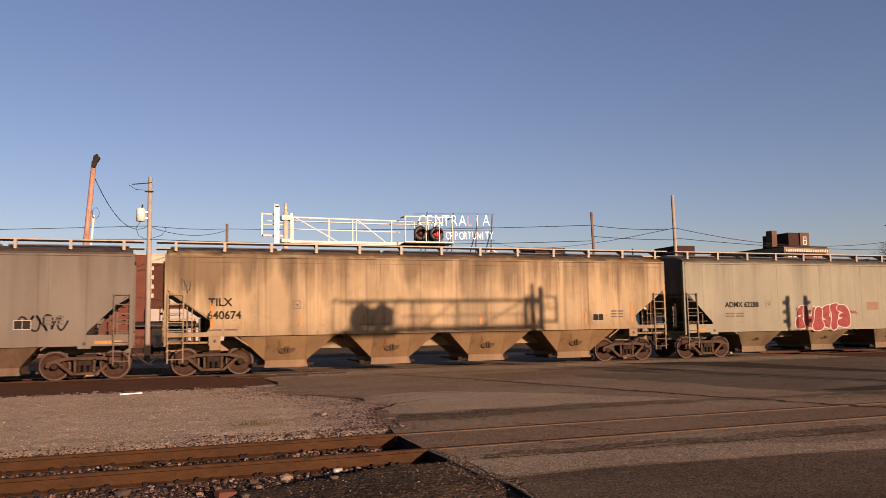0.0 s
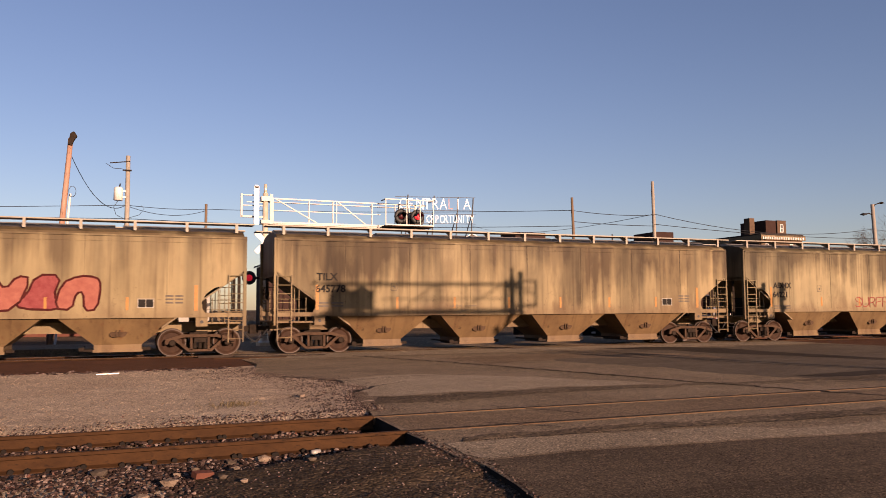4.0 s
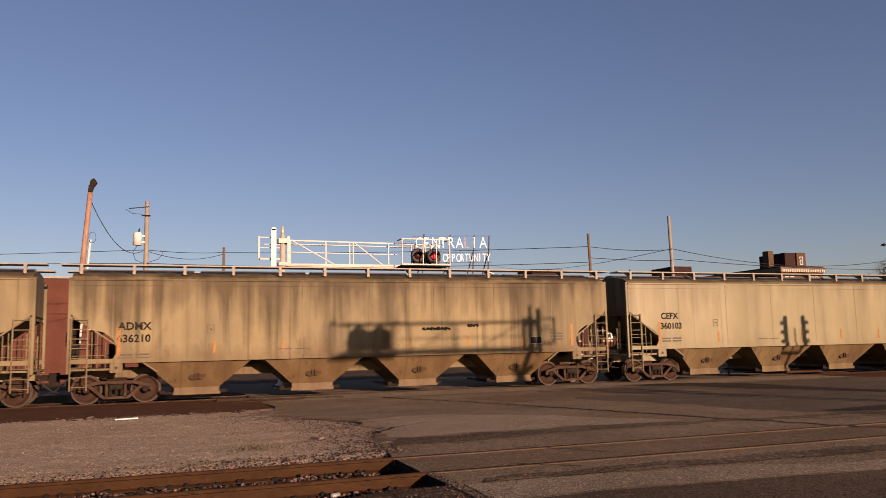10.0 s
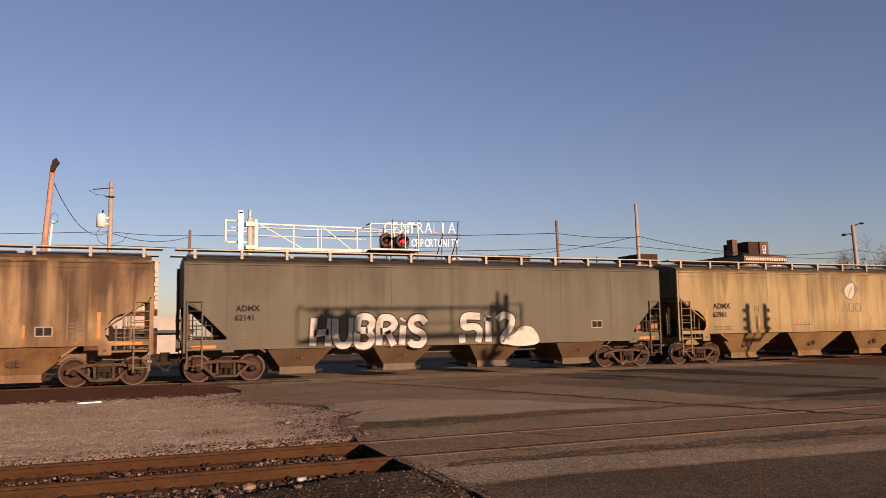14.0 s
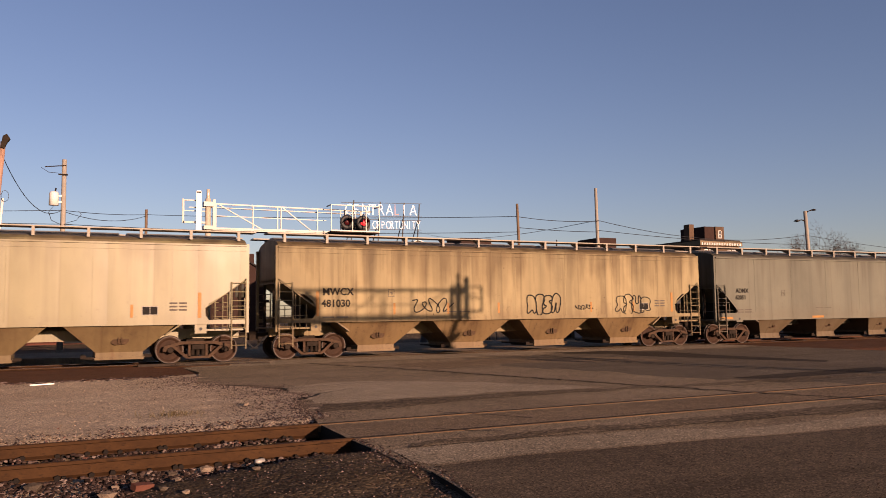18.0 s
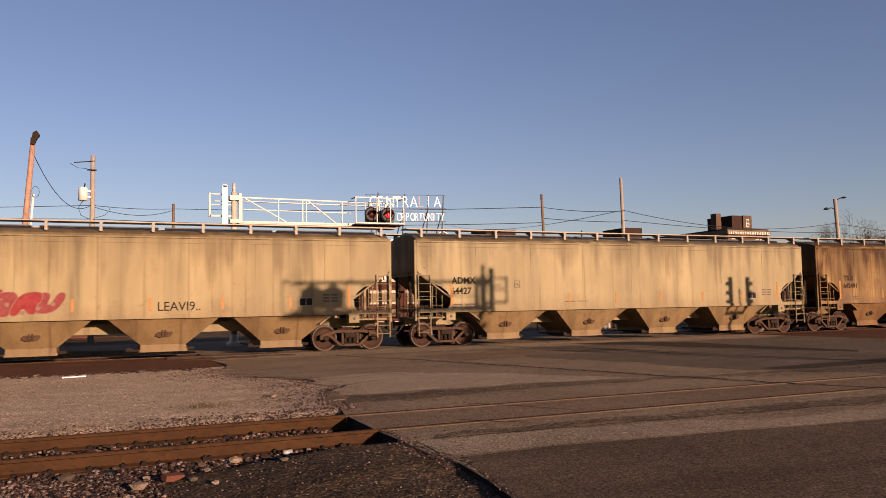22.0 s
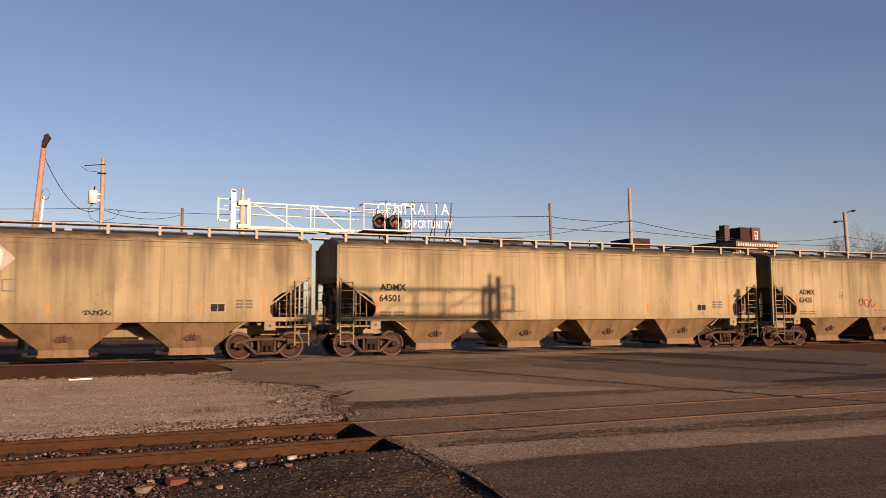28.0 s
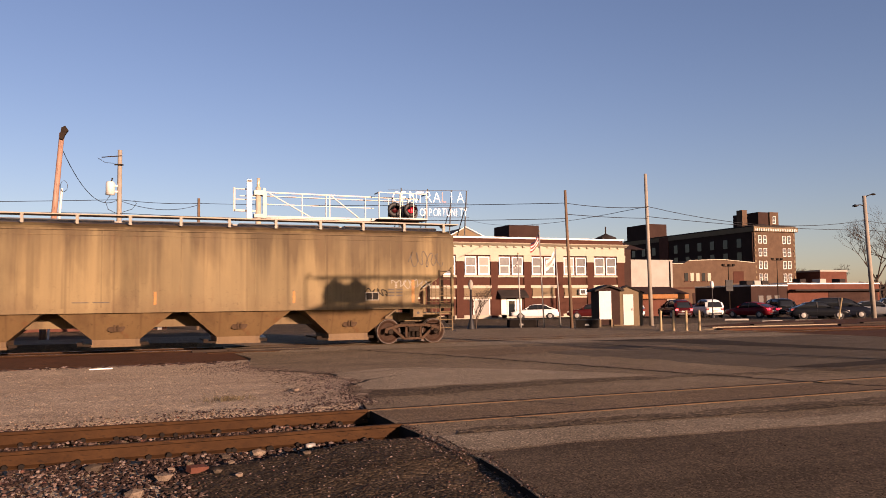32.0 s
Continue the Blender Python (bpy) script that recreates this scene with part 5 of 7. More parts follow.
# kind, base colour, grime colour, grime amount, rust, marks, x and z of the marks, letter height, label
SPEC = [
    (DEEP, (0.172, 0.150, 0.130), SOOT, 0.15, 0.05, [], 0, 0, 0, "dull grey covered hopper freight car with a black tag"),
    (SMO, (0.43, 0.318, 0.19), (0.105, 0.072, 0.042), 0.58, 0.2, ["TILX", "640674"], -8.3, 2.31, 0.37, "tan covered hopper freight car with brown streaks"),
    (DEEP, (0.290, 0.276, 0.215), (0.137, 0.125, 0.100), 0.12, 0.05, ["ADMX 62288"], -7.6, 2.12, 0.31, "pale grey covered hopper freight car with red graffiti"),
    (LOB, (0.338, 0.260, 0.147), (0.106, 0.078, 0.047), 0.55, 0.12, ["ADMX", "636199"], -8.33, 2.36, 0.33, "streaked tan covered hopper freight car with red block graffiti"),
    (SMO, (0.344, 0.260, 0.147), (0.081, 0.059, 0.037), 0.85, 0.15, ["TILX", "645778"], -8.25, 2.56, 0.36, "heavily streaked brown-grey covered hopper freight car"),
    (LOB, (0.375, 0.298, 0.178), (0.075, 0.059, 0.037), 0.78, 0.1, ["ADMX", "64221"], -8.3, 2.36, 0.35, "sooty covered hopper freight car with a faded white logo"),
    (SHORT, (0.395, 0.327, 0.183), (0.150, 0.119, 0.075), 0.35, 0.06, ["AOKX", "854365"], -6.4, 2.77, 0.38, "short pale yellow covered hopper freight car"),
    (LOB, (0.369, 0.291, 0.168), (0.150, 0.119, 0.075), 0.35, 0.08, ["ADMX", "63934"], -8.38, 2.37, 0.34, "pale tan covered hopper freight car with a blue diamond logo"),
    (LOB, (0.344, 0.273, 0.157), (0.100, 0.078, 0.050), 0.65, 0.08, ["ADMX", "636210"], -8.27, 2.35, 0.34, "dusty tan covered hopper freight car with dark stains"),
    (SMO, (0.345, 0.298, 0.175), (0.187, 0.156, 0.106), 0.2, 0.04, ["CEFX", "360103"], -8.1, 2.52, 0.35, "clean cream covered hopper freight car"),
    (LOB, (0.355, 0.237, 0.125), (0.075, 0.041, 0.022), 0.9, 0.2, ["CITX", "700640"], -8.26, 2.39, 0.36, "brown-stained covered hopper freight car"),
    (DEEP, (0.120, 0.113, 0.086), (0.081, 0.075, 0.062), 0.2, 0.04, ["ADMX", "62141"], -7.9, 2.37, 0.27, "dark grey covered hopper freight car with white graffiti"),
    (LOB, (0.356, 0.267, 0.131), (0.125, 0.090, 0.050), 0.45, 0.12, ["ADMX", "63961"], -8.0, 2.38, 0.32, "yellowish covered hopper freight car with a grey logo"),
    (SMO, (0.335, 0.288, 0.168), (0.187, 0.156, 0.106), 0.18, 0.04, ["CEFX", "360146"], -8.2, 2.52, 0.34, "glossy cream covered hopper freight car"),
    (LOB, (0.38, 0.295, 0.168), (0.119, 0.081, 0.047), 0.45, 0.1, ["MWCX", "481030"], -7.95, 2.27, 0.36, "warm tan covered hopper freight car with black tags"),
    (DEEP, (0.190, 0.184, 0.150), (0.112, 0.106, 0.090), 0.15, 0.04, ["ADMX", "62051"], -8.4, 2.36, 0.27, "plain mid-grey covered hopper freight car"),
    (LOB, (0.389, 0.309, 0.175), (0.137, 0.103, 0.059), 0.4, 0.08, ["ADMX", "64464"], -8.18, 2.35, 0.35, "pale yellow covered hopper freight car with faded red graffiti"),
    (LOB, (0.401, 0.327, 0.194), (0.137, 0.112, 0.075), 0.4, 0.08, ["ADMX", "64427"], -8.3, 2.38, 0.34, "cream covered hopper freight car with thin streaks"),
    (LOB, (0.40, 0.25, 0.105), (0.085, 0.042, 0.013), 1.0, 0.3, ["TILX", "642491"], -7.95, 2.42, 0.32, "rusty orange-brown covered hopper freight car"),
    (DEEP, (0.074, 0.066, 0.046), (0.050, 0.047, 0.037), 0.3, 0.06, [], 0, 0, 0, "blackish covered hopper freight car with green graffiti"),
    (LOB, (0.369, 0.303, 0.178), (0.125, 0.097, 0.062), 0.5, 0.08, ["ADMX", "64325"], -7.95, 2.30, 0.33, "tan covered hopper freight car with a pale worn logo"),
    (LOB, (0.401, 0.327, 0.189), (0.150, 0.119, 0.075), 0.35, 0.08, ["ADMX", "64501"], -8.15, 2.4, 0.34, "light cream covered hopper freight car"),
    (LOB, (0.381, 0.308, 0.178), (0.137, 0.109, 0.072), 0.45, 0.08, ["ADMX", "63425"], -8.1, 2.38, 0.32, "cream covered hopper freight car with a blue logo and soot"),
    (LOB, (0.293, 0.211, 0.110), (0.100, 0.072, 0.044), 0.55, 0.12, ["ADMX", "636058"], -7.75, 2.33, 0.32, "dusty brown covered hopper freight car at the train's end"),
]
for k, (kind, base, grime, amount, rust, lines, tx, tz, size, label) in enumerate(SPEC):
    lo = GAPS[k - 1] if k else GAPS[0] - 20.4
    hi = GAPS[k] if k < len(GAPS) else lo + 20.4
    length = hi - lo
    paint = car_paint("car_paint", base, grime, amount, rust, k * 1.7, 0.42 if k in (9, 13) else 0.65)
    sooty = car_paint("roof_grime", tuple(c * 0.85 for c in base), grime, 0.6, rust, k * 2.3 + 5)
    dusty = car_paint("hopper_grime", tuple(c * f for c, f in zip(base, (0.95, 0.86, 0.74))), tuple(c * f for c, f in zip(grime, (0.5, 0.44, 0.36))), 0.75 + 0.25 * amount, rust + 0.3, k * 1.1 + 3)
    car, wheels = covered_hopper(k, length, kind, paint, sooty, dusty)
    tagged(car, label, "freight car", "cars of the train")
    CARS.append((car, wheels, (lo + hi) / 2 + 0.22, length))
    hb = length / 2 - (0.95 if kind[1] == 3 else 0.55)
    if lines:
        mark(car, lines, tx, tz, size)
        stencil_lines(car, tx, tz - (0.82 if len(lines) > 1 else 0.3), 2, 0.95)
    frame_box(car, -hb + 4.1, 2.2 if k != 2 else 2.1, 0.24, 0.28, GREYMARK, 0.016)
    part("reporting_mark", shared("test_mark", lambda: flat([(0.03, 0.19), (0.13, 0.19), (0.13, 0.1), (0.09, 0.1), (0.09, 0.15), (0.03, 0.15)]), GREYMARK), None, car, "", pose(-hb + 4.14, NEAR, 2.18 if k != 2 else 2.08))
    plate("placard", car, hb - 3.35, hb - 2.85, 1.62, 1.92, LOGO_FADED, "white placard with two dark squares")
    for dx in (0.025, 0.26):
        plate("placard_square", car, hb - 3.35 + dx, hb - 3.135 + dx, 1.645, 1.895, MARK, "", 0.004)
    stencil_lines(car, hb - 2.5, 1.98, 3, 0.55)
    stencil_lines(car, -hb + 6.4, 1.62, 1, 1.1, GREYMARK, 0.03)
    if not kind[2] and k != 6:
        plate("reflector", car, -hb + 1.35, -hb + 1.46, 1.52, 2.4, ORANGE, "tall orange reflector strip")
        plate("reflector", car, hb - 1.6, hb - 1.49, 1.52, 2.36, ORANGE, "tall orange reflector strip")
        for i in range(6):
            x = -hb + 4.3 + i * (2 * hb - 8.0) / 5
            if (i + k) % 7 != 3 and not (k == 23 and i % 2):
                plate("reflector", car, x, x + 0.085, 1.55, 1.97, ORANGE, "orange reflector strip")
    for i in range(4 if kind[2] or k in (6, 10) else 0):
        x = -hb + 0.15 + i * (2 * hb - 1.2) / 3
        part("reflector", shared("sill_reflector", lambda: flat([(0, 0), (0.8, 0), (0.8, 0.1), (0, 0.1)]), ORANGE), None, car, "orange reflector on the sill", pose(x, -1.613 if not kind[2] else -1.581, 1.31 if not kind[2] else 1.14))
    for i in range(7):
        x = -hb + 2 * hb * (i + 1) / 8
        part("weld_seam", shared(("weld_seam", round(paint.diffuse_color[0], 2)), lambda: flat([(0, 1.46), (0.028, 1.46), (0.028, 3.92), (0, 3.92)], 0.004), None).copy(), None, car, "", pose(x, -1.5775, 0)).data.materials.append(paint)

C = [c[0] for c in CARS]
scribble(C[0], 6.4, 7.8, 1.5, 2.15, SPRAY_BLACK, 5, 3, 0.03)
scribble(C[1], -9.2, -8.85, 2.65, 3.3, GREYMARK, 3, 5, 0.015)
piece(C[2], -3.95, -1.0, 1.14, 2.22, 6, SPRAY_DEEP_RED, SPRAY_WHITE, 21, "red bubble graffiti with white outlines", 0.035, 0.05, 1.5)
scribble(C[2], -0.75, -0.3, 1.75, 1.95, SPRAY_RED, 3, 44, 0.015)
plate("stencil_patch", C[2], 0.3, 1.0, 1.95, 2.3, SPRAY_FAINT, "faded pink stencil")
piece(C[3], 0.1, 5.3, 1.5, 2.7, 5, [SPRAY_PINK, SPRAY_DEEP_RED], SPRAY_DARK_RED, 71, "faded red block graffiti with dark outlines", 0.07, 0.1, 1.15, 1)
scribble(C[3], -9.6, -8.75, 2.95, 3.45, SPRAY_BLACK, 4, 8, 0.014)
scribble(C[3], -7.0, -5.95, 1.72, 2.1, SPRAY_BLACK, 4, 9, 0.016)
scribble(C[3], -6.6, -5.6, 2.5, 3.0, SPRAY_OLIVE, 4, 10, 0.018)
company_logo(C[5], -0.05, 2.68, 3.83, 2.21, 2.6, LOGO_FADED, PLAC, LOGO_FADED)
brush_word(C[5], "SURFRIDER", -3.45, 0.25, 1.48, 1.98, 0.03, SPRAY_RED, None, 6, "thin red painted word", narrow="I")
scribble(C[6], -3.1, -2.3, 2.65, 3.5, GREYMARK, 4, 14, 0.016)
scribble(C[6], 3.4, 5.0, 1.75, 2.2, SPRAY_BLACK, 6, 15, 0.016)
scribble(C[6], 5.05, 6.0, 1.78, 2.15, SPRAY_BLACK, 4, 16, 0.016)
company_logo(C[7], -0.05, 2.75, 3.74, 2.26, 2.64, LOGO_BLUE, LOGO_PALE, LOGO_BLUE)
scribble(C[8], 1.9, 3.1, 2.2, 2.3, SPRAY_BLACK, 6, 17, 0.03)
scribble(C[8], 3.7, 4.2, 2.29, 2.4, SPRAY_BLACK, 3, 18, 0.03)
brush_word(C[11], "HUBRIS", -5.4, -1.0, 0.98, 2.28, 0.25, SPRAY_WHITE, SPRAY_BLACK, 5, "white block graffiti with black outlines", 0.04, 0.05, "I")
brush_word(C[11], "512", 0.3, 2.75, 1.0, 2.4, 0.27, SPRAY_WHITE, SPRAY_BLACK, 8, "white graffiti figures with black outlines", 0.035, 0.0, "1")
part("graffiti", flat(rounded_off([(2.2, 0.98), (3.7, 0.98), (3.7, 1.35), (3.4, 1.72), (2.9, 1.76), (2.6, 1.4), (2.2, 1.35)]), 0.001), SPRAY_WHITE, C[11], "white rounded graffiti shape", pose(0, NEAR - 0.016, 0))
company_logo(C[12], 0.25, 2.74, 3.74, 2.21, 2.59, LOGO_GREY, LOGO_PALE, LOGO_GREY)
scribble(C[14], -4.6, -2.8, 1.48, 2.27, SPRAY_BLACK, 4, 23, 0.022)
piece(C[14], 0.5, 2.1, 1.5, 2.3, 4, None, SPRAY_BLACK, 24, "black outlined bubble tag", 0.05, 0.05, 1.2)
scribble(C[14], 2.8, 3.8, 1.6, 1.9, SPRAY_BLACK, 5, 25, 0.016)
piece(C[14], 4.9, 6.6, 1.5, 2.25, 4, None, SPRAY_BLACK, 26, "black outlined bubble tag", 0.04, 0.1, 1.3)
piece(C[16], -5.4, -1.25, 1.46, 2.25, 7, [SPRAY_DEEP_RED, SPRAY_RED], SPRAY_FAINT, 41, "red angular graffiti with pale outlines", 0.022, 0.4, 1.25)
for i in range(9):
    part("graffiti", flat([(0.07 * math.cos(a * 0.785), 0.07 * math.sin(a * 0.785)) for a in range(8)], 0.001), SPRAY_FAINT, C[16], "pale dot on the graffiti", pose(-4.7 + 0.42 * i, NEAR - 0.016, 1.56 + 0.13 * (i % 3)))
part("graffiti", lettering("LEAVI9..", 0.42, SPRAY_BLACK, 0.95, 0.0), None, C[16], "black sprayed word", pose(1.7, NEAR - 0.003, 1.55))
piece(C[19], -7.3, -1.3, 1.15, 2.45, 13, [SPRAY_SILVER, SPRAY_OLIVE, LOGO_GREY, SPRAY_TAN, SPRAY_OLIVE], SPRAY_BLACK, 51, "silver and tan angular graffiti with black outlines", 0.06, 0.55, 1.6, 1)
for i in range(6):
    x = -7.3 + i * 1.05
    part("graffiti", flat([(x, 1.5), (x + 0.9, 1.75), (x + 0.5, 2.6), (x + 0.3, 1.95)]), SPRAY_ORANGE, C[19], "orange graffiti flame", pose(0, NEAR + 0.0005, 0))
    part("graffiti", flat([(x, 1.12), (x + 0.7, 1.12), (x + 0.9, 1.4), (x + 0.2, 1.4)]), SPRAY_SILVER if i % 2 else SPRAY_ORANGE, C[19], "graffiti on the sill", pose(0, -1.590, 0))
piece(C[19], 0.6, 7.0, 1.12, 2.6, 6, None, SPRAY_GREEN, 62, "mint green outlined block graffiti", 0.10, 0.02, 1.02, 1)
company_logo(C[20], -0.05, 2.73, 3.79, 2.27, 2.65, LOGO_FADED, PLAC, LOGO_GREY)
part("graffiti", lettering("EVADES", 0.3, SPRAY_BLACK, 1.0, 0.0), None, C[20], "small black sprayed word", pose(-4.4, NEAR - 0.003, 1.67))
scribble(C[20], 2.45, 3.3, 1.52, 1.72, SPRAY_BLACK, 5, 29, 0.016)
company_logo(C[22], 0.15, 2.75, 3.77, 2.24, 2.62, LOGO_BLUE, LOGO_PALE, LOGO_BLUE)
scribble(C[22], -4.4, -3.2, 1.7, 2.3, SPRAY_RED, 4, 30, 0.022)
plate("label_patch", C[23], -8.05, -7.0, 2.28, 2.62, LOGO_FADED, "white patch behind the lettering", -0.0012)
plate("label_patch", C[23], -8.05, -6.75, 1.88, 2.2, LOGO_FADED, "white patch behind the number", -0.0012)
scribble(C[23], 7.2, 8.9, 2.0, 2.42, LOGO_FADED, 7, 33, 0.013)
scribble(C[23], 6.3, 7.2, 1.7, 2.1, SPRAY_BLACK, 4, 34, 0.016)
scribble(C[23], 7.9, 9.3, 2.7, 3.5, GREYMARK, 5, 36, 0.014)

# ---- crossing signals ----
def cantilever(at, flip, label):
    """Flashing-light cantilever: mast, truss arm along local +x (or -x), basket and two lamps that face -y."""
    ob = empty("signal_cantilever", at)
    k = -1 if flip else 1

    def P(x, y, z):
        return (x * k, y, z)

    part("mast", Shape().tube((0, 0, 0), (0, 0, 6.6), 0.135, 0.12, 14).tube((0, 0, 6.55), (0, 0, 7.0), 0.07, n=10), ALU, ob, "aluminium mast", smooth=True)
    part("mast_base", Shape().lathe([(0.0, 0.0), (0.34, 0.0), (0.34, 0.12), (0.2, 0.2), (0.16, 0.5)], n=14), ALU, ob)
    arm = part("truss_arm", Shape().bar(P(0.0, -0.1, 6.38), P(7.4, -0.1, 6.34), 0.06).bar(P(0.0, -0.1, 5.32), P(7.4, -0.1, 5.34), 0.075), SILVER, ob, "white-silver truss arm")
    part("rear_chord", Shape().bar(P(0.0, 0.55, 6.30), P(7.4, 0.55, 6.28), 0.045).bar(P(0.0, 0.55, 5.32), P(7.4, 0.55, 5.34), 0.05), SILVER, arm)
    part("guard_rail", Shape().bar(P(0.2, -0.12, 5.86), P(5.2, -0.12, 5.84), 0.035), SILVER, arm)
    for x, w in ((0.3, 0.07), (1.9, 0.05), (2.98, 0.05), (3.14, 0.05), (4.8, 0.05), (5.9, 0.035), (6.6, 0.035)):
        part("upright", Shape().bar(P(x, -0.1, 5.32), P(x, -0.1, 6.38), w), SILVER, arm)
    for a, b in (((0.45, 6.34), (2.25, 5.36)), ((3.2, 6.34), (4.5, 5.36))):
        part("diagonal", Shape().bar(P(a[0], -0.13, a[1]), P(b[0], -0.13, b[1]), 0.045), SILVER, arm)
    part("walkway", Shape().box(min(0, 7.4 * k), max(0, 7.4 * k), -0.1, 0.55, 5.24, 5.28), SILVER, arm, "grating walkway")
    cage = part("basket", Shape().box(*sorted((5.25 * k, 7.55 * k)), -0.75, -0.1, 5.26, 5.32), UNDER, ob, "maintenance basket")
    rail = Shape()
    for z in (6.50,):
        rail.bar(P(5.25, -0.75, z), P(7.55, -0.75, z), 0.045).bar(P(5.25, -0.75, z), P(5.25, -0.1, z), 0.045).bar(P(7.55, -0.75, z), P(7.55, -0.1, z), 0.045)
    part("basket_rail", rail.bar(P(5.25, -0.75, 5.34), P(7.55, -0.75, 5.34), 0.06), SILVER, cage)
    for x in (5.25, 6.25, 6.9, 7.55):
        part("basket_post", Shape().bar(P(x, -0.75, 5.3), P(x, -0.75, 6.5), 0.04), SILVER, cage)
    for x in ((6.1, 6.88) if not flip else (5.95, 6.73)):
        lamp = part("flashing_light", Shape().lathe([(0.0, 0.06), (0.33, 0.06), (0.335, 0.0), (0.33, -0.02), (0.17, -0.03), (0.16, 0.0)], "y", P(x, -0.45, 5.78), 24), BLACK, ob, "round black signal background", smooth=True)
        part("lens", Shape().lathe([(0.0, -0.06), (0.10, -0.05), (0.15, -0.02)], "y", P(x, -0.46, 5.78), 20), LENS_RED if x > 6.5 else LENS_DARK, lamp, "red signal lens", smooth=True)
        hood = Shape()
        for i in range(9):
            a0, a1 = math.pi * (i / 9), math.pi * ((i + 1) / 9)
            hood.add([P(x + 0.18 * math.cos(a0), -0.47, 5.78 + 0.18 * math.sin(a0)), P(x + 0.18 * math.cos(a1), -0.47, 5.78 + 0.18 * math.sin(a1)),
                      P(x + 0.17 * math.cos(a1), -0.82, 5.76 + 0.17 * math.sin(a1)), P(x + 0.17 * math.cos(a0), -0.82, 5.76 + 0.17 * math.sin(a0))], [(0, 1, 2, 3)])
        part("visor", hood, BLACK, lamp)
        part("lamp_bracket", Shape().bar(P(x, -0.1, 5.78), P(x, -0.42, 5.78), 0.06).bar(P(x, -0.1, 5.32), P(x, -0.1, 6.36), 0.06), SILVER, ob)
    part("junction_box", Shape().box(*sorted(((5.62 if flip else 6.45) * k, (7.0 if flip else 6.95) * k)), 0.1, 0.3, 5.40 if flip else 5.45, 6.08), BLACK, ob, "black junction box")
    part("counter_plate", Shape().box(*sorted((-0.52 * k, -0.30 * k)), -0.2, -0.14, 5.2, 6.86).box(*sorted((-0.50 * k, -0.32 * k)), -0.2, -0.14, 6.8, 6.92), WHITE, ob, "bright white plate beside the mast")
    part("rear_frame", Shape().bar(P(-1.02, 0, 5.52), P(-1.02, 0, 6.55), 0.08).bar(P(-1.02, 0, 6.5), P(-0.3, 0, 6.5), 0.05).bar(P(-1.02, 0, 5.56), P(-0.1, 0, 5.56), 0.08).bar(P(-1.02, 0, 6.05), P(-0.1, 0, 6.05), 0.04).bar(P(-0.8, 0, 6.2), P(-0.1, 0, 6.2), 0.04), SILVER, ob, "white rear ladder frame")
    part("mast_bracket", Shape().box(-0.2, 0.2, -0.2, 0.2, 6.25, 6.45).box(-0.2, 0.2, -0.2, 0.2, 5.26, 5.42).bar(P(0.24, -0.1, 5.24), P(0.24, -0.1, 6.56), 0.12), SILVER, ob)
    for x in ((6.54, 7.35) if not flip else (6.2, 6.98)):
        part("rear_light", Shape().lathe([(0.0, -0.06), (0.33, -0.06), (0.335, 0.0), (0.33, 0.03), (0.0, 0.05)], "y", P(x, 0.85, 5.78), 20).bar(P(x, 0.5, 5.78), P(x, 0.84, 5.78), 0.06), BLACK, ob, "back of a signal light")
    cross = part("crossbuck", Shape().bar(P(-0.42, -0.2, 4.0), P(0.42, -0.2, 4.85), 0.03, 0.22), WHITE, ob, "white crossbuck board")
    part("crossbuck_board", Shape().bar(P(-0.42, -0.235, 4.85), P(0.42, -0.235, 4.0), 0.03, 0.22), WHITE, cross)
    part("low_bracket", Shape().bar(P(-0.7, -0.16, 2.9), P(0.85, -0.16, 2.9), 0.07), UNDER, ob)
    for x in (-0.7, 0.85):
        low = part("low_flasher", Shape().lathe([(0.0, 0.06), (0.29, 0.06), (0.295, 0.0), (0.29, -0.02), (0.16, -0.03), (0.15, 0.0)], "y", P(x, -0.28, 2.9), 20), BLACK, ob, "round black signal background")
        part("lens", Shape().lathe([(0.0, -0.06), (0.09, -0.05), (0.14, -0.02)], "y", P(x, -0.29, 2.9), 16), LENS_RED, low, "red signal lens", smooth=True)
    return tagged(ob, label, "crossing signal", "crossing cantilevers")


cantilever(pose(5.6, 35.0, 0.0), False, "silver cantilever with red flashing lights beyond the train")
cantilever(pose(19.57, 7.0, 0.0), True, "silver cantilever with flashing lights beside the road")


def traffic_signal(at):
    ob = empty("traffic_signal", at)
    part("post", Shape().tube((0, 0, 0), (0, 0, 3.75), 0.08, 0.07, 12).tube((0, 0, 3.7), (0, 0, 4.8), 0.04, n=8), BLACK, ob)
    part("fork", Shape().bar((-0.5, 0, 3.75), (0.5, 0, 3.75), 0.12).bar((-0.5, 0, 3.7), (-0.5, 0, 4.0), 0.09).bar((0.5, 0, 3.7), (0.5, 0, 4.0), 0.09), BLACK, ob)
    for e in (-1, 1):
        head = part("signal_head", Shape().box(e * 0.5 - 0.095, e * 0.5 + 0.095, -0.09, 0.09, 3.95, 5.3), BLACK, ob)
        for i in range(3):
            part("hood", Shape().box(min(e * 0.595, e * 0.76), max(e * 0.595, e * 0.76), -0.1, 0.1, 4.15 + i * 0.4, 4.28 + i * 0.4), BLACK, head)
    return tagged(ob, "black two-headed signal post beside the road", "traffic signal")


traffic_signal(pose(30.3, 14.6, -0.25))


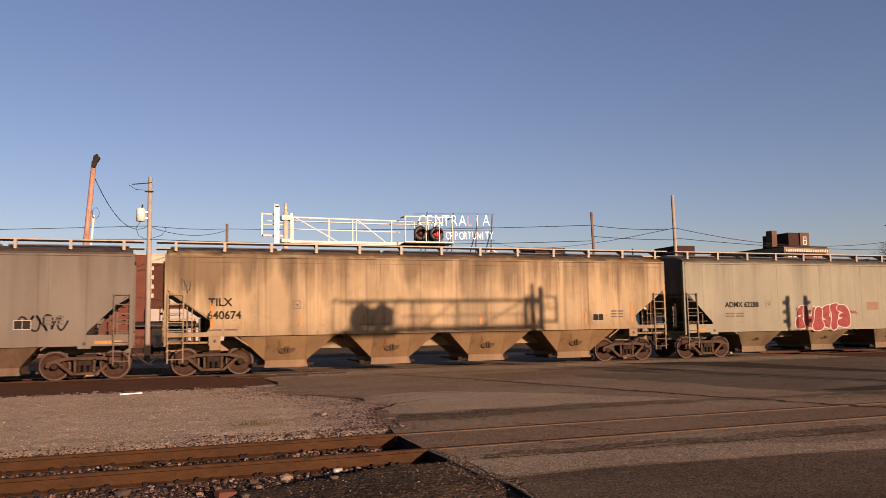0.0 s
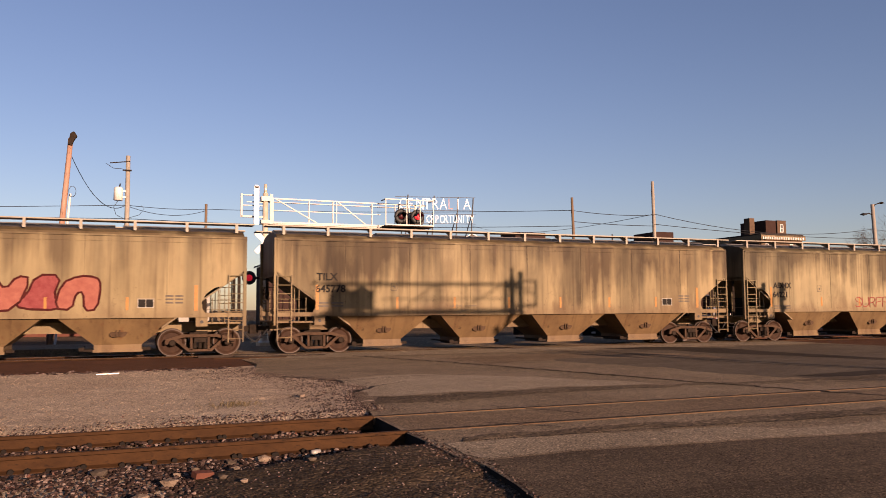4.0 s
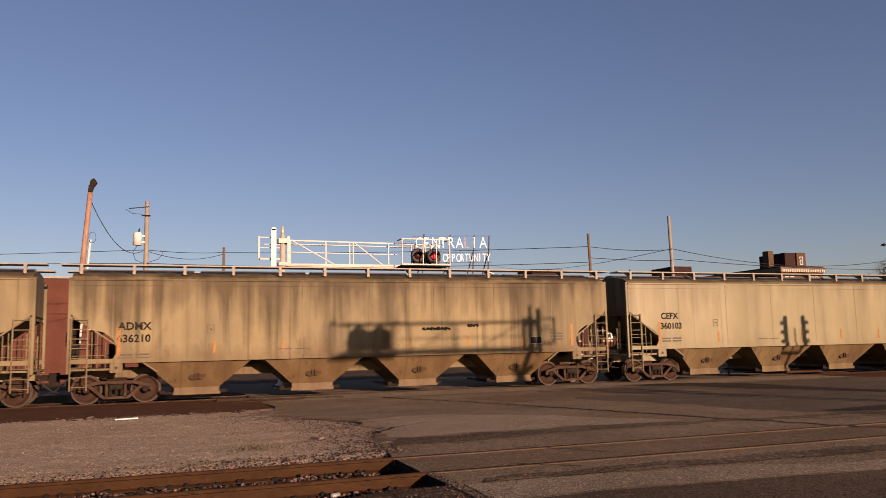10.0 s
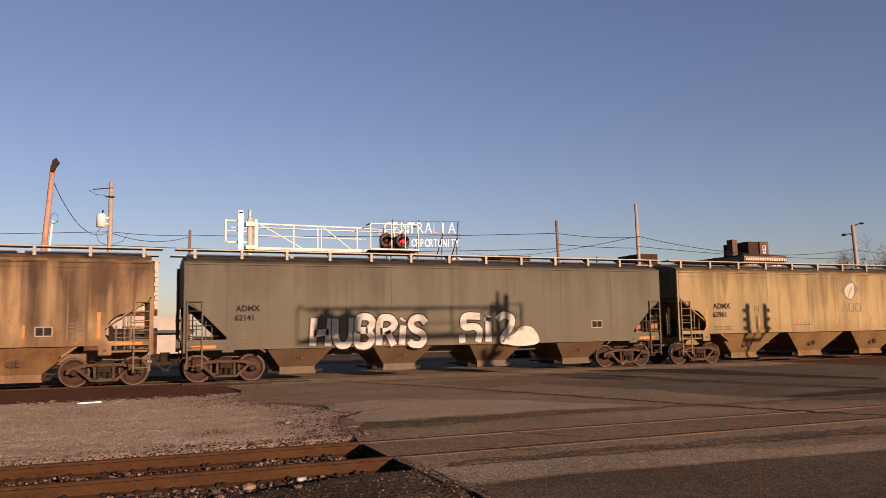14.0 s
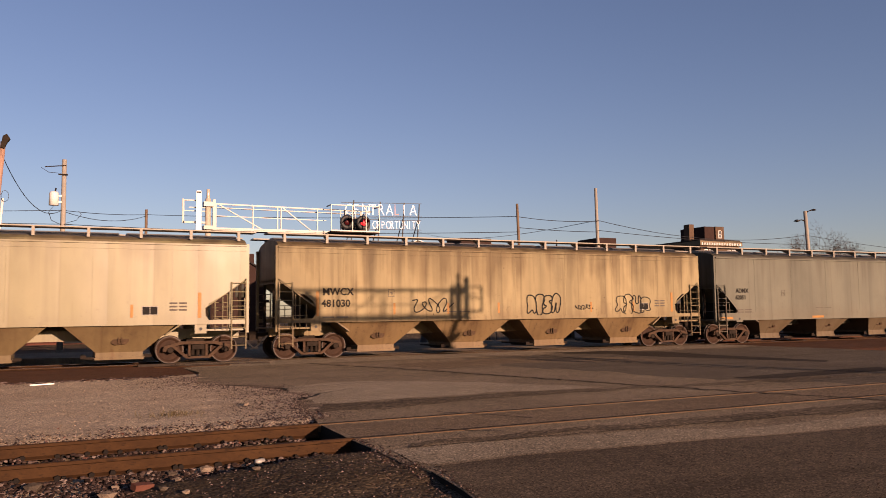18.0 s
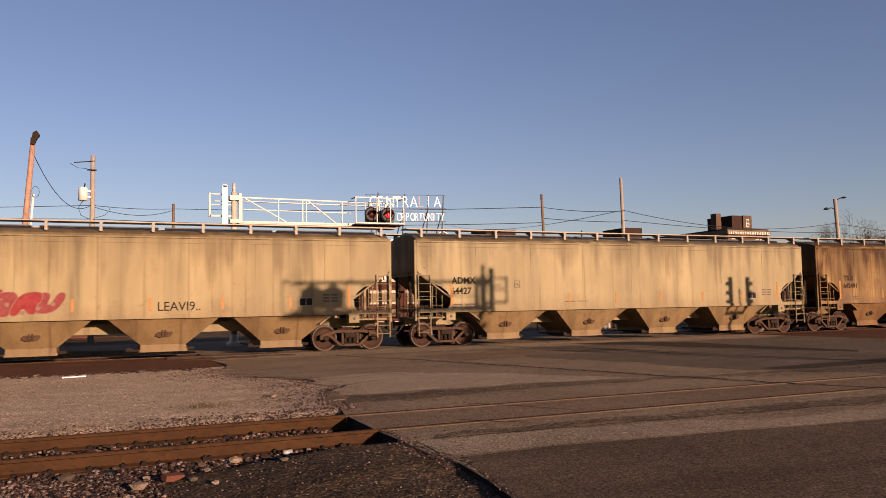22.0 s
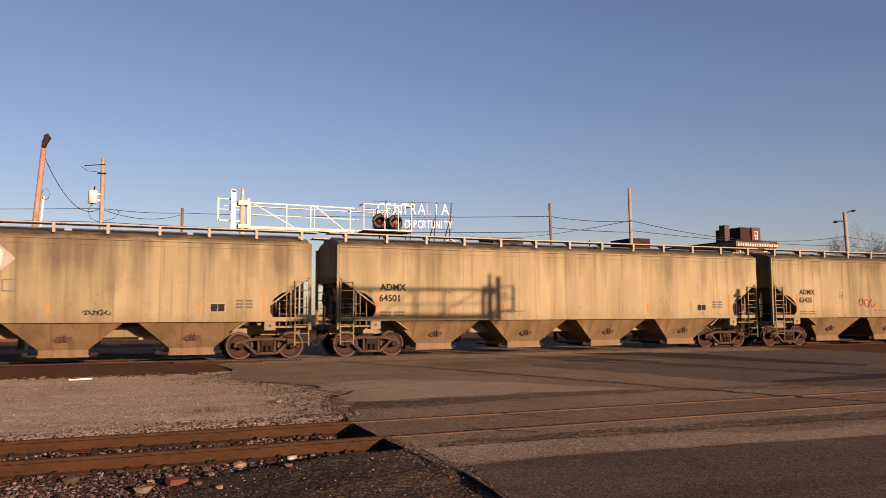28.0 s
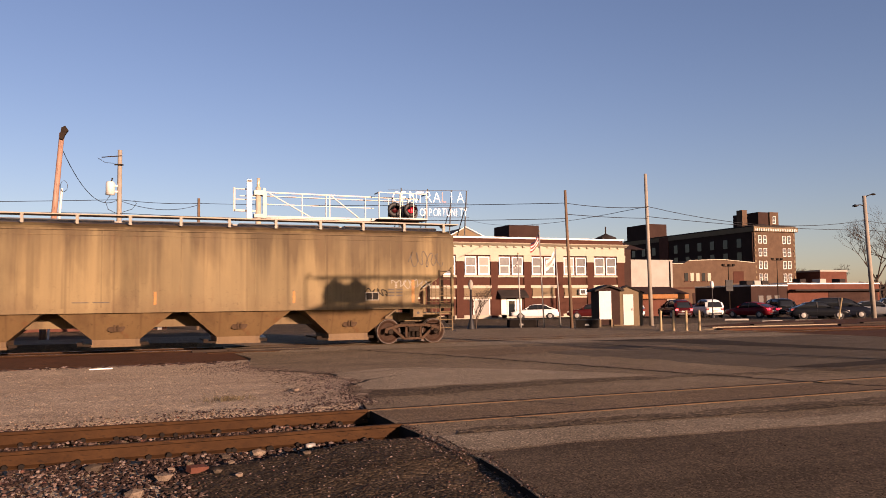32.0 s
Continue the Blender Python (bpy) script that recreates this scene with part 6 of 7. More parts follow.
# ---- buildings ----
PANE, _nt, _p = nodes_of("curtained_glass")
_nt.links.new(ramp(_nt, noise_at(_nt, 0.9, 2.0), [(0.35, (0.012, 0.014, 0.015)), (0.65, (0.04, 0.044, 0.046))]), _p.inputs["Base Color"])
_p.inputs["Roughness"].default_value, _p.inputs["Coat Weight"].default_value, _p.inputs["Coat Roughness"].default_value = 0.5, 0.3, 0.05


def sash_window(parent, x0, x1, z0, z1, y, bars=True, blind=False):
    w = part("window", Shape().box(x0, x1, y + 0.02, y + 0.04, z0, z1), OFFWHITE if blind else PANE, parent, "pale drawn blind" if blind else "dark window glass")
    t = 0.12
    part("window_frame", Shape().box(x0 - t, x0, y - 0.03, y + 0.05, z0 - t, z1 + t).box(x1, x1 + t, y - 0.03, y + 0.05, z0 - t, z1 + t).box(x0, x1, y - 0.028, y + 0.05, z1, z1 + t).box(x0, x1, y - 0.028, y + 0.05, z0 - t, z0), WHITE, w, "white painted frame")
    if bars:
        zm = (z0 + z1) / 2
        part("sash_bar", Shape().box(x0, x1, y - 0.02, y + 0.03, zm - 0.05, zm + 0.05), WHITE, w)
        part("sash_rim", Shape().box(x0, x0 + 0.05, y, y + 0.03, z0, zm - 0.05).box(x1 - 0.05, x1, y, y + 0.03, z0, zm - 0.05).box(x0 + 0.05, x1 - 0.05, y, y + 0.03, z0, z0 + 0.06), WHITE, w)
    return w


def office_building():
    """Two-storey brick front with a cream entablature and five bays of paired windows."""
    ob = empty("office_building", pose(0, 76.0, 0))
    part("wall", Shape().box(24.3, 52.9, 0.0, 16.0, -0.5, 8.15), BRICK_A, ob, "dark red brick wall")
    part("coping", Shape().box(24.2, 53.0, -0.12, 0.4, 8.15, 8.33), WHITE, ob)
    part("entablature", Shape().box(24.3, 53.0, -0.16, 0.0, 6.45, 7.35), CREAM, ob, "cream terracotta frieze")
    part("cornice", Shape().prism_x([(0.0, 7.35), (-0.2, 7.35), (-0.62, 7.6), (-0.65, 7.68), (0.0, 7.68)], 24.0, 53.25), CREAM, ob, "projecting cream cornice")
    part("moulding", Shape().box(24.3, 53.05, -0.22, 0.0, 6.38, 6.46), CREAM, ob)
    part("base_course", Shape().box(24.3, 53.0, -0.1, 0.0, -0.5, 0.1), CREAM, ob)
    for x in range(25, 53):
        part("dentil", Shape().box(x * 1.0, x + 0.35, -0.35, -0.19, 7.22, 7.36), CREAM, ob)
    for i in range(-5, 6):
        cx = 34.73 + (i - 0) * 3.93 if i < 0 else 34.73 + i * 3.93
        if cx > 52 or cx < 26:
            continue
        pil = part("pilaster", Shape().box(cx - 1.97 - 0.42, cx - 1.97 + 0.42, -0.12, 0.0, -0.2, 5.7), BRICK_A, ob)
        part("capital", Shape().box(cx - 1.97 - 0.48, cx - 1.97 + 0.48, -0.2, 0.0, 5.7, 6.38), CREAM, pil, "cream capital block")
        for a, b in ((-1.3, -0.22), (0.22, 1.3)):
            sash_window(ob, cx + a, cx + b, 4.4, 6.1, -0.07, True, (i * 7 + int(b)) % 5 == 1)
        part("sill", Shape().box(cx - 1.55, cx + 1.55, -0.16, 0.0, 4.05, 4.24), CREAM, ob)
        part("lintel", Shape().box(cx - 1.6, cx + 1.6, -0.14, 0.0, 2.9, 3.2), CREAM, ob)
        if i == 1:
            part("awning", Shape().prism_x([(0.0, 2.75), (-0.9, 2.05), (-0.9, 1.85), (0.0, 1.85)], cx - 1.65, cx + 1.65), ROOFING, ob, "dark shingled door canopy")
            for a in (-1.2, 0.6):
                part("sidelight", Shape().box(cx + a, cx + a + 0.62, -0.1, 0.0, -0.4, 1.85), WHITE, ob, "white door surround")
            door = part("door", Shape().box(cx - 0.5, cx + 0.55, -0.08, -0.02, -0.4, 1.7), WHITE, ob, "white glazed door")
            part("door_glass", Shape().box(cx - 0.33, cx + 0.38, -0.1, -0.085, -0.1, 1.55), GLASS, door)
        elif i == 0:
            part("boarded_window", Shape().box(cx - 1.5, cx + 1.5, -0.06, 0.0, 2.05, 2.88), TAN, ob, "tan boarded transom")
            part("transom_sill", Shape().box(cx - 1.6, cx + 1.6, -0.14, 0.0, 1.75, 2.0), CREAM, ob)
            sash_window(ob, cx - 0.4, cx + 1.3, -0.1, 1.65, -0.07, False, True)
        else:
            part("boarded_window", Shape().box(cx - 1.35, cx + 1.35, -0.06, 0.0, 2.0, 2.9), TAN if i != 4 else OFFWHITE, ob, "pale boarded window")
            part("lower_sill", Shape().box(cx - 1.45, cx + 1.45, -0.14, 0.0, 1.82, 2.0), CREAM, ob)
        if i == 3:
            ac = part("air_conditioner", Shape().box(cx + 0.3, cx + 1.25, -0.5, 0.0, 2.15, 2.75), WHITE, ob, "white window air conditioner")
            part("grille", Shape().box(cx + 0.42, cx + 1.0, -0.52, -0.5, 2.25, 2.66), BLACK, ac)
    part("last_pilaster", Shape().box(52.0, 52.95, -0.12, 0.0, -0.2, 5.7), BRICK_A, ob)
    part("last_capital", Shape().box(51.95, 53.05, -0.2, 0.0, 5.7, 6.38), CREAM, ob, "cream capital block")
    part("penthouse", Shape().box(42.6, 46.6, 8.0, 12.0, 8.1, 10.5), BRICK_DK, ob, "dark rooftop penthouse")
    part("roof_gable", Shape().prism([(35.1, 8.1), (39.1, 8.1), (39.1, 9.05), (36.95, 10.05), (35.0, 9.0)], 8.0, 14.0), TAN, ob, "pale gable behind the parapet")
    part("gable_verge", Shape().bar((34.9, 7.9, 9.0), (36.95, 7.9, 10.12), 0.2, 0.1).bar((36.95, 7.9, 10.12), (39.3, 7.9, 9.05), 0.2, 0.1), WHITE, ob)
    part("cupola", Shape().lathe([(0.0, 9.75), (1.3, 9.2), (1.3, 8.1)], "z", (56.0, 8.0, 0), 10).tube((56.0, 8.0, 9.6), (56.0, 8.0, 10.6), 0.08), ROOFING, ob, "small dark rooftop cupola")
    # The wing's shade is put into its dark brick colour.
    part("side_wing", Shape().box(52.92, 57.5, 5.0, 16.0, -0.5, 7.6).prism_x([(5.0, 7.6), (10.0, 8.9), (16.0, 7.6)], 52.95, 59.6), BRICK_DK, ob, "side wing with shade painted in")
    return tagged(ob, "two-storey dark red brick office with a cream cornice", "building")


office_building()


def town_sign():
    ob = empty("roof_sign", pose(0, 80.0, 0))
    pale, pink = SIGN_WHITE, SIGN_PINK
    text = "CENTRALIA"
    for i, c in enumerate(text):
        part("sign_letter", lettering(c, 1.75, pink if i == 6 else pale, 0.78 if c != "I" else 0.9, -0.02), None, ob, "white sign letter", pose(26.75 + i * 0.93 + (0.12 if c == "I" else 0), -0.1, 12.1 + i * 0.03))
    for i, c in enumerate("OPPORTUNITY"):
        part("sign_letter", lettering(c, 1.25, pale, 0.62 if c != "I" else 0.8, -0.012), None, ob, "white sign letter", pose(29.85 + i * 0.515 + (0.1 if c == "I" else 0), -0.1, 10.72 + i * 0.015))
    rails = Shape()
    for a, b in ((11.98, 12.25), (13.42, 13.7), (10.6, 10.78), (11.66, 11.82)):
        rails.bar((26.4, 0, a), (35.7, 0, b), 0.045)
    part("sign_rail", rails, BLACK, ob, "thin dark sign rails")
    for x in (27.5, 30.5, 33.3, 35.1):
        part("sign_strut", Shape().bar((x, 0.05, 8.2), (x + 0.35, 0.05, 13.7), 0.1).bar((x, 2.5, 8.2), (x + 0.2, 0.1, 11.9), 0.08), BLACK, ob)
    return tagged(ob, "white lettered steel sign on the office roof", "roof sign")


SIGN_WHITE = surface("sign_white", (0.80, 0.74, 0.72), (0.86, 0.80, 0.78), 3.0, 0.4)
SIGN_PINK = surface("sign_pink", (0.50, 0.22, 0.25), (0.56, 0.28, 0.30), 3.0, 0.5)
town_sign()


def hotel():
    ob = empty("hotel_building", pose(0, 0, 0))
    y = 155.0
    part("front_wall", Shape().box(146.9, 160.3, y, y + 55, -0.5, 18.2), BRICK_B, ob, "brown brick front wall")
    # Darker brick paints this side's shade into its colour.
    part("shaded_wall", Shape().box(146.6, 146.9, y + 0.3, y + 55, -0.5, 18.2), BRICK_DK, ob, "side wall with shade painted in")
    part("cornice", Shape().box(146.4, 160.8, y - 0.6, y + 55, 18.2, 19.4), TAN, ob, "tan top cornice")
    part("parapet", Shape().box(146.6, 160.5, y - 0.2, y + 55, 19.4, 19.75), ROOFING, ob)
    for i in range(24):
        part("dentil", Shape().box(146.8 + i * 0.57, 147.05 + i * 0.57, y - 0.75, y - 0.6, 18.3, 18.9), WHITE, ob)
    for k in range(13):
        z = 1.0 + k * 1.35
        for x in (146.9, 159.6):
            part("quoin", Shape().box(x + 0.05, x + 0.5, y - 0.12, y, z, z + 0.6), TAN, ob)
    for z in (15.3, 12.1, 8.9, 5.7, 2.5):
        for x in (148.3, 149.9, 156.2, 157.8):
            sash_window(ob, x, x + 0.85, z, z + 1.8, y - 0.05)
    for i in range(10):
        for z in (14.4, 10.9, 7.4):
            part("side_window", Shape().box(146.48, 146.6, y + 4 + i * 5.0, y + 5.6 + i * 5.0, z, z + 2.3), GLASS, ob, "dull side window")
    # Lift house is coloured as a shaded part and a sunlit part.
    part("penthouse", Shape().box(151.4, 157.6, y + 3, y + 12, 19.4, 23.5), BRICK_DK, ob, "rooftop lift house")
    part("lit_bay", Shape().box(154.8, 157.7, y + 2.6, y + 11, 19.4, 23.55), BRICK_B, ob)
    sash_window(ob, 155.8, 156.6, 20.6, 22.4, y + 2.55)
    part("chimney", Shape().box(147.1, 148.7, y + 4, y + 6, 19.4, 24.0), BRICK_B, ob, "brown brick chimney")
    part("stair_tower", Shape().box(146.5, 153.0, y + 42, y + 53, 19.4, 24.0), BRICK_DK, ob)
    part("pier", Shape().box(146.3, 146.62, y + 33, y + 37, 0.0, 19.3), BRICK_C, ob, "red brick pier")
    return tagged(ob, "tall brown brick hotel with white quoins", "building")


hotel()


def warehouse():
    ob = empty("warehouse", pose(0, 118.0, 0))
    part("wall", Shape().prism([(92.7, -0.5), (112.0, -0.5), (112.0, 8.1), (111.7, 8.2), (103.7, 8.75), (96.2, 8.45), (95.0, 7.9), (92.7, 7.9)], 0.0, 16.0), BRICK_B, ob, "brown brick wall with a low gable parapet")
    part("coping", Shape().bar((92.6, -0.05, 7.95), (95.0, -0.05, 7.95), 0.3, 0.14).bar((96.2, -0.05, 8.5), (103.7, -0.05, 8.8), 0.3, 0.14).bar((103.7, -0.05, 8.8), (111.7, -0.05, 8.25), 0.3, 0.14), CREAM, ob)
    for i in range(5):
        x = 95.3 + i * 1.3
        # Lit blinds get their brightness from cream paint.
        lit = i in (1, 2, 4)
        part("window", Shape().box(x, x + 0.75, -0.08, 0.0, 4.75, 6.25), CREAM if lit else GLASS, ob, "lit blind painted bright cream" if lit else "dark window")
        part("window_sill", Shape().box(x - 0.1, x + 0.85, -0.14, 0.0, 4.6, 4.75), BRICK_A, ob)
    part("brick_band", Shape().box(92.7, 112.0, -0.05, 0.0, 3.4, 3.62), BRICK_A, ob)
    part("side_bay", Shape().box(106.5, 109.0, -0.06, 0.0, 4.4, 6.6), BRICK_A, ob, "bricked-up opening")
    # Flat dark plate paints the shade inside the loading bays.
    part("loading_bay", Shape().box(97.0, 104.0, -0.12, 0.0, -0.4, 2.6), BRICK_DK, ob, "loading bays with shade painted in")
    return tagged(ob, "brown brick warehouse with dark windows and bright blinds", "building")


warehouse()
white_wall = empty("white_warehouse", pose(0, 105.0, 0))
part("wall", Shape().box(70.0, 82.5, 0, 10, -0.5, 7.6), OFFWHITE, white_wall, "bright white rendered wall")
part("coping", Shape().box(69.9, 82.6, -0.1, 10, 7.6, 7.8), OFFWHITE, white_wall)
part("downpipe", Shape().tube((81.9, -0.1, 0), (81.9, -0.1, 7.6), 0.1), UNDER, white_wall)
tagged(white_wall, "bright white rendered warehouse end wall", "building")

shop = empty("corner_shop", pose(0, 72.0, 0))
part("wall", Shape().box(52.5, 58.2, 0.2, 8, -0.5, 1.9), BRICK_C, shop)
part("fascia", Shape().box(52.3, 58.4, -0.3, 0.2, 1.6, 2.1), SPRAY_ORANGE, shop, "orange-red fascia board")
part("roof", Shape().prism_x([(-0.4, 2.1), (8.2, 2.1), (4.0, 2.95), (3.0, 2.95)], 52.2, 58.5), BRICK_DK, shop, "dark hipped roof")
part("window", Shape().box(55.8, 57.0, 0.1, 0.18, 0.6, 1.6), OFFWHITE, shop)
tagged(shop, "small low shop with an orange fascia", "building")


def low_block(name, x0, x1, y, z1, wall, label, awn=False):
    ob = empty(name, pose(0, y, 0))
    part("wall", Shape().box(x0, x1, 0, 12, -0.5, z1 - 0.2), wall, ob)
    part("coping", Shape().box(x0 - 0.1, x1 + 0.1, -0.1, 12, z1 - 0.2, z1), WHITE, ob, "white coping")
    if awn:
        part("awning", Shape().box(x0 + 0.2, x1 + 2.5, -1.3, 0.0, 2.5, 2.75), ROOFING, ob, "long dark awning")
        # Dark plate on the red wall paints the shade under the awning.
        part("shop_front", Shape().box(x0 + 8, x1 - 0.5, -0.06, 0.0, -0.3, 2.4), BRICK_DK, ob, "shop front with awning shade painted in")
    else:
        for i in range(3):
            x = x0 + 1.3 + i * 1.5
            part("window", Shape().box(x, x + 0.9, -0.06, 0.0, 0.6, 1.9), LOGO_GREY, ob, "small grey window")
    for i in range(3):
        x = x0 + (x1 - x0) * (0.3 + 0.22 * i)
        part("roof_unit", Shape().box(x, x + 1.2, 3, 4.5, z1, z1 + 0.7), OFFWHITE if i % 2 else ROOFING, ob, "rooftop air unit")
    return tagged(ob, label, "building")


low_block("brick_shop", 84.4, 91.2, 90.0, 3.45, BRICK_DK, "low dark brick shop with small windows")
low_block("red_shop", 91.3, 110.0, 90.0, 3.72, BRICK_C, "low red shop with white coping and long awning", True)
part_red = empty("red_store", pose(0, 0, 0))
part("wall", Shape().box(163.0, 172.0, 150, 165, -0.5, 8.0), BRICK_C, part_red)
part("coping", Shape().box(162.8, 172.2, 149.8, 165, 8.0, 8.4), OFFWHITE, part_red)
tagged(part_red, "plain red building beside the hotel", "building")


def corner_store():
    """Brick side wall with one boarded window, and a narrow cream-quoined front."""
    ob = empty("corner_store", pose(0, 63.0, 0))
    part("side_wall", Shape().box(-40.0, 0.0, 0.0, 18.0, -0.5, 7.1), BRICK_C, ob, "red brick side wall")
    part("coping", Shape().box(-40.1, 3.5, -0.12, 18.0, 7.1, 7.25), OFFWHITE, ob)
    part("merlon", Shape().box(-2.9, -1.9, -0.1, 0.3, 7.25, 7.45), BRICK_C, ob)
    for x0, x1 in ((-3.67, -1.9), (-12.5, -10.7), (-21.0, -19.2)):
        b = part("boarded_window", Shape().box(x0, x1, -0.06, 0.0, 3.5, 5.15), WHITE, ob, "white boarded-up window")
        part("window_ear", Shape().box(x0, x0 + 0.4, -0.06, 0.0, 5.15, 5.45), CREAM, b)
        part("window_ear", Shape().box(x1 - 0.4, x1, -0.06, 0.0, 5.15, 5.45), CREAM, b)
        part("window_sill", Shape().box(x0 - 0.1, x1 + 0.1, -0.1, 0.0, 3.38, 3.5), CREAM, b)
    part("front_wall", Shape().box(0.0, 3.4, 0.05, 18.0, -0.5, 7.1), BRICK_A, ob, "narrow brick front")
    for k in range(10):
        z = 3.6 + k * 0.34
        for x, s in ((0.0, 1), (3.4, -1)):
            w = 0.38 if k % 2 else 0.22
            part("quoin", Shape().box(min(x, x + w * s), max(x, x + w * s), -0.06, 0.05, z, z + 0.3), CREAM, ob)
    part("frieze", Shape().box(0.0, 3.4, -0.08, 0.05, 6.5, 7.1), CREAM, ob, "cream frieze")
    part("arch", Shape().prism([(1.3, 3.4), (1.5, 3.4), (1.5, 5.4), (1.7, 5.85), (2.1, 5.85), (2.3, 5.4), (2.3, 3.4), (2.5, 3.4), (2.5, 5.6), (2.2, 6.1), (1.6, 6.1), (1.3, 5.6)], -0.1, 0.05), CREAM, ob, "cream arched surround")
    part("arch_window", Shape().box(1.5, 2.3, -0.02, 0.06, 3.4, 5.4), OFFWHITE, ob, "pale blind in the arched window")
    part("sign_band", Shape().box(-0.2, 3.5, -0.3, 0.05, 2.2, 3.1), OFFWHITE, ob, "plain cream sign band")
    part("shop_window", Shape().box(0.3, 3.1, -0.04, 0.04, -0.2, 2.0), GLASS, ob)
    part("awning", Shape().prism_x([(0.0, 2.2), (-1.0, 1.9), (-1.0, 1.82), (0.0, 1.82)], -0.8, 3.4), BLACK, ob, "dark awning")
    part("post", Shape().box(2.75, 3.05, -0.15, 0.0, -0.3, 1.8), OFFWHITE, ob)
    return tagged(ob, "red brick corner store with a boarded window", "building")


corner_store()
house = empty("gabled_house", pose(18.8, 95.0, 0))
part("wall", Shape().prism([(-3.2, -0.5), (3.2, -0.5), (3.2, 6.6), (0.6, 8.2), (-3.2, 6.9)], 0.0, 9.0), BRICK_DK, house, "dark brick gable wall")
part("roof", Shape().prism([(-3.5, 6.85), (0.6, 8.25), (3.5, 6.45), (3.5, 6.65), (0.6, 8.5), (-3.5, 7.05)], -0.3, 9.3), ROOFING, house)
for x in (-0.6, 1.7):
    part("chimney", Shape().box(x, x + 0.5, 2.0, 2.6, 7.0, 9.1), BRICK_DK, house)
part("window", Shape().box(-0.4, 0.6, -0.05, 0.0, 3.8, 5.3), GLASS, house)
tagged(house, "dark brick gabled house with two chimneys", "building")
far_row = empty("white_storefront", pose(0, 95.0, 0))
part("wall", Shape().box(4.2, 9.0, 0, 8, -0.5, 3.7), OFFWHITE, far_row)
part("canopy", Shape().box(4.2, 9.0, -1.2, 0, 2.0, 2.3), BLACK, far_row)
tagged(far_row, "low white storefront down the side street", "building")

# ---- sheds, posts, poles, wires ----
shed = empty("garden_shed", pose(28.05, 39.9, 0, 0, 0, -28))
part("wall_shell", Shape().prism([(-0.85, 0.0), (0.85, 0.0), (0.85, 1.95), (0.0, 2.3), (-0.85, 1.95)], 0.0, 2.2), TAN, shed, "tan siding walls")
part("roof", Shape().prism([(-0.95, 1.9), (0.0, 2.31), (0.95, 1.9), (0.95, 1.97), (0.0, 2.40), (-0.95, 1.97)], -0.1, 2.3), ROOFING, shed)
sd = part("door", Shape().box(-0.28, 0.3, -0.03, 0.0, 0.04, 1.85), WHITE, shed, "white door")
part("handle", Shape().box(0.2, 0.24, -0.06, -0.03, 0.9, 1.02), BLACK, sd)
tagged(shed, "tan garden shed with a white door beside a pole", "shed")
hut = empty("dark_shed", pose(26.35, 39.3, 0, 0, 0, -20))
part("wall_shell", Shape().prism([(-0.62, 0.1), (0.62, 0.1), (0.62, 2.1), (0.0, 2.25), (-0.62, 2.1)], 0.05, 2.0), BRICK_DK, hut, "dark brown walls")
part("roof", Shape().prism([(-0.85, 2.02), (0.0, 2.32), (0.85, 2.02), (0.85, 2.12), (0.0, 2.42), (-0.85, 2.12)], -0.15, 2.2), ROOFING, hut)
part("door", Shape().box(-0.6, 0.1, -0.02, 0.05, 0.42, 2.05), WHITE, hut, "white panel door")
for x in (-0.62, 0.05):
    part("leg", Shape().box(x, x + 0.1, -0.06, 0.05, 0.0, 0.42), TAN, hut)
tagged(hut, "dark brown shed with a white door on legs", "shed")
for x, y in ((24.51, 31.6), (24.97, 31.23), (25.43, 30.85), (25.89, 30.47)):
    b = empty("bollard", pose(x, y + 0.6, 0))
    part("post", Shape().lathe([(0.0, 1.0), (0.04, 0.99), (0.062, 0.95), (0.062, 0.0)], n=12), YELLOW, b, "faded yellow post", smooth=True)
    part("foot", Shape().lathe([(0.0, 0.03), (0.11, 0.03), (0.12, 0.0)], n=12), CONCRETE, b)
    tagged(b, "faded yellow steel bollard beside the crossing", "bollard", "bollards in a row")


def utility_pole(x, y, z0, h, r, lean=(0, 0), wood=None, label="weathered wooden utility pole behind the tracks"):
    ob = empty("utility_pole", pose(x, y, z0))
    part("shaft", Shape().tube((0, 0, 0), (lean[0], lean[1], h), r, r * 0.72, 10), wood or WOOD_POLE, ob, smooth=True)
    return tagged(ob, label, "utility pole", "utility poles")


lp = utility_pole(-3.25, 41.5, -0.28, 9.9, 0.155, (0.72, -0.6), WOOD_RED, "leaning reddish wooden lamp pole with a white conduit")
part("lamp_head", Shape().prism([(0.62, 9.6), (0.78, 9.55), (0.86, 9.8), (1.0, 10.02), (0.86, 10.22), (0.7, 10.12)], -0.8, -0.52), UNDER, lp, "dark floodlight")
part("conduit", Shape().tube((0.27, -0.2, 0.2), (0.76, -0.5, 7.3), 0.055), WHITE, lp, "white conduit")
part("cable_coil", Shape().path([(0.85 + 0.16 * math.cos(a * 0.7), -0.6, 7.4 + 0.26 * math.sin(a * 0.7)) for a in range(10)], 0.012, 5), BLACK, lp)
tp = utility_pole(0.0, 50.6, -0.28, 11.0, 0.17, (0, 0), CONCRETE_POLE, "pale wooden pole with a grey transformer can")
tr = part("transformer", Shape().lathe([(0.0, 9.1), (0.2, 9.08), (0.25, 8.98), (0.26, 8.3), (0.0, 8.3)], "z", (-0.5, -0.1, 0), 16), WHITE, tp, "pale grey transformer can", smooth=True)
part("bushing", Shape().tube((-0.45, -0.1, 9.05), (-0.4, -0.1, 9.3), 0.04), UNDER, tr)
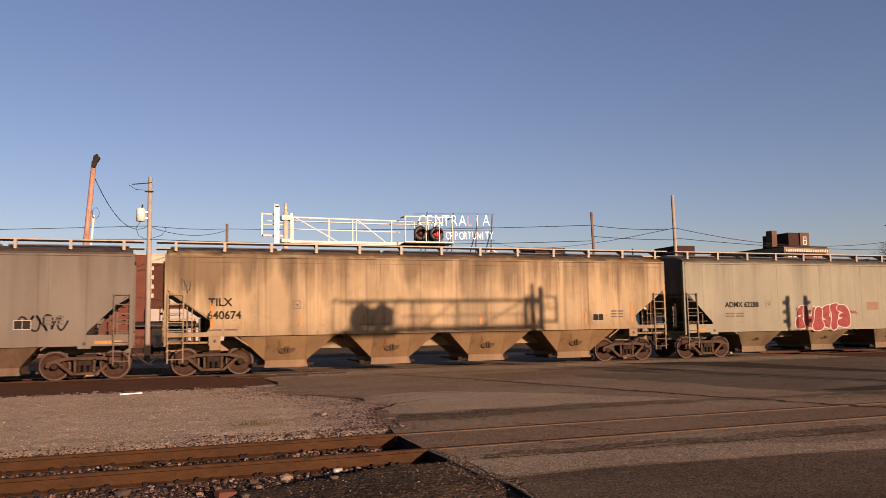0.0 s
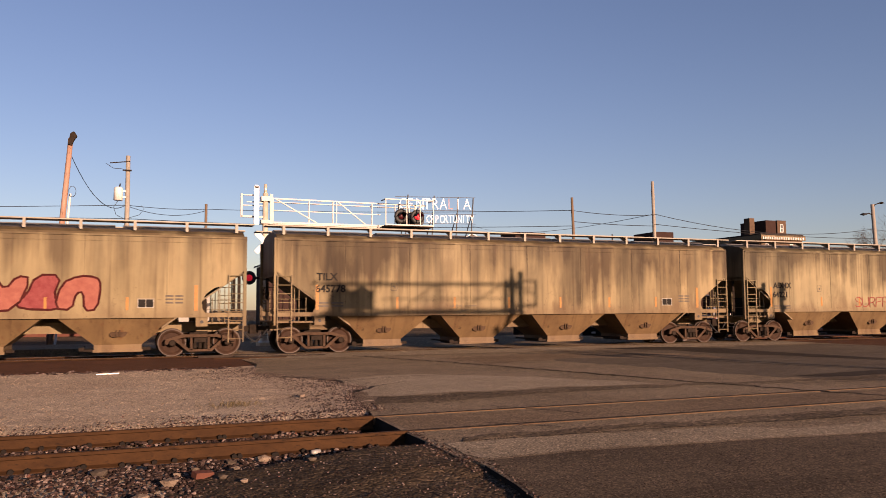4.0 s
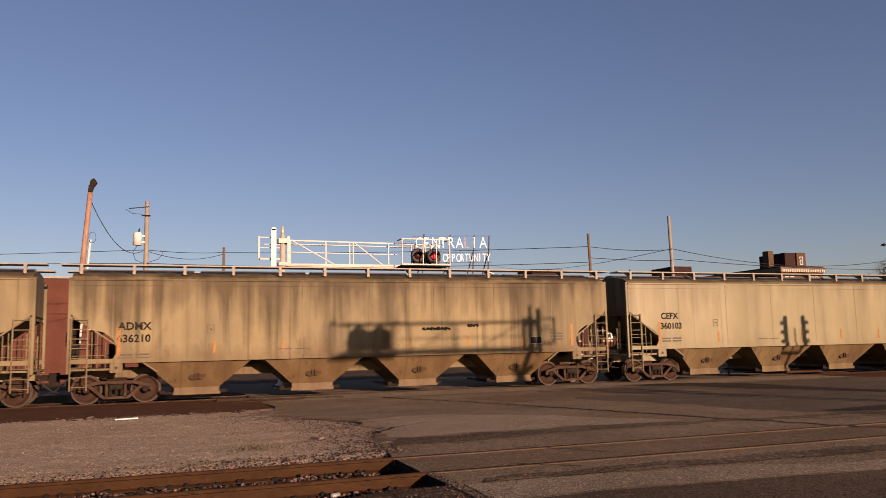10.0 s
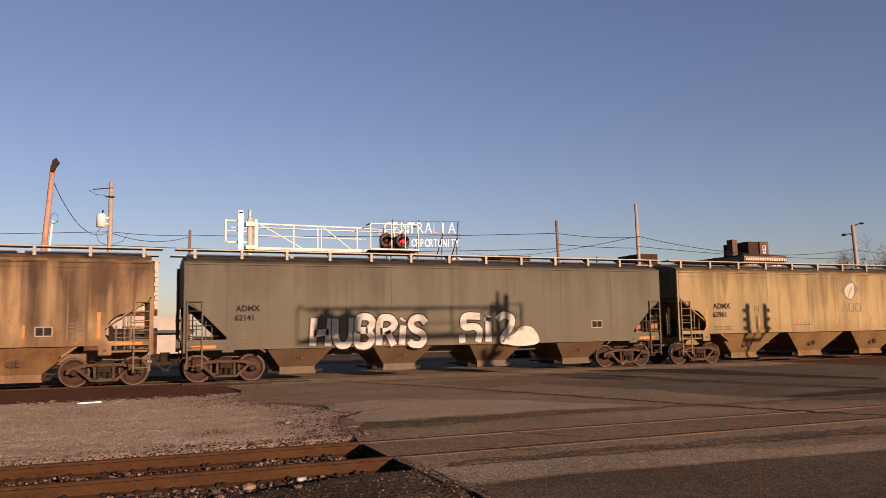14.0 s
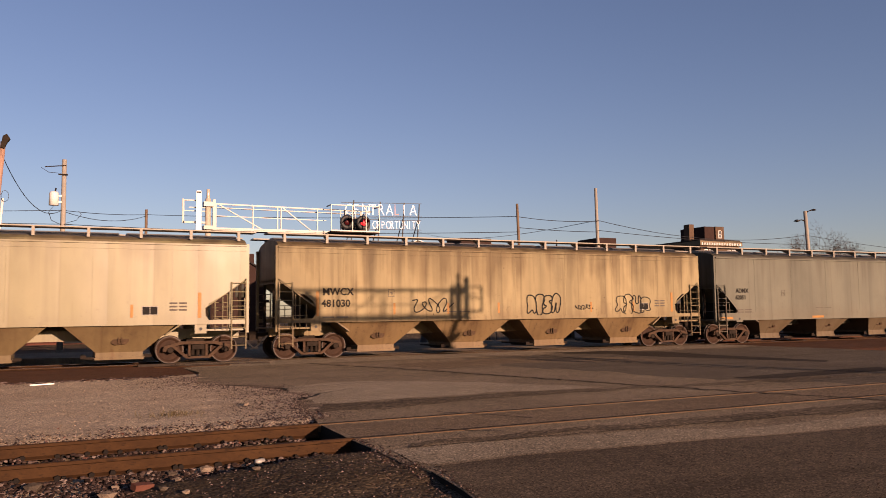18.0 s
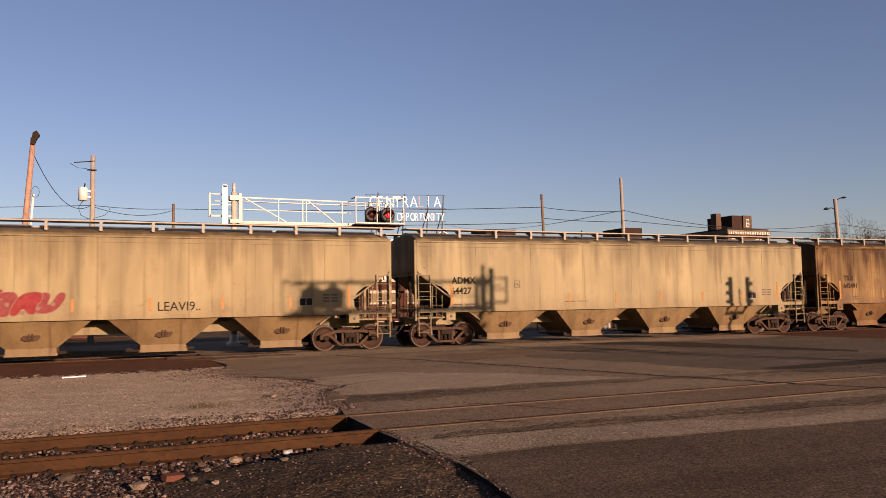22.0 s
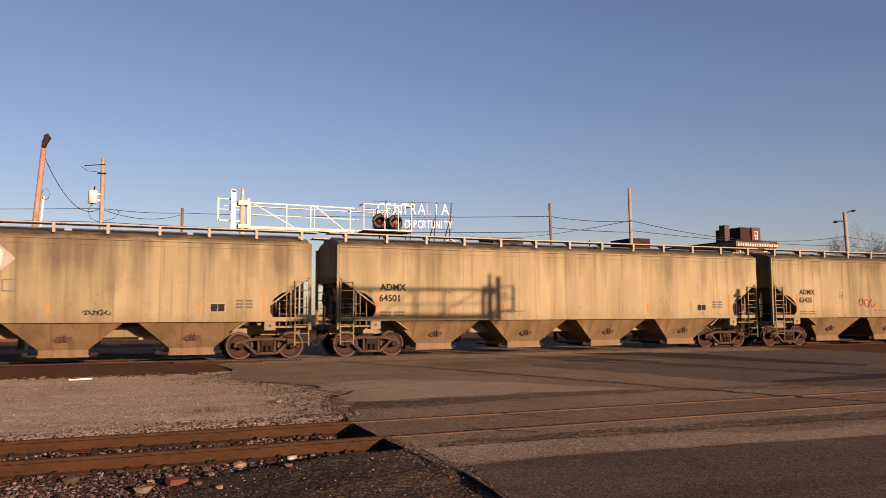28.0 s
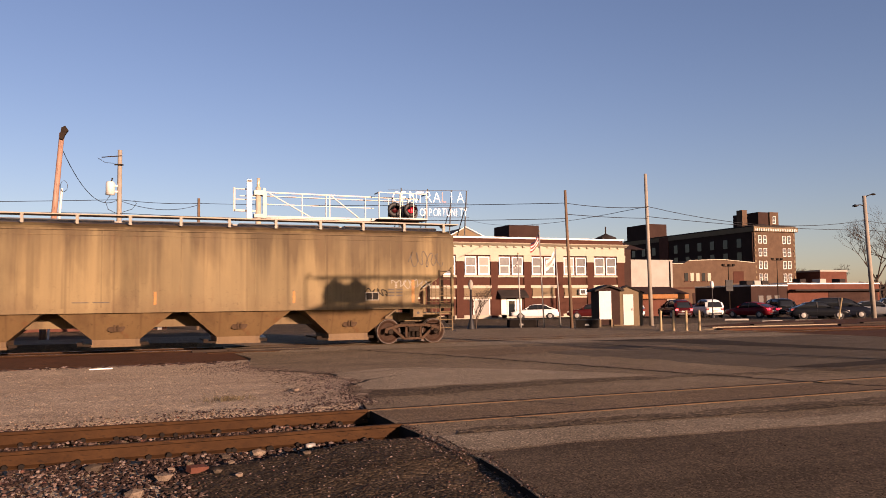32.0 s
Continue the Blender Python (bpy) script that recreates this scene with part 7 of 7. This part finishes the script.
part("hanger", Shape().box(-0.28, -0.1, -0.15, 0.0, 8.45, 8.55).box(-0.28, -0.1, -0.15, 0.0, 8.8, 8.9), WHITE, tr)
part("crossarm", Shape().bar((-1.0, -0.1, 10.5), (0.1, -0.1, 10.65), 0.05).bar((-0.3, -0.15, 10.1), (0.2, -0.15, 10.1), 0.08).path([(-1.2, -0.1, 10.45), (-0.8, -0.1, 10.2), (-0.3, -0.1, 10.18)], 0.015), UNDER, tp)
part("loop_cable", Shape().path([(-0.5, 0, 8.3), (-0.75, 0, 7.9), (-0.6, 0, 7.45), (-0.2, 0, 7.25), (0.15, 0, 7.3), (0.7, 0, 7.5), (0.95, 0, 7.85), (0.8, 0, 8.05)], 0.016, 5), BLACK, tp)
utility_pole(5.34, 60.0, -0.28, 9.5, 0.13)
utility_pole(23.38, 38.6, 0.0, 7.7, 0.10, (-0.25, 0), WOOD_POLE, "slim grey-brown utility pole with brackets")
utility_pole(28.95, 38.9, 0.0, 8.95, 0.125, (-0.15, 0), CONCRETE_POLE, "straight pale utility pole beside the shed")
rp = utility_pole(53.0, 43.9, -0.28, 9.5, 0.19, (-0.5, 0), CONCRETE_POLE, "pale street light pole with two lamp heads")
part("upper_arm", Shape().path([(-0.55, 0, 9.2), (-0.2, 0, 9.5), (0.3, 0, 9.65)], 0.04), UNDER, rp)
part("upper_head", Shape().lathe([(0.0, 0.12), (0.14, 0.08), (0.22, 0.0), (0.0, -0.06)], "z", (0.45, 0, 9.62), 12), UNDER, rp, smooth=True)
part("lower_arm", Shape().path([(-0.5, 0, 8.7), (-0.9, 0, 8.8), (-1.3, 0, 8.75)], 0.04), UNDER, rp)
part("lower_head", Shape().lathe([(0.0, 0.14), (0.16, 0.08), (0.26, 0.0), (0.0, -0.08)], "z", (-1.45, 0, 8.68), 12), BLACK, rp, smooth=True)


def wire(a, b, sag, r=0.018, label="thin black overhead wire between poles"):
    a, b = Vector(a), Vector(b)
    pts = [a.lerp(b, i / 14) - Vector((0, 0, sag * 4 * (i / 14) * (1 - i / 14))) for i in range(15)]
    return thing("overhead_wire", Shape().path(pts, r, 5), BLACK, label, "wire", None, "overhead wires")


wire((-45, 54, 6.6), (0.0, 50.5, 7.75), 0.25)
wire((-45, 54, 6.9), (0.0, 50.5, 6.95), 0.15)
wire((-2.55, 40.9, 8.95), (-0.16, 50.5, 7.7), 1.0)
wire((0.0, 50.5, 7.75), (5.34, 60.0, 8.85), 0.1)
wire((0.0, 50.5, 7.7), (5.34, 60.0, 8.75), 0.45)
wire((5.34, 60.0, 8.85), (23.1, 38.6, 6.97), 0.15)
wire((0.0, 50.5, 6.95), (23.15, 38.6, 6.1), 0.25)
wire((23.1, 38.6, 6.97), (28.8, 38.8, 6.95), 0.12)
wire((23.1, 38.6, 6.35), (28.8, 38.8, 6.3), 0.05)
wire((28.8, 38.8, 7.0), (52.5, 43.8, 7.35), 0.75)
wire((28.8, 38.8, 6.4), (52.5, 43.8, 6.6), 0.2)
wire((28.8, 38.8, 7.0), (60.0, 140.0, 18.0), 1.5)
wire((52.5, 43.8, 7.3), (120.0, 60.0, 8.5), 0.9)
wire((52.5, 43.8, 6.6), (120.0, 60.0, 7.5), 0.5)

lamp = empty("street_lamp", pose(18.2, 40.7, 0))
part("post", Shape().lathe([(0.0, 2.2), (0.06, 2.2), (0.07, 0.6), (0.12, 0.5), (0.17, 0.25), (0.24, 0.0)], n=12), BLACK, lamp, smooth=True)
part("globe", Shape().lathe([(0.0, 2.75), (0.08, 2.7), (0.14, 2.5), (0.12, 2.3), (0.05, 2.2)], n=14), LOGO_FADED, lamp, "clouded acorn globe", smooth=True)
tagged(lamp, "black street lamp post with a clouded globe", "street lamp")


def flag_pole(x, y, h, flag, w, drop, lean=0.0, label=""):
    ob = empty("flagpole", pose(x, y, 0))
    part("pole", Shape().tube((0, 0, 0), (lean, 0, h), 0.05, 0.03), SILVER, ob, "silver pole", smooth=True)
    part("finial", Shape().lathe([(0.0, 0.07), (0.06, 0.0), (0.0, -0.06)], "z", (lean, 0, h + 0.05), 8), YELLOW, ob)
    nu, nv = 10, 8
    for s, mat_ in enumerate(flag):
        v, f = [], []
        for j in (0, 1):
            q = (s + j) / len(flag)
            for i in range(nu + 1):
                u = i / nu
                v.append((lean * 0.95 - w * u * (0.75 + 0.1 * q), 0.06 * math.sin(u * 9 + q * 2), h - 0.12 - q * 0.75 * w - drop * u * (1 - 0.25 * u) + 0.05 * math.sin(u * 7)))
        for i in range(nu):
            f.append((i, i + 1, nu + 2 + i, nu + 1 + i))
        part("flag_stripe", Shape().add(v, f), mat_, ob)
    return tagged(ob, label, "flagpole", "flagpoles")


flag_pole(22.75, 40.6, 5.5, [LOGO_BLUE, RED_PAINT, WHITE, RED_PAINT, WHITE, RED_PAINT], 0.75, 0.75, -0.22, "silver flagpole with a drooping striped flag")
flag_pole(23.95, 40.8, 4.6, [WHITE, OFFWHITE, WHITE], 0.85, 0.85, -0.25, "silver flagpole with a white flag")
flag_pole(21.4, 40.9, 4.2, [WHITE, LOGO_BLUE, RED_PAINT, WHITE], 0.3, 0.7, -0.1, "silver flagpole with a hanging small flag")


# ---- parked vehicles ----
def paint_of(name, c, rough=0.22):
    m, nt, p = nodes_of(name)
    n1 = noise_at(nt, 2.0, 3.0)
    nt.links.new(ramp(nt, n1, [(0.3, tuple(k * 0.85 for k in c)), (0.7, c)]), p.inputs["Base Color"])
    p.inputs["Roughness"].default_value = rough
    p.inputs["Coat Weight"].default_value, p.inputs["Specular IOR Level"].default_value = 0.0, 0.12
    return m


# shoulder line and roof line of each body: x and height, from tail to nose
SEDAN = ([(-2.36, 0.62), (-2.3, 0.88), (-1.9, 1.0), (-0.9, 0.98), (0.9, 0.94), (1.7, 0.86), (2.15, 0.74), (2.36, 0.55)], [(-1.95, 0.98), (-1.0, 1.38), (-0.35, 1.46), (0.25, 1.43), (0.65, 1.28), (1.2, 0.92)], 0.9)
SUV = ([(-2.3, 0.66), (-2.28, 0.98), (-2.1, 1.1), (-0.9, 1.08), (1.0, 1.05), (1.75, 1.0), (2.2, 0.86), (2.34, 0.6)], [(-2.22, 1.06), (-1.95, 1.62), (-1.2, 1.74), (0.1, 1.72), (0.55, 1.6), (1.3, 1.04)], 0.94)
VAN = ([(-2.5, 0.62), (-2.48, 0.98), (-2.3, 1.08), (-0.9, 1.06), (1.2, 1.02), (1.95, 0.94), (2.38, 0.8), (2.52, 0.58)], [(-2.42, 1.04), (-2.15, 1.62), (-1.4, 1.76), (0.3, 1.74), (0.8, 1.58), (1.75, 0.98)], 0.96)


def along(line, x):
    for (xa, za), (xb, zb) in zip(line, line[1:]):
        if xa <= x <= xb:
            f = (x - xa) / (xb - xa)
            return za + (zb - za) * f
    return line[0][1] if x < line[0][0] else line[-1][1]


def loft(rings):
    """A closed skin through rings of equal count."""
    n = len(rings[0])
    v = [p for r in rings for p in r]
    f = [(i * n + k, i * n + (k + 1) % n, (i + 1) * n + (k + 1) % n, (i + 1) * n + k) for i in range(len(rings) - 1) for k in range(n)]
    return Shape().add(v, f + [tuple(range(n)), tuple(range(len(v) - n, len(v)))])


def vehicle(name, kind, x, y, yaw, color, label, braking=False):
    sill, roof, w = kind
    ob = empty(name, pose(x, y, -0.28, 0, 0, yaw))
    pm = paint_of(name + "_paint", color)
    x0, x1 = sill[0][0], sill[-1][0]
    rings = []
    for i in range(25):
        q = x0 + (x1 - x0) * i / 24
        e = min(1.0, (q - x0 + 0.02) / 0.5, (x1 - q + 0.02) / 0.7)
        hw, top = w * (0.78 + 0.22 * math.sqrt(max(0.0, 1 - (1 - e) ** 2))), along(sill, q)
        lo = 0.24 + 0.12 * (1 - e)
        rings.append([(q, s * hw * k, lo + (top - lo) * h) for s, k, h in ((-1, 0.9, 0.0), (-1, 0.98, 0.22), (-1, 1.0, 0.55), (-1, 0.97, 0.85), (-1, 0.86, 0.985), (-1, 0.4, 1.03), (1, 0.4, 1.03), (1, 0.86, 0.985), (1, 0.97, 0.85), (1, 1.0, 0.55), (1, 0.98, 0.22), (1, 0.9, 0.0))])
    part("body", loft(rings), pm, ob, smooth=True)
    glass, top_skin = [], []
    r0, r1 = roof[0][0], roof[-1][0]
    for i in range(17):
        q = r0 + (r1 - r0) * i / 16
        zt, zb = along(roof, q), along(sill, q) - 0.03
        k = (zt - zb) / 0.62
        hb, ht = w * 0.86, w * (0.86 - 0.2 * min(1.0, max(0.0, k)))
        glass.append([(q, -hb, zb), (q, -ht, zt - 0.03), (q, -ht * 0.6, zt), (q, ht * 0.6, zt), (q, ht, zt - 0.03), (q, hb, zb)])
        if k > 0.55:
            top_skin.append([(q, -ht - 0.015, zt - 0.06), (q, -ht * 0.8, zt + 0.012), (q, 0, zt + 0.03), (q, ht * 0.8, zt + 0.012), (q, ht + 0.015, zt - 0.06), (q, 0, zt - 0.05)])
    part("cabin", loft(glass), GLASS, ob, "dark glass cabin", smooth=True)
    part("roof", loft(top_skin), pm, ob, smooth=True)
    a, b = top_skin[0], top_skin[-1]
    for s in (-1, 1):
        for name_, p, q in (("rear_pillar", (r0 + 0.05, s * w * 0.85, along(sill, r0)), a[0 if s < 0 else 4]), ("front_pillar", (r1 - 0.06, s * w * 0.85, along(sill, r1)), b[0 if s < 0 else 4]),
                            ("door_pillar", (-0.25, s * w * 0.865, along(sill, -0.25)), (-0.25, s * (w * 0.665 + 0.01), along(roof, -0.25) - 0.04))):
            part(name_, Shape().bar(p, q, 0.10 if name_ != "rear_pillar" else 0.22, 0.07), pm if name_ != "door_pillar" else BLACK, ob)
        for wx in (-1.42, 1.42):
            out = s * (w - 0.09)
            part("wheel_arch", Shape().lathe([(0.0, s * 0.075), (0.39, s * 0.075), (0.4, -s * 0.1)], "y", (wx, out, 0.36), 18), BLACK, ob, "dark wheel arch")
            wl = part("wheel", Shape().lathe([(0.0, 0.1), (0.22, 0.1), (0.31, 0.09), (0.33, 0.0), (0.31, -0.09), (0.0, -0.1)], "y", (wx, out, 0.33), 18), BLACK, ob, "black tyre", smooth=True)
            part("hub", Shape().lathe([(0.0, s * 0.125), (0.08, s * 0.12), (0.2, s * 0.105), (0.21, s * 0.09)], "y", (wx, out, 0.33), 10), SILVER, wl)
        part("headlight", Shape().box(x1 - 0.36, x1 - 0.05, s * w * 0.72 - 0.13, s * w * 0.72 + 0.13, 0.62, 0.74), SILVER, ob)
        part("tail_light", Shape().box(x0 - 0.03, x0 + 0.25, s * w * 0.76 - 0.13, s * w * 0.76 + 0.13, 0.72, 0.9), TAIL if braking else RED_PAINT, ob, "lit tail light" if braking else "red tail light")
        part("mirror", Shape().box(0.75, 0.9, s * (w + 0.04) - 0.08, s * (w + 0.04) + 0.08, along(sill, 0.8) + 0.02, along(sill, 0.8) + 0.15), pm, ob)
        part("door_seam", Shape().box(-0.28, -0.265, s * w - 0.006 if s > 0 else s * w - 0.002, s * w + 0.002 if s > 0 else s * w + 0.006, 0.45, 0.85), BLACK, ob)
    part("plate", Shape().box(x0 - 0.04, x0 - 0.005, -0.26, 0.26, 0.6, 0.72), PLAC, ob, "blank number plate")
    part("rear_bumper", Shape().box(x0 - 0.02, x0 + 0.1, -w * 0.7, w * 0.7, 0.36, 0.5), BLACK, ob)
    return tagged(ob, label, "car", "parked cars")


WHITE_C, BLACK_C = (0.62, 0.62, 0.60), (0.006, 0.007, 0.008)
vehicle("white_sedan", SEDAN, 38.0, 69.5, 150, WHITE_C, "white sedan parked before the brick office")
vehicle("dark_red_hatchback", SEDAN, 42.8, 67.0, 150, (0.05, 0.008, 0.008), "dark red car parked near the sheds")
vehicle("black_sedan", SEDAN, 45.0, 66.0, 70, BLACK_C, "black sedan parked in shade")
vehicle("maroon_suv", SUV, 50.0, 63.5, 74, (0.042, 0.006, 0.008), "maroon sport utility car seen from behind", True)
vehicle("white_suv", SUV, 53.4, 63.0, 70, WHITE_C, "white sport utility car seen from behind")
vehicle("white_hatchback", SEDAN, 47.4, 66.5, 60, WHITE_C, "white car half hidden behind a pole")
vehicle("red_sedan", SEDAN, 54.9, 58.6, 102, (0.11, 0.007, 0.010), "red sedan with glowing tail lights", True)
vehicle("dark_hatchback", SUV, 58.9, 59.5, 70, BLACK_C, "dark car beside the red sedan")
vehicle("dark_grey_sedan", SEDAN, 55.1, 51.1, -30, (0.007, 0.008, 0.010), "dark grey sedan in the front parking row")
vehicle("dark_blue_minivan", VAN, 58.6, 51.9, -36, (0.008, 0.010, 0.016), "dark blue minivan in the front parking row")
vehicle("silver_sedan", SEDAN, 64.0, 53.0, -40, (0.14, 0.15, 0.16), "silver car beyond the minivan")
vehicle("pale_blue_suv", SUV, 68.0, 53.0, -40, (0.12, 0.15, 0.18), "pale blue car at the edge of the lot")
for x, y, a in ((45.6, 46.6, -2), (49.0, 46.4, -30), (52.7, 46.0, -14), (47.6, 52.5, -28)):
    thing("wheel_stop", Shape().prism_x([(-0.09, 0), (0.09, 0), (0.06, 0.13), (-0.06, 0.13)], -0.95, 0.95), OFFWHITE, "pale concrete wheel stop in the parking lot", "wheel stop", pose(x, y, -0.28, 0, 0, a), "wheel stops")
thing("leaning_board", Shape().bar((0, 0, 0), (0.9, 0.4, 1.75), 0.07, 0.1), YELLOW, "pale plank leaning beside the parked cars", "plank", pose(50.8, 45.2, -0.28))
# low planters, lot lights, a sign, and timbers in the dirt beside the crossing
for x, y, a, l in ((21.7, 41.4, -40, 1.7), (24.1, 38.2, -40, 1.2)):
    pl = empty("planter", pose(x, y, 0, 0, 0, a))
    part("box", Shape().box(-l / 2, l / 2, 0, 0.7, 0, 0.42), DIRT_AND_SHADE, pl, "black timber sides")
    part("rim", Shape().box(-l / 2 - 0.04, l / 2 + 0.04, -0.04, 0.74, 0.42, 0.48), BLACK, pl)
    part("tag", Shape().box(-0.1, 0.12, -0.015, 0.0, 0.12, 0.22), PLAC, pl, "small pale tag")
    tagged(pl, "low black planter box beside the street", "planter", "planters")
for x, y, h in ((67.0, 75.0, 5.7), (79.5, 80.0, 6.8)):
    fl = empty("lot_light", pose(x, y, -0.28))
    part("post", Shape().tube((0, 0, 0), (0, 0, h), 0.07, 0.04), UNDER, fl)
    part("cross_arm", Shape().bar((-0.8, 0, h - 0.1), (0.8, 0, h - 0.1), 0.06), UNDER, fl)
    for k in (-0.75, 0.1, 0.75):
        part("floodlight", Shape().prism_x([(-0.2, 0.0), (0.1, -0.05), (0.12, 0.16), (-0.12, 0.2)], k - 0.15, k + 0.15), UNDER, fl, "dark floodlight", pose(0, 0, h))
    tagged(fl, "dark parking-lot pole with floodlights", "lot light", "lot lights")
sg = empty("signboard", pose(59.0, 66.0, -0.28))
part("board", Shape().box(-0.45, 0.45, -0.06, 0.06, 2.6, 3.75), BLACK, sg, "plain black board")
part("post", Shape().tube((0, 0, 0), (0, 0, 2.6), 0.06), UNDER, sg)
tagged(sg, "plain black signboard on a post", "sign")
gl = empty("globe_lamp", pose(51.6, 60.0, -0.28))
part("post", Shape().lathe([(0.0, 2.8), (0.05, 2.8), (0.05, 0.5), (0.16, 0.2), (0.2, 0.0)], n=10), BLACK, gl)
part("globe", Shape().lathe([(0.0, 3.5), (0.12, 3.42), (0.2, 3.15), (0.16, 2.9), (0.05, 2.8)], n=12), WHITE, gl, "white acorn globe", smooth=True)
tagged(gl, "black lamp post with a white globe", "street lamp")
structure("dirt_strip", Shape().plan([(28.3, 32.2), (34.0, 30.6), (60, 31.0), (160, 36.0), (160, 42.0), (60, 42.0), (40, 41.2), (30.5, 36.5)], -0.5, 0.012), BALLAST_RUST, "reddish-brown dirt strip beyond the crossing", "ground")
for (xa, ya), (xb, yb), w, mat_, label in (((28.8, 33.6), (37.4, 33.4), 0.10, CONCRETE, "pale concrete kerb in the dirt"), ((36.0, 32.0), (41.0, 30.9), 0.3, TIMBER, "dark timber lying in the dirt"), ((33.0, 35.2), (38.5, 36.2), 0.28, TIMBER, "dark timber lying in the dirt"), ((40.0, 34.0), (46.0, 34.6), 0.25, TIMBER, "dark timber lying in the dirt")):
    thing("kerb" if mat_ is CONCRETE else "timber", Shape().bar((xa, ya, 0.04), (xb, yb, 0.04), w, 0.06 if mat_ is CONCRETE else 0.12), mat_, label, "kerb" if mat_ is CONCRETE else "timber")


# ---- bare trees ----
def bare_tree(x, y, z, h, seed, label, spread=0.55, depth=5, trunk=0.22):
    g = random.Random(seed)
    ob = empty("bare_tree", pose(x, y, z))
    tr_, limbs = Shape(), Shape()

    def grow(p, d, length, r, level):
        q = p + d * length
        (tr_ if level == 0 else limbs).tube(p, q, r, r * 0.68, 6 if level < 2 else 4)
        if level >= depth:
            return
        n = 3 if level < 4 else 2 + (g.random() < 0.7)
        for i in range(n):
            a = g.uniform(0, 6.283)
            t = Vector((math.cos(a), math.sin(a), g.uniform(-0.1, 0.5)))
            nd = (d + t * g.uniform(spread * 0.7, spread * 1.4)).normalized()
            start = p.lerp(q, g.uniform(0.65, 1.0))
            grow(start, nd, length * g.uniform(0.62, 0.82), r * 0.58, level + 1)

    grow(Vector((0, 0, 0)), Vector((0.03, 0, 1)), h * 0.28, trunk, 0)
    part("trunk", tr_, BARK, ob)
    part("branch_crown", limbs, BARK, ob, "bare winter branches")
    return tagged(ob, label, "tree", "bare trees")


bare_tree(129.0, 106.0, -0.3, 21.0, 11, "large bare tree behind the low shops", 0.6, 7, 0.24)
bare_tree(143.0, 110.0, -0.3, 20.0, 14, "bare tree behind the low shops", 0.6, 7, 0.3)
bare_tree(178.0, 170.0, -0.3, 15.0, 17, "far bare tree beside the hotel", 0.55, 5, 0.4)
bare_tree(186.0, 165.0, -0.3, 14.0, 19, "far bare tree beside the hotel", 0.55, 5, 0.4)
bare_tree(18.9, 41.6, -0.28, 3.4, 23, "small bare street tree beside the lamp", 0.42, 6, 0.055)
g_ = random.Random(77)
woods = Shape()
for i in range(260):
    x, y = g_.uniform(150, 620), g_.uniform(330, 420)
    h, w = g_.uniform(7, 13), g_.uniform(3, 6)
    for j in range(6):
        a = g_.uniform(0, 6.28)
        woods.tube((x, y, -0.5), (x + w * math.cos(a), y + w * math.sin(a), h * g_.uniform(0.6, 1.0)), 0.5, 0.9, 4)
tagged(part("distant_woods", woods, BARK, None), "hazy brown line of distant bare woods", "woods", "", "stuff")


# ---- what moves ----
def motions():
    for car, wheels, x0, length in CARS:
        steps = [0.0, 4.0, 8.0, 12.0, 16.0, 20.0, 24.0, 28.0, 32.0]
        walk(car, [(t, pose(x0 - travel(t), TRACK_Y, 0)) for t in steps])
        spin = [i / FPS for i in range(0, 32 * FPS + 1) if -14.0 < x0 - travel(i / FPS) < 62.0]
        if not spin:
            spin = [0.0]
        for w in wheels:
            x, y, z = w.location

            def at(t):
                return pose(x, y, z, 0, math.degrees(-travel(t) / RADIUS) % 360.0, 0)

            rows = [(t, at(t)) for t in spin]
            if spin[0] > 0.01:
                rows.insert(0, (0.0, at(spin[0])))
            if spin[-1] < 31.99:
                rows.append((32.0, at(spin[-1])))
            walk(w, rows)


motions()
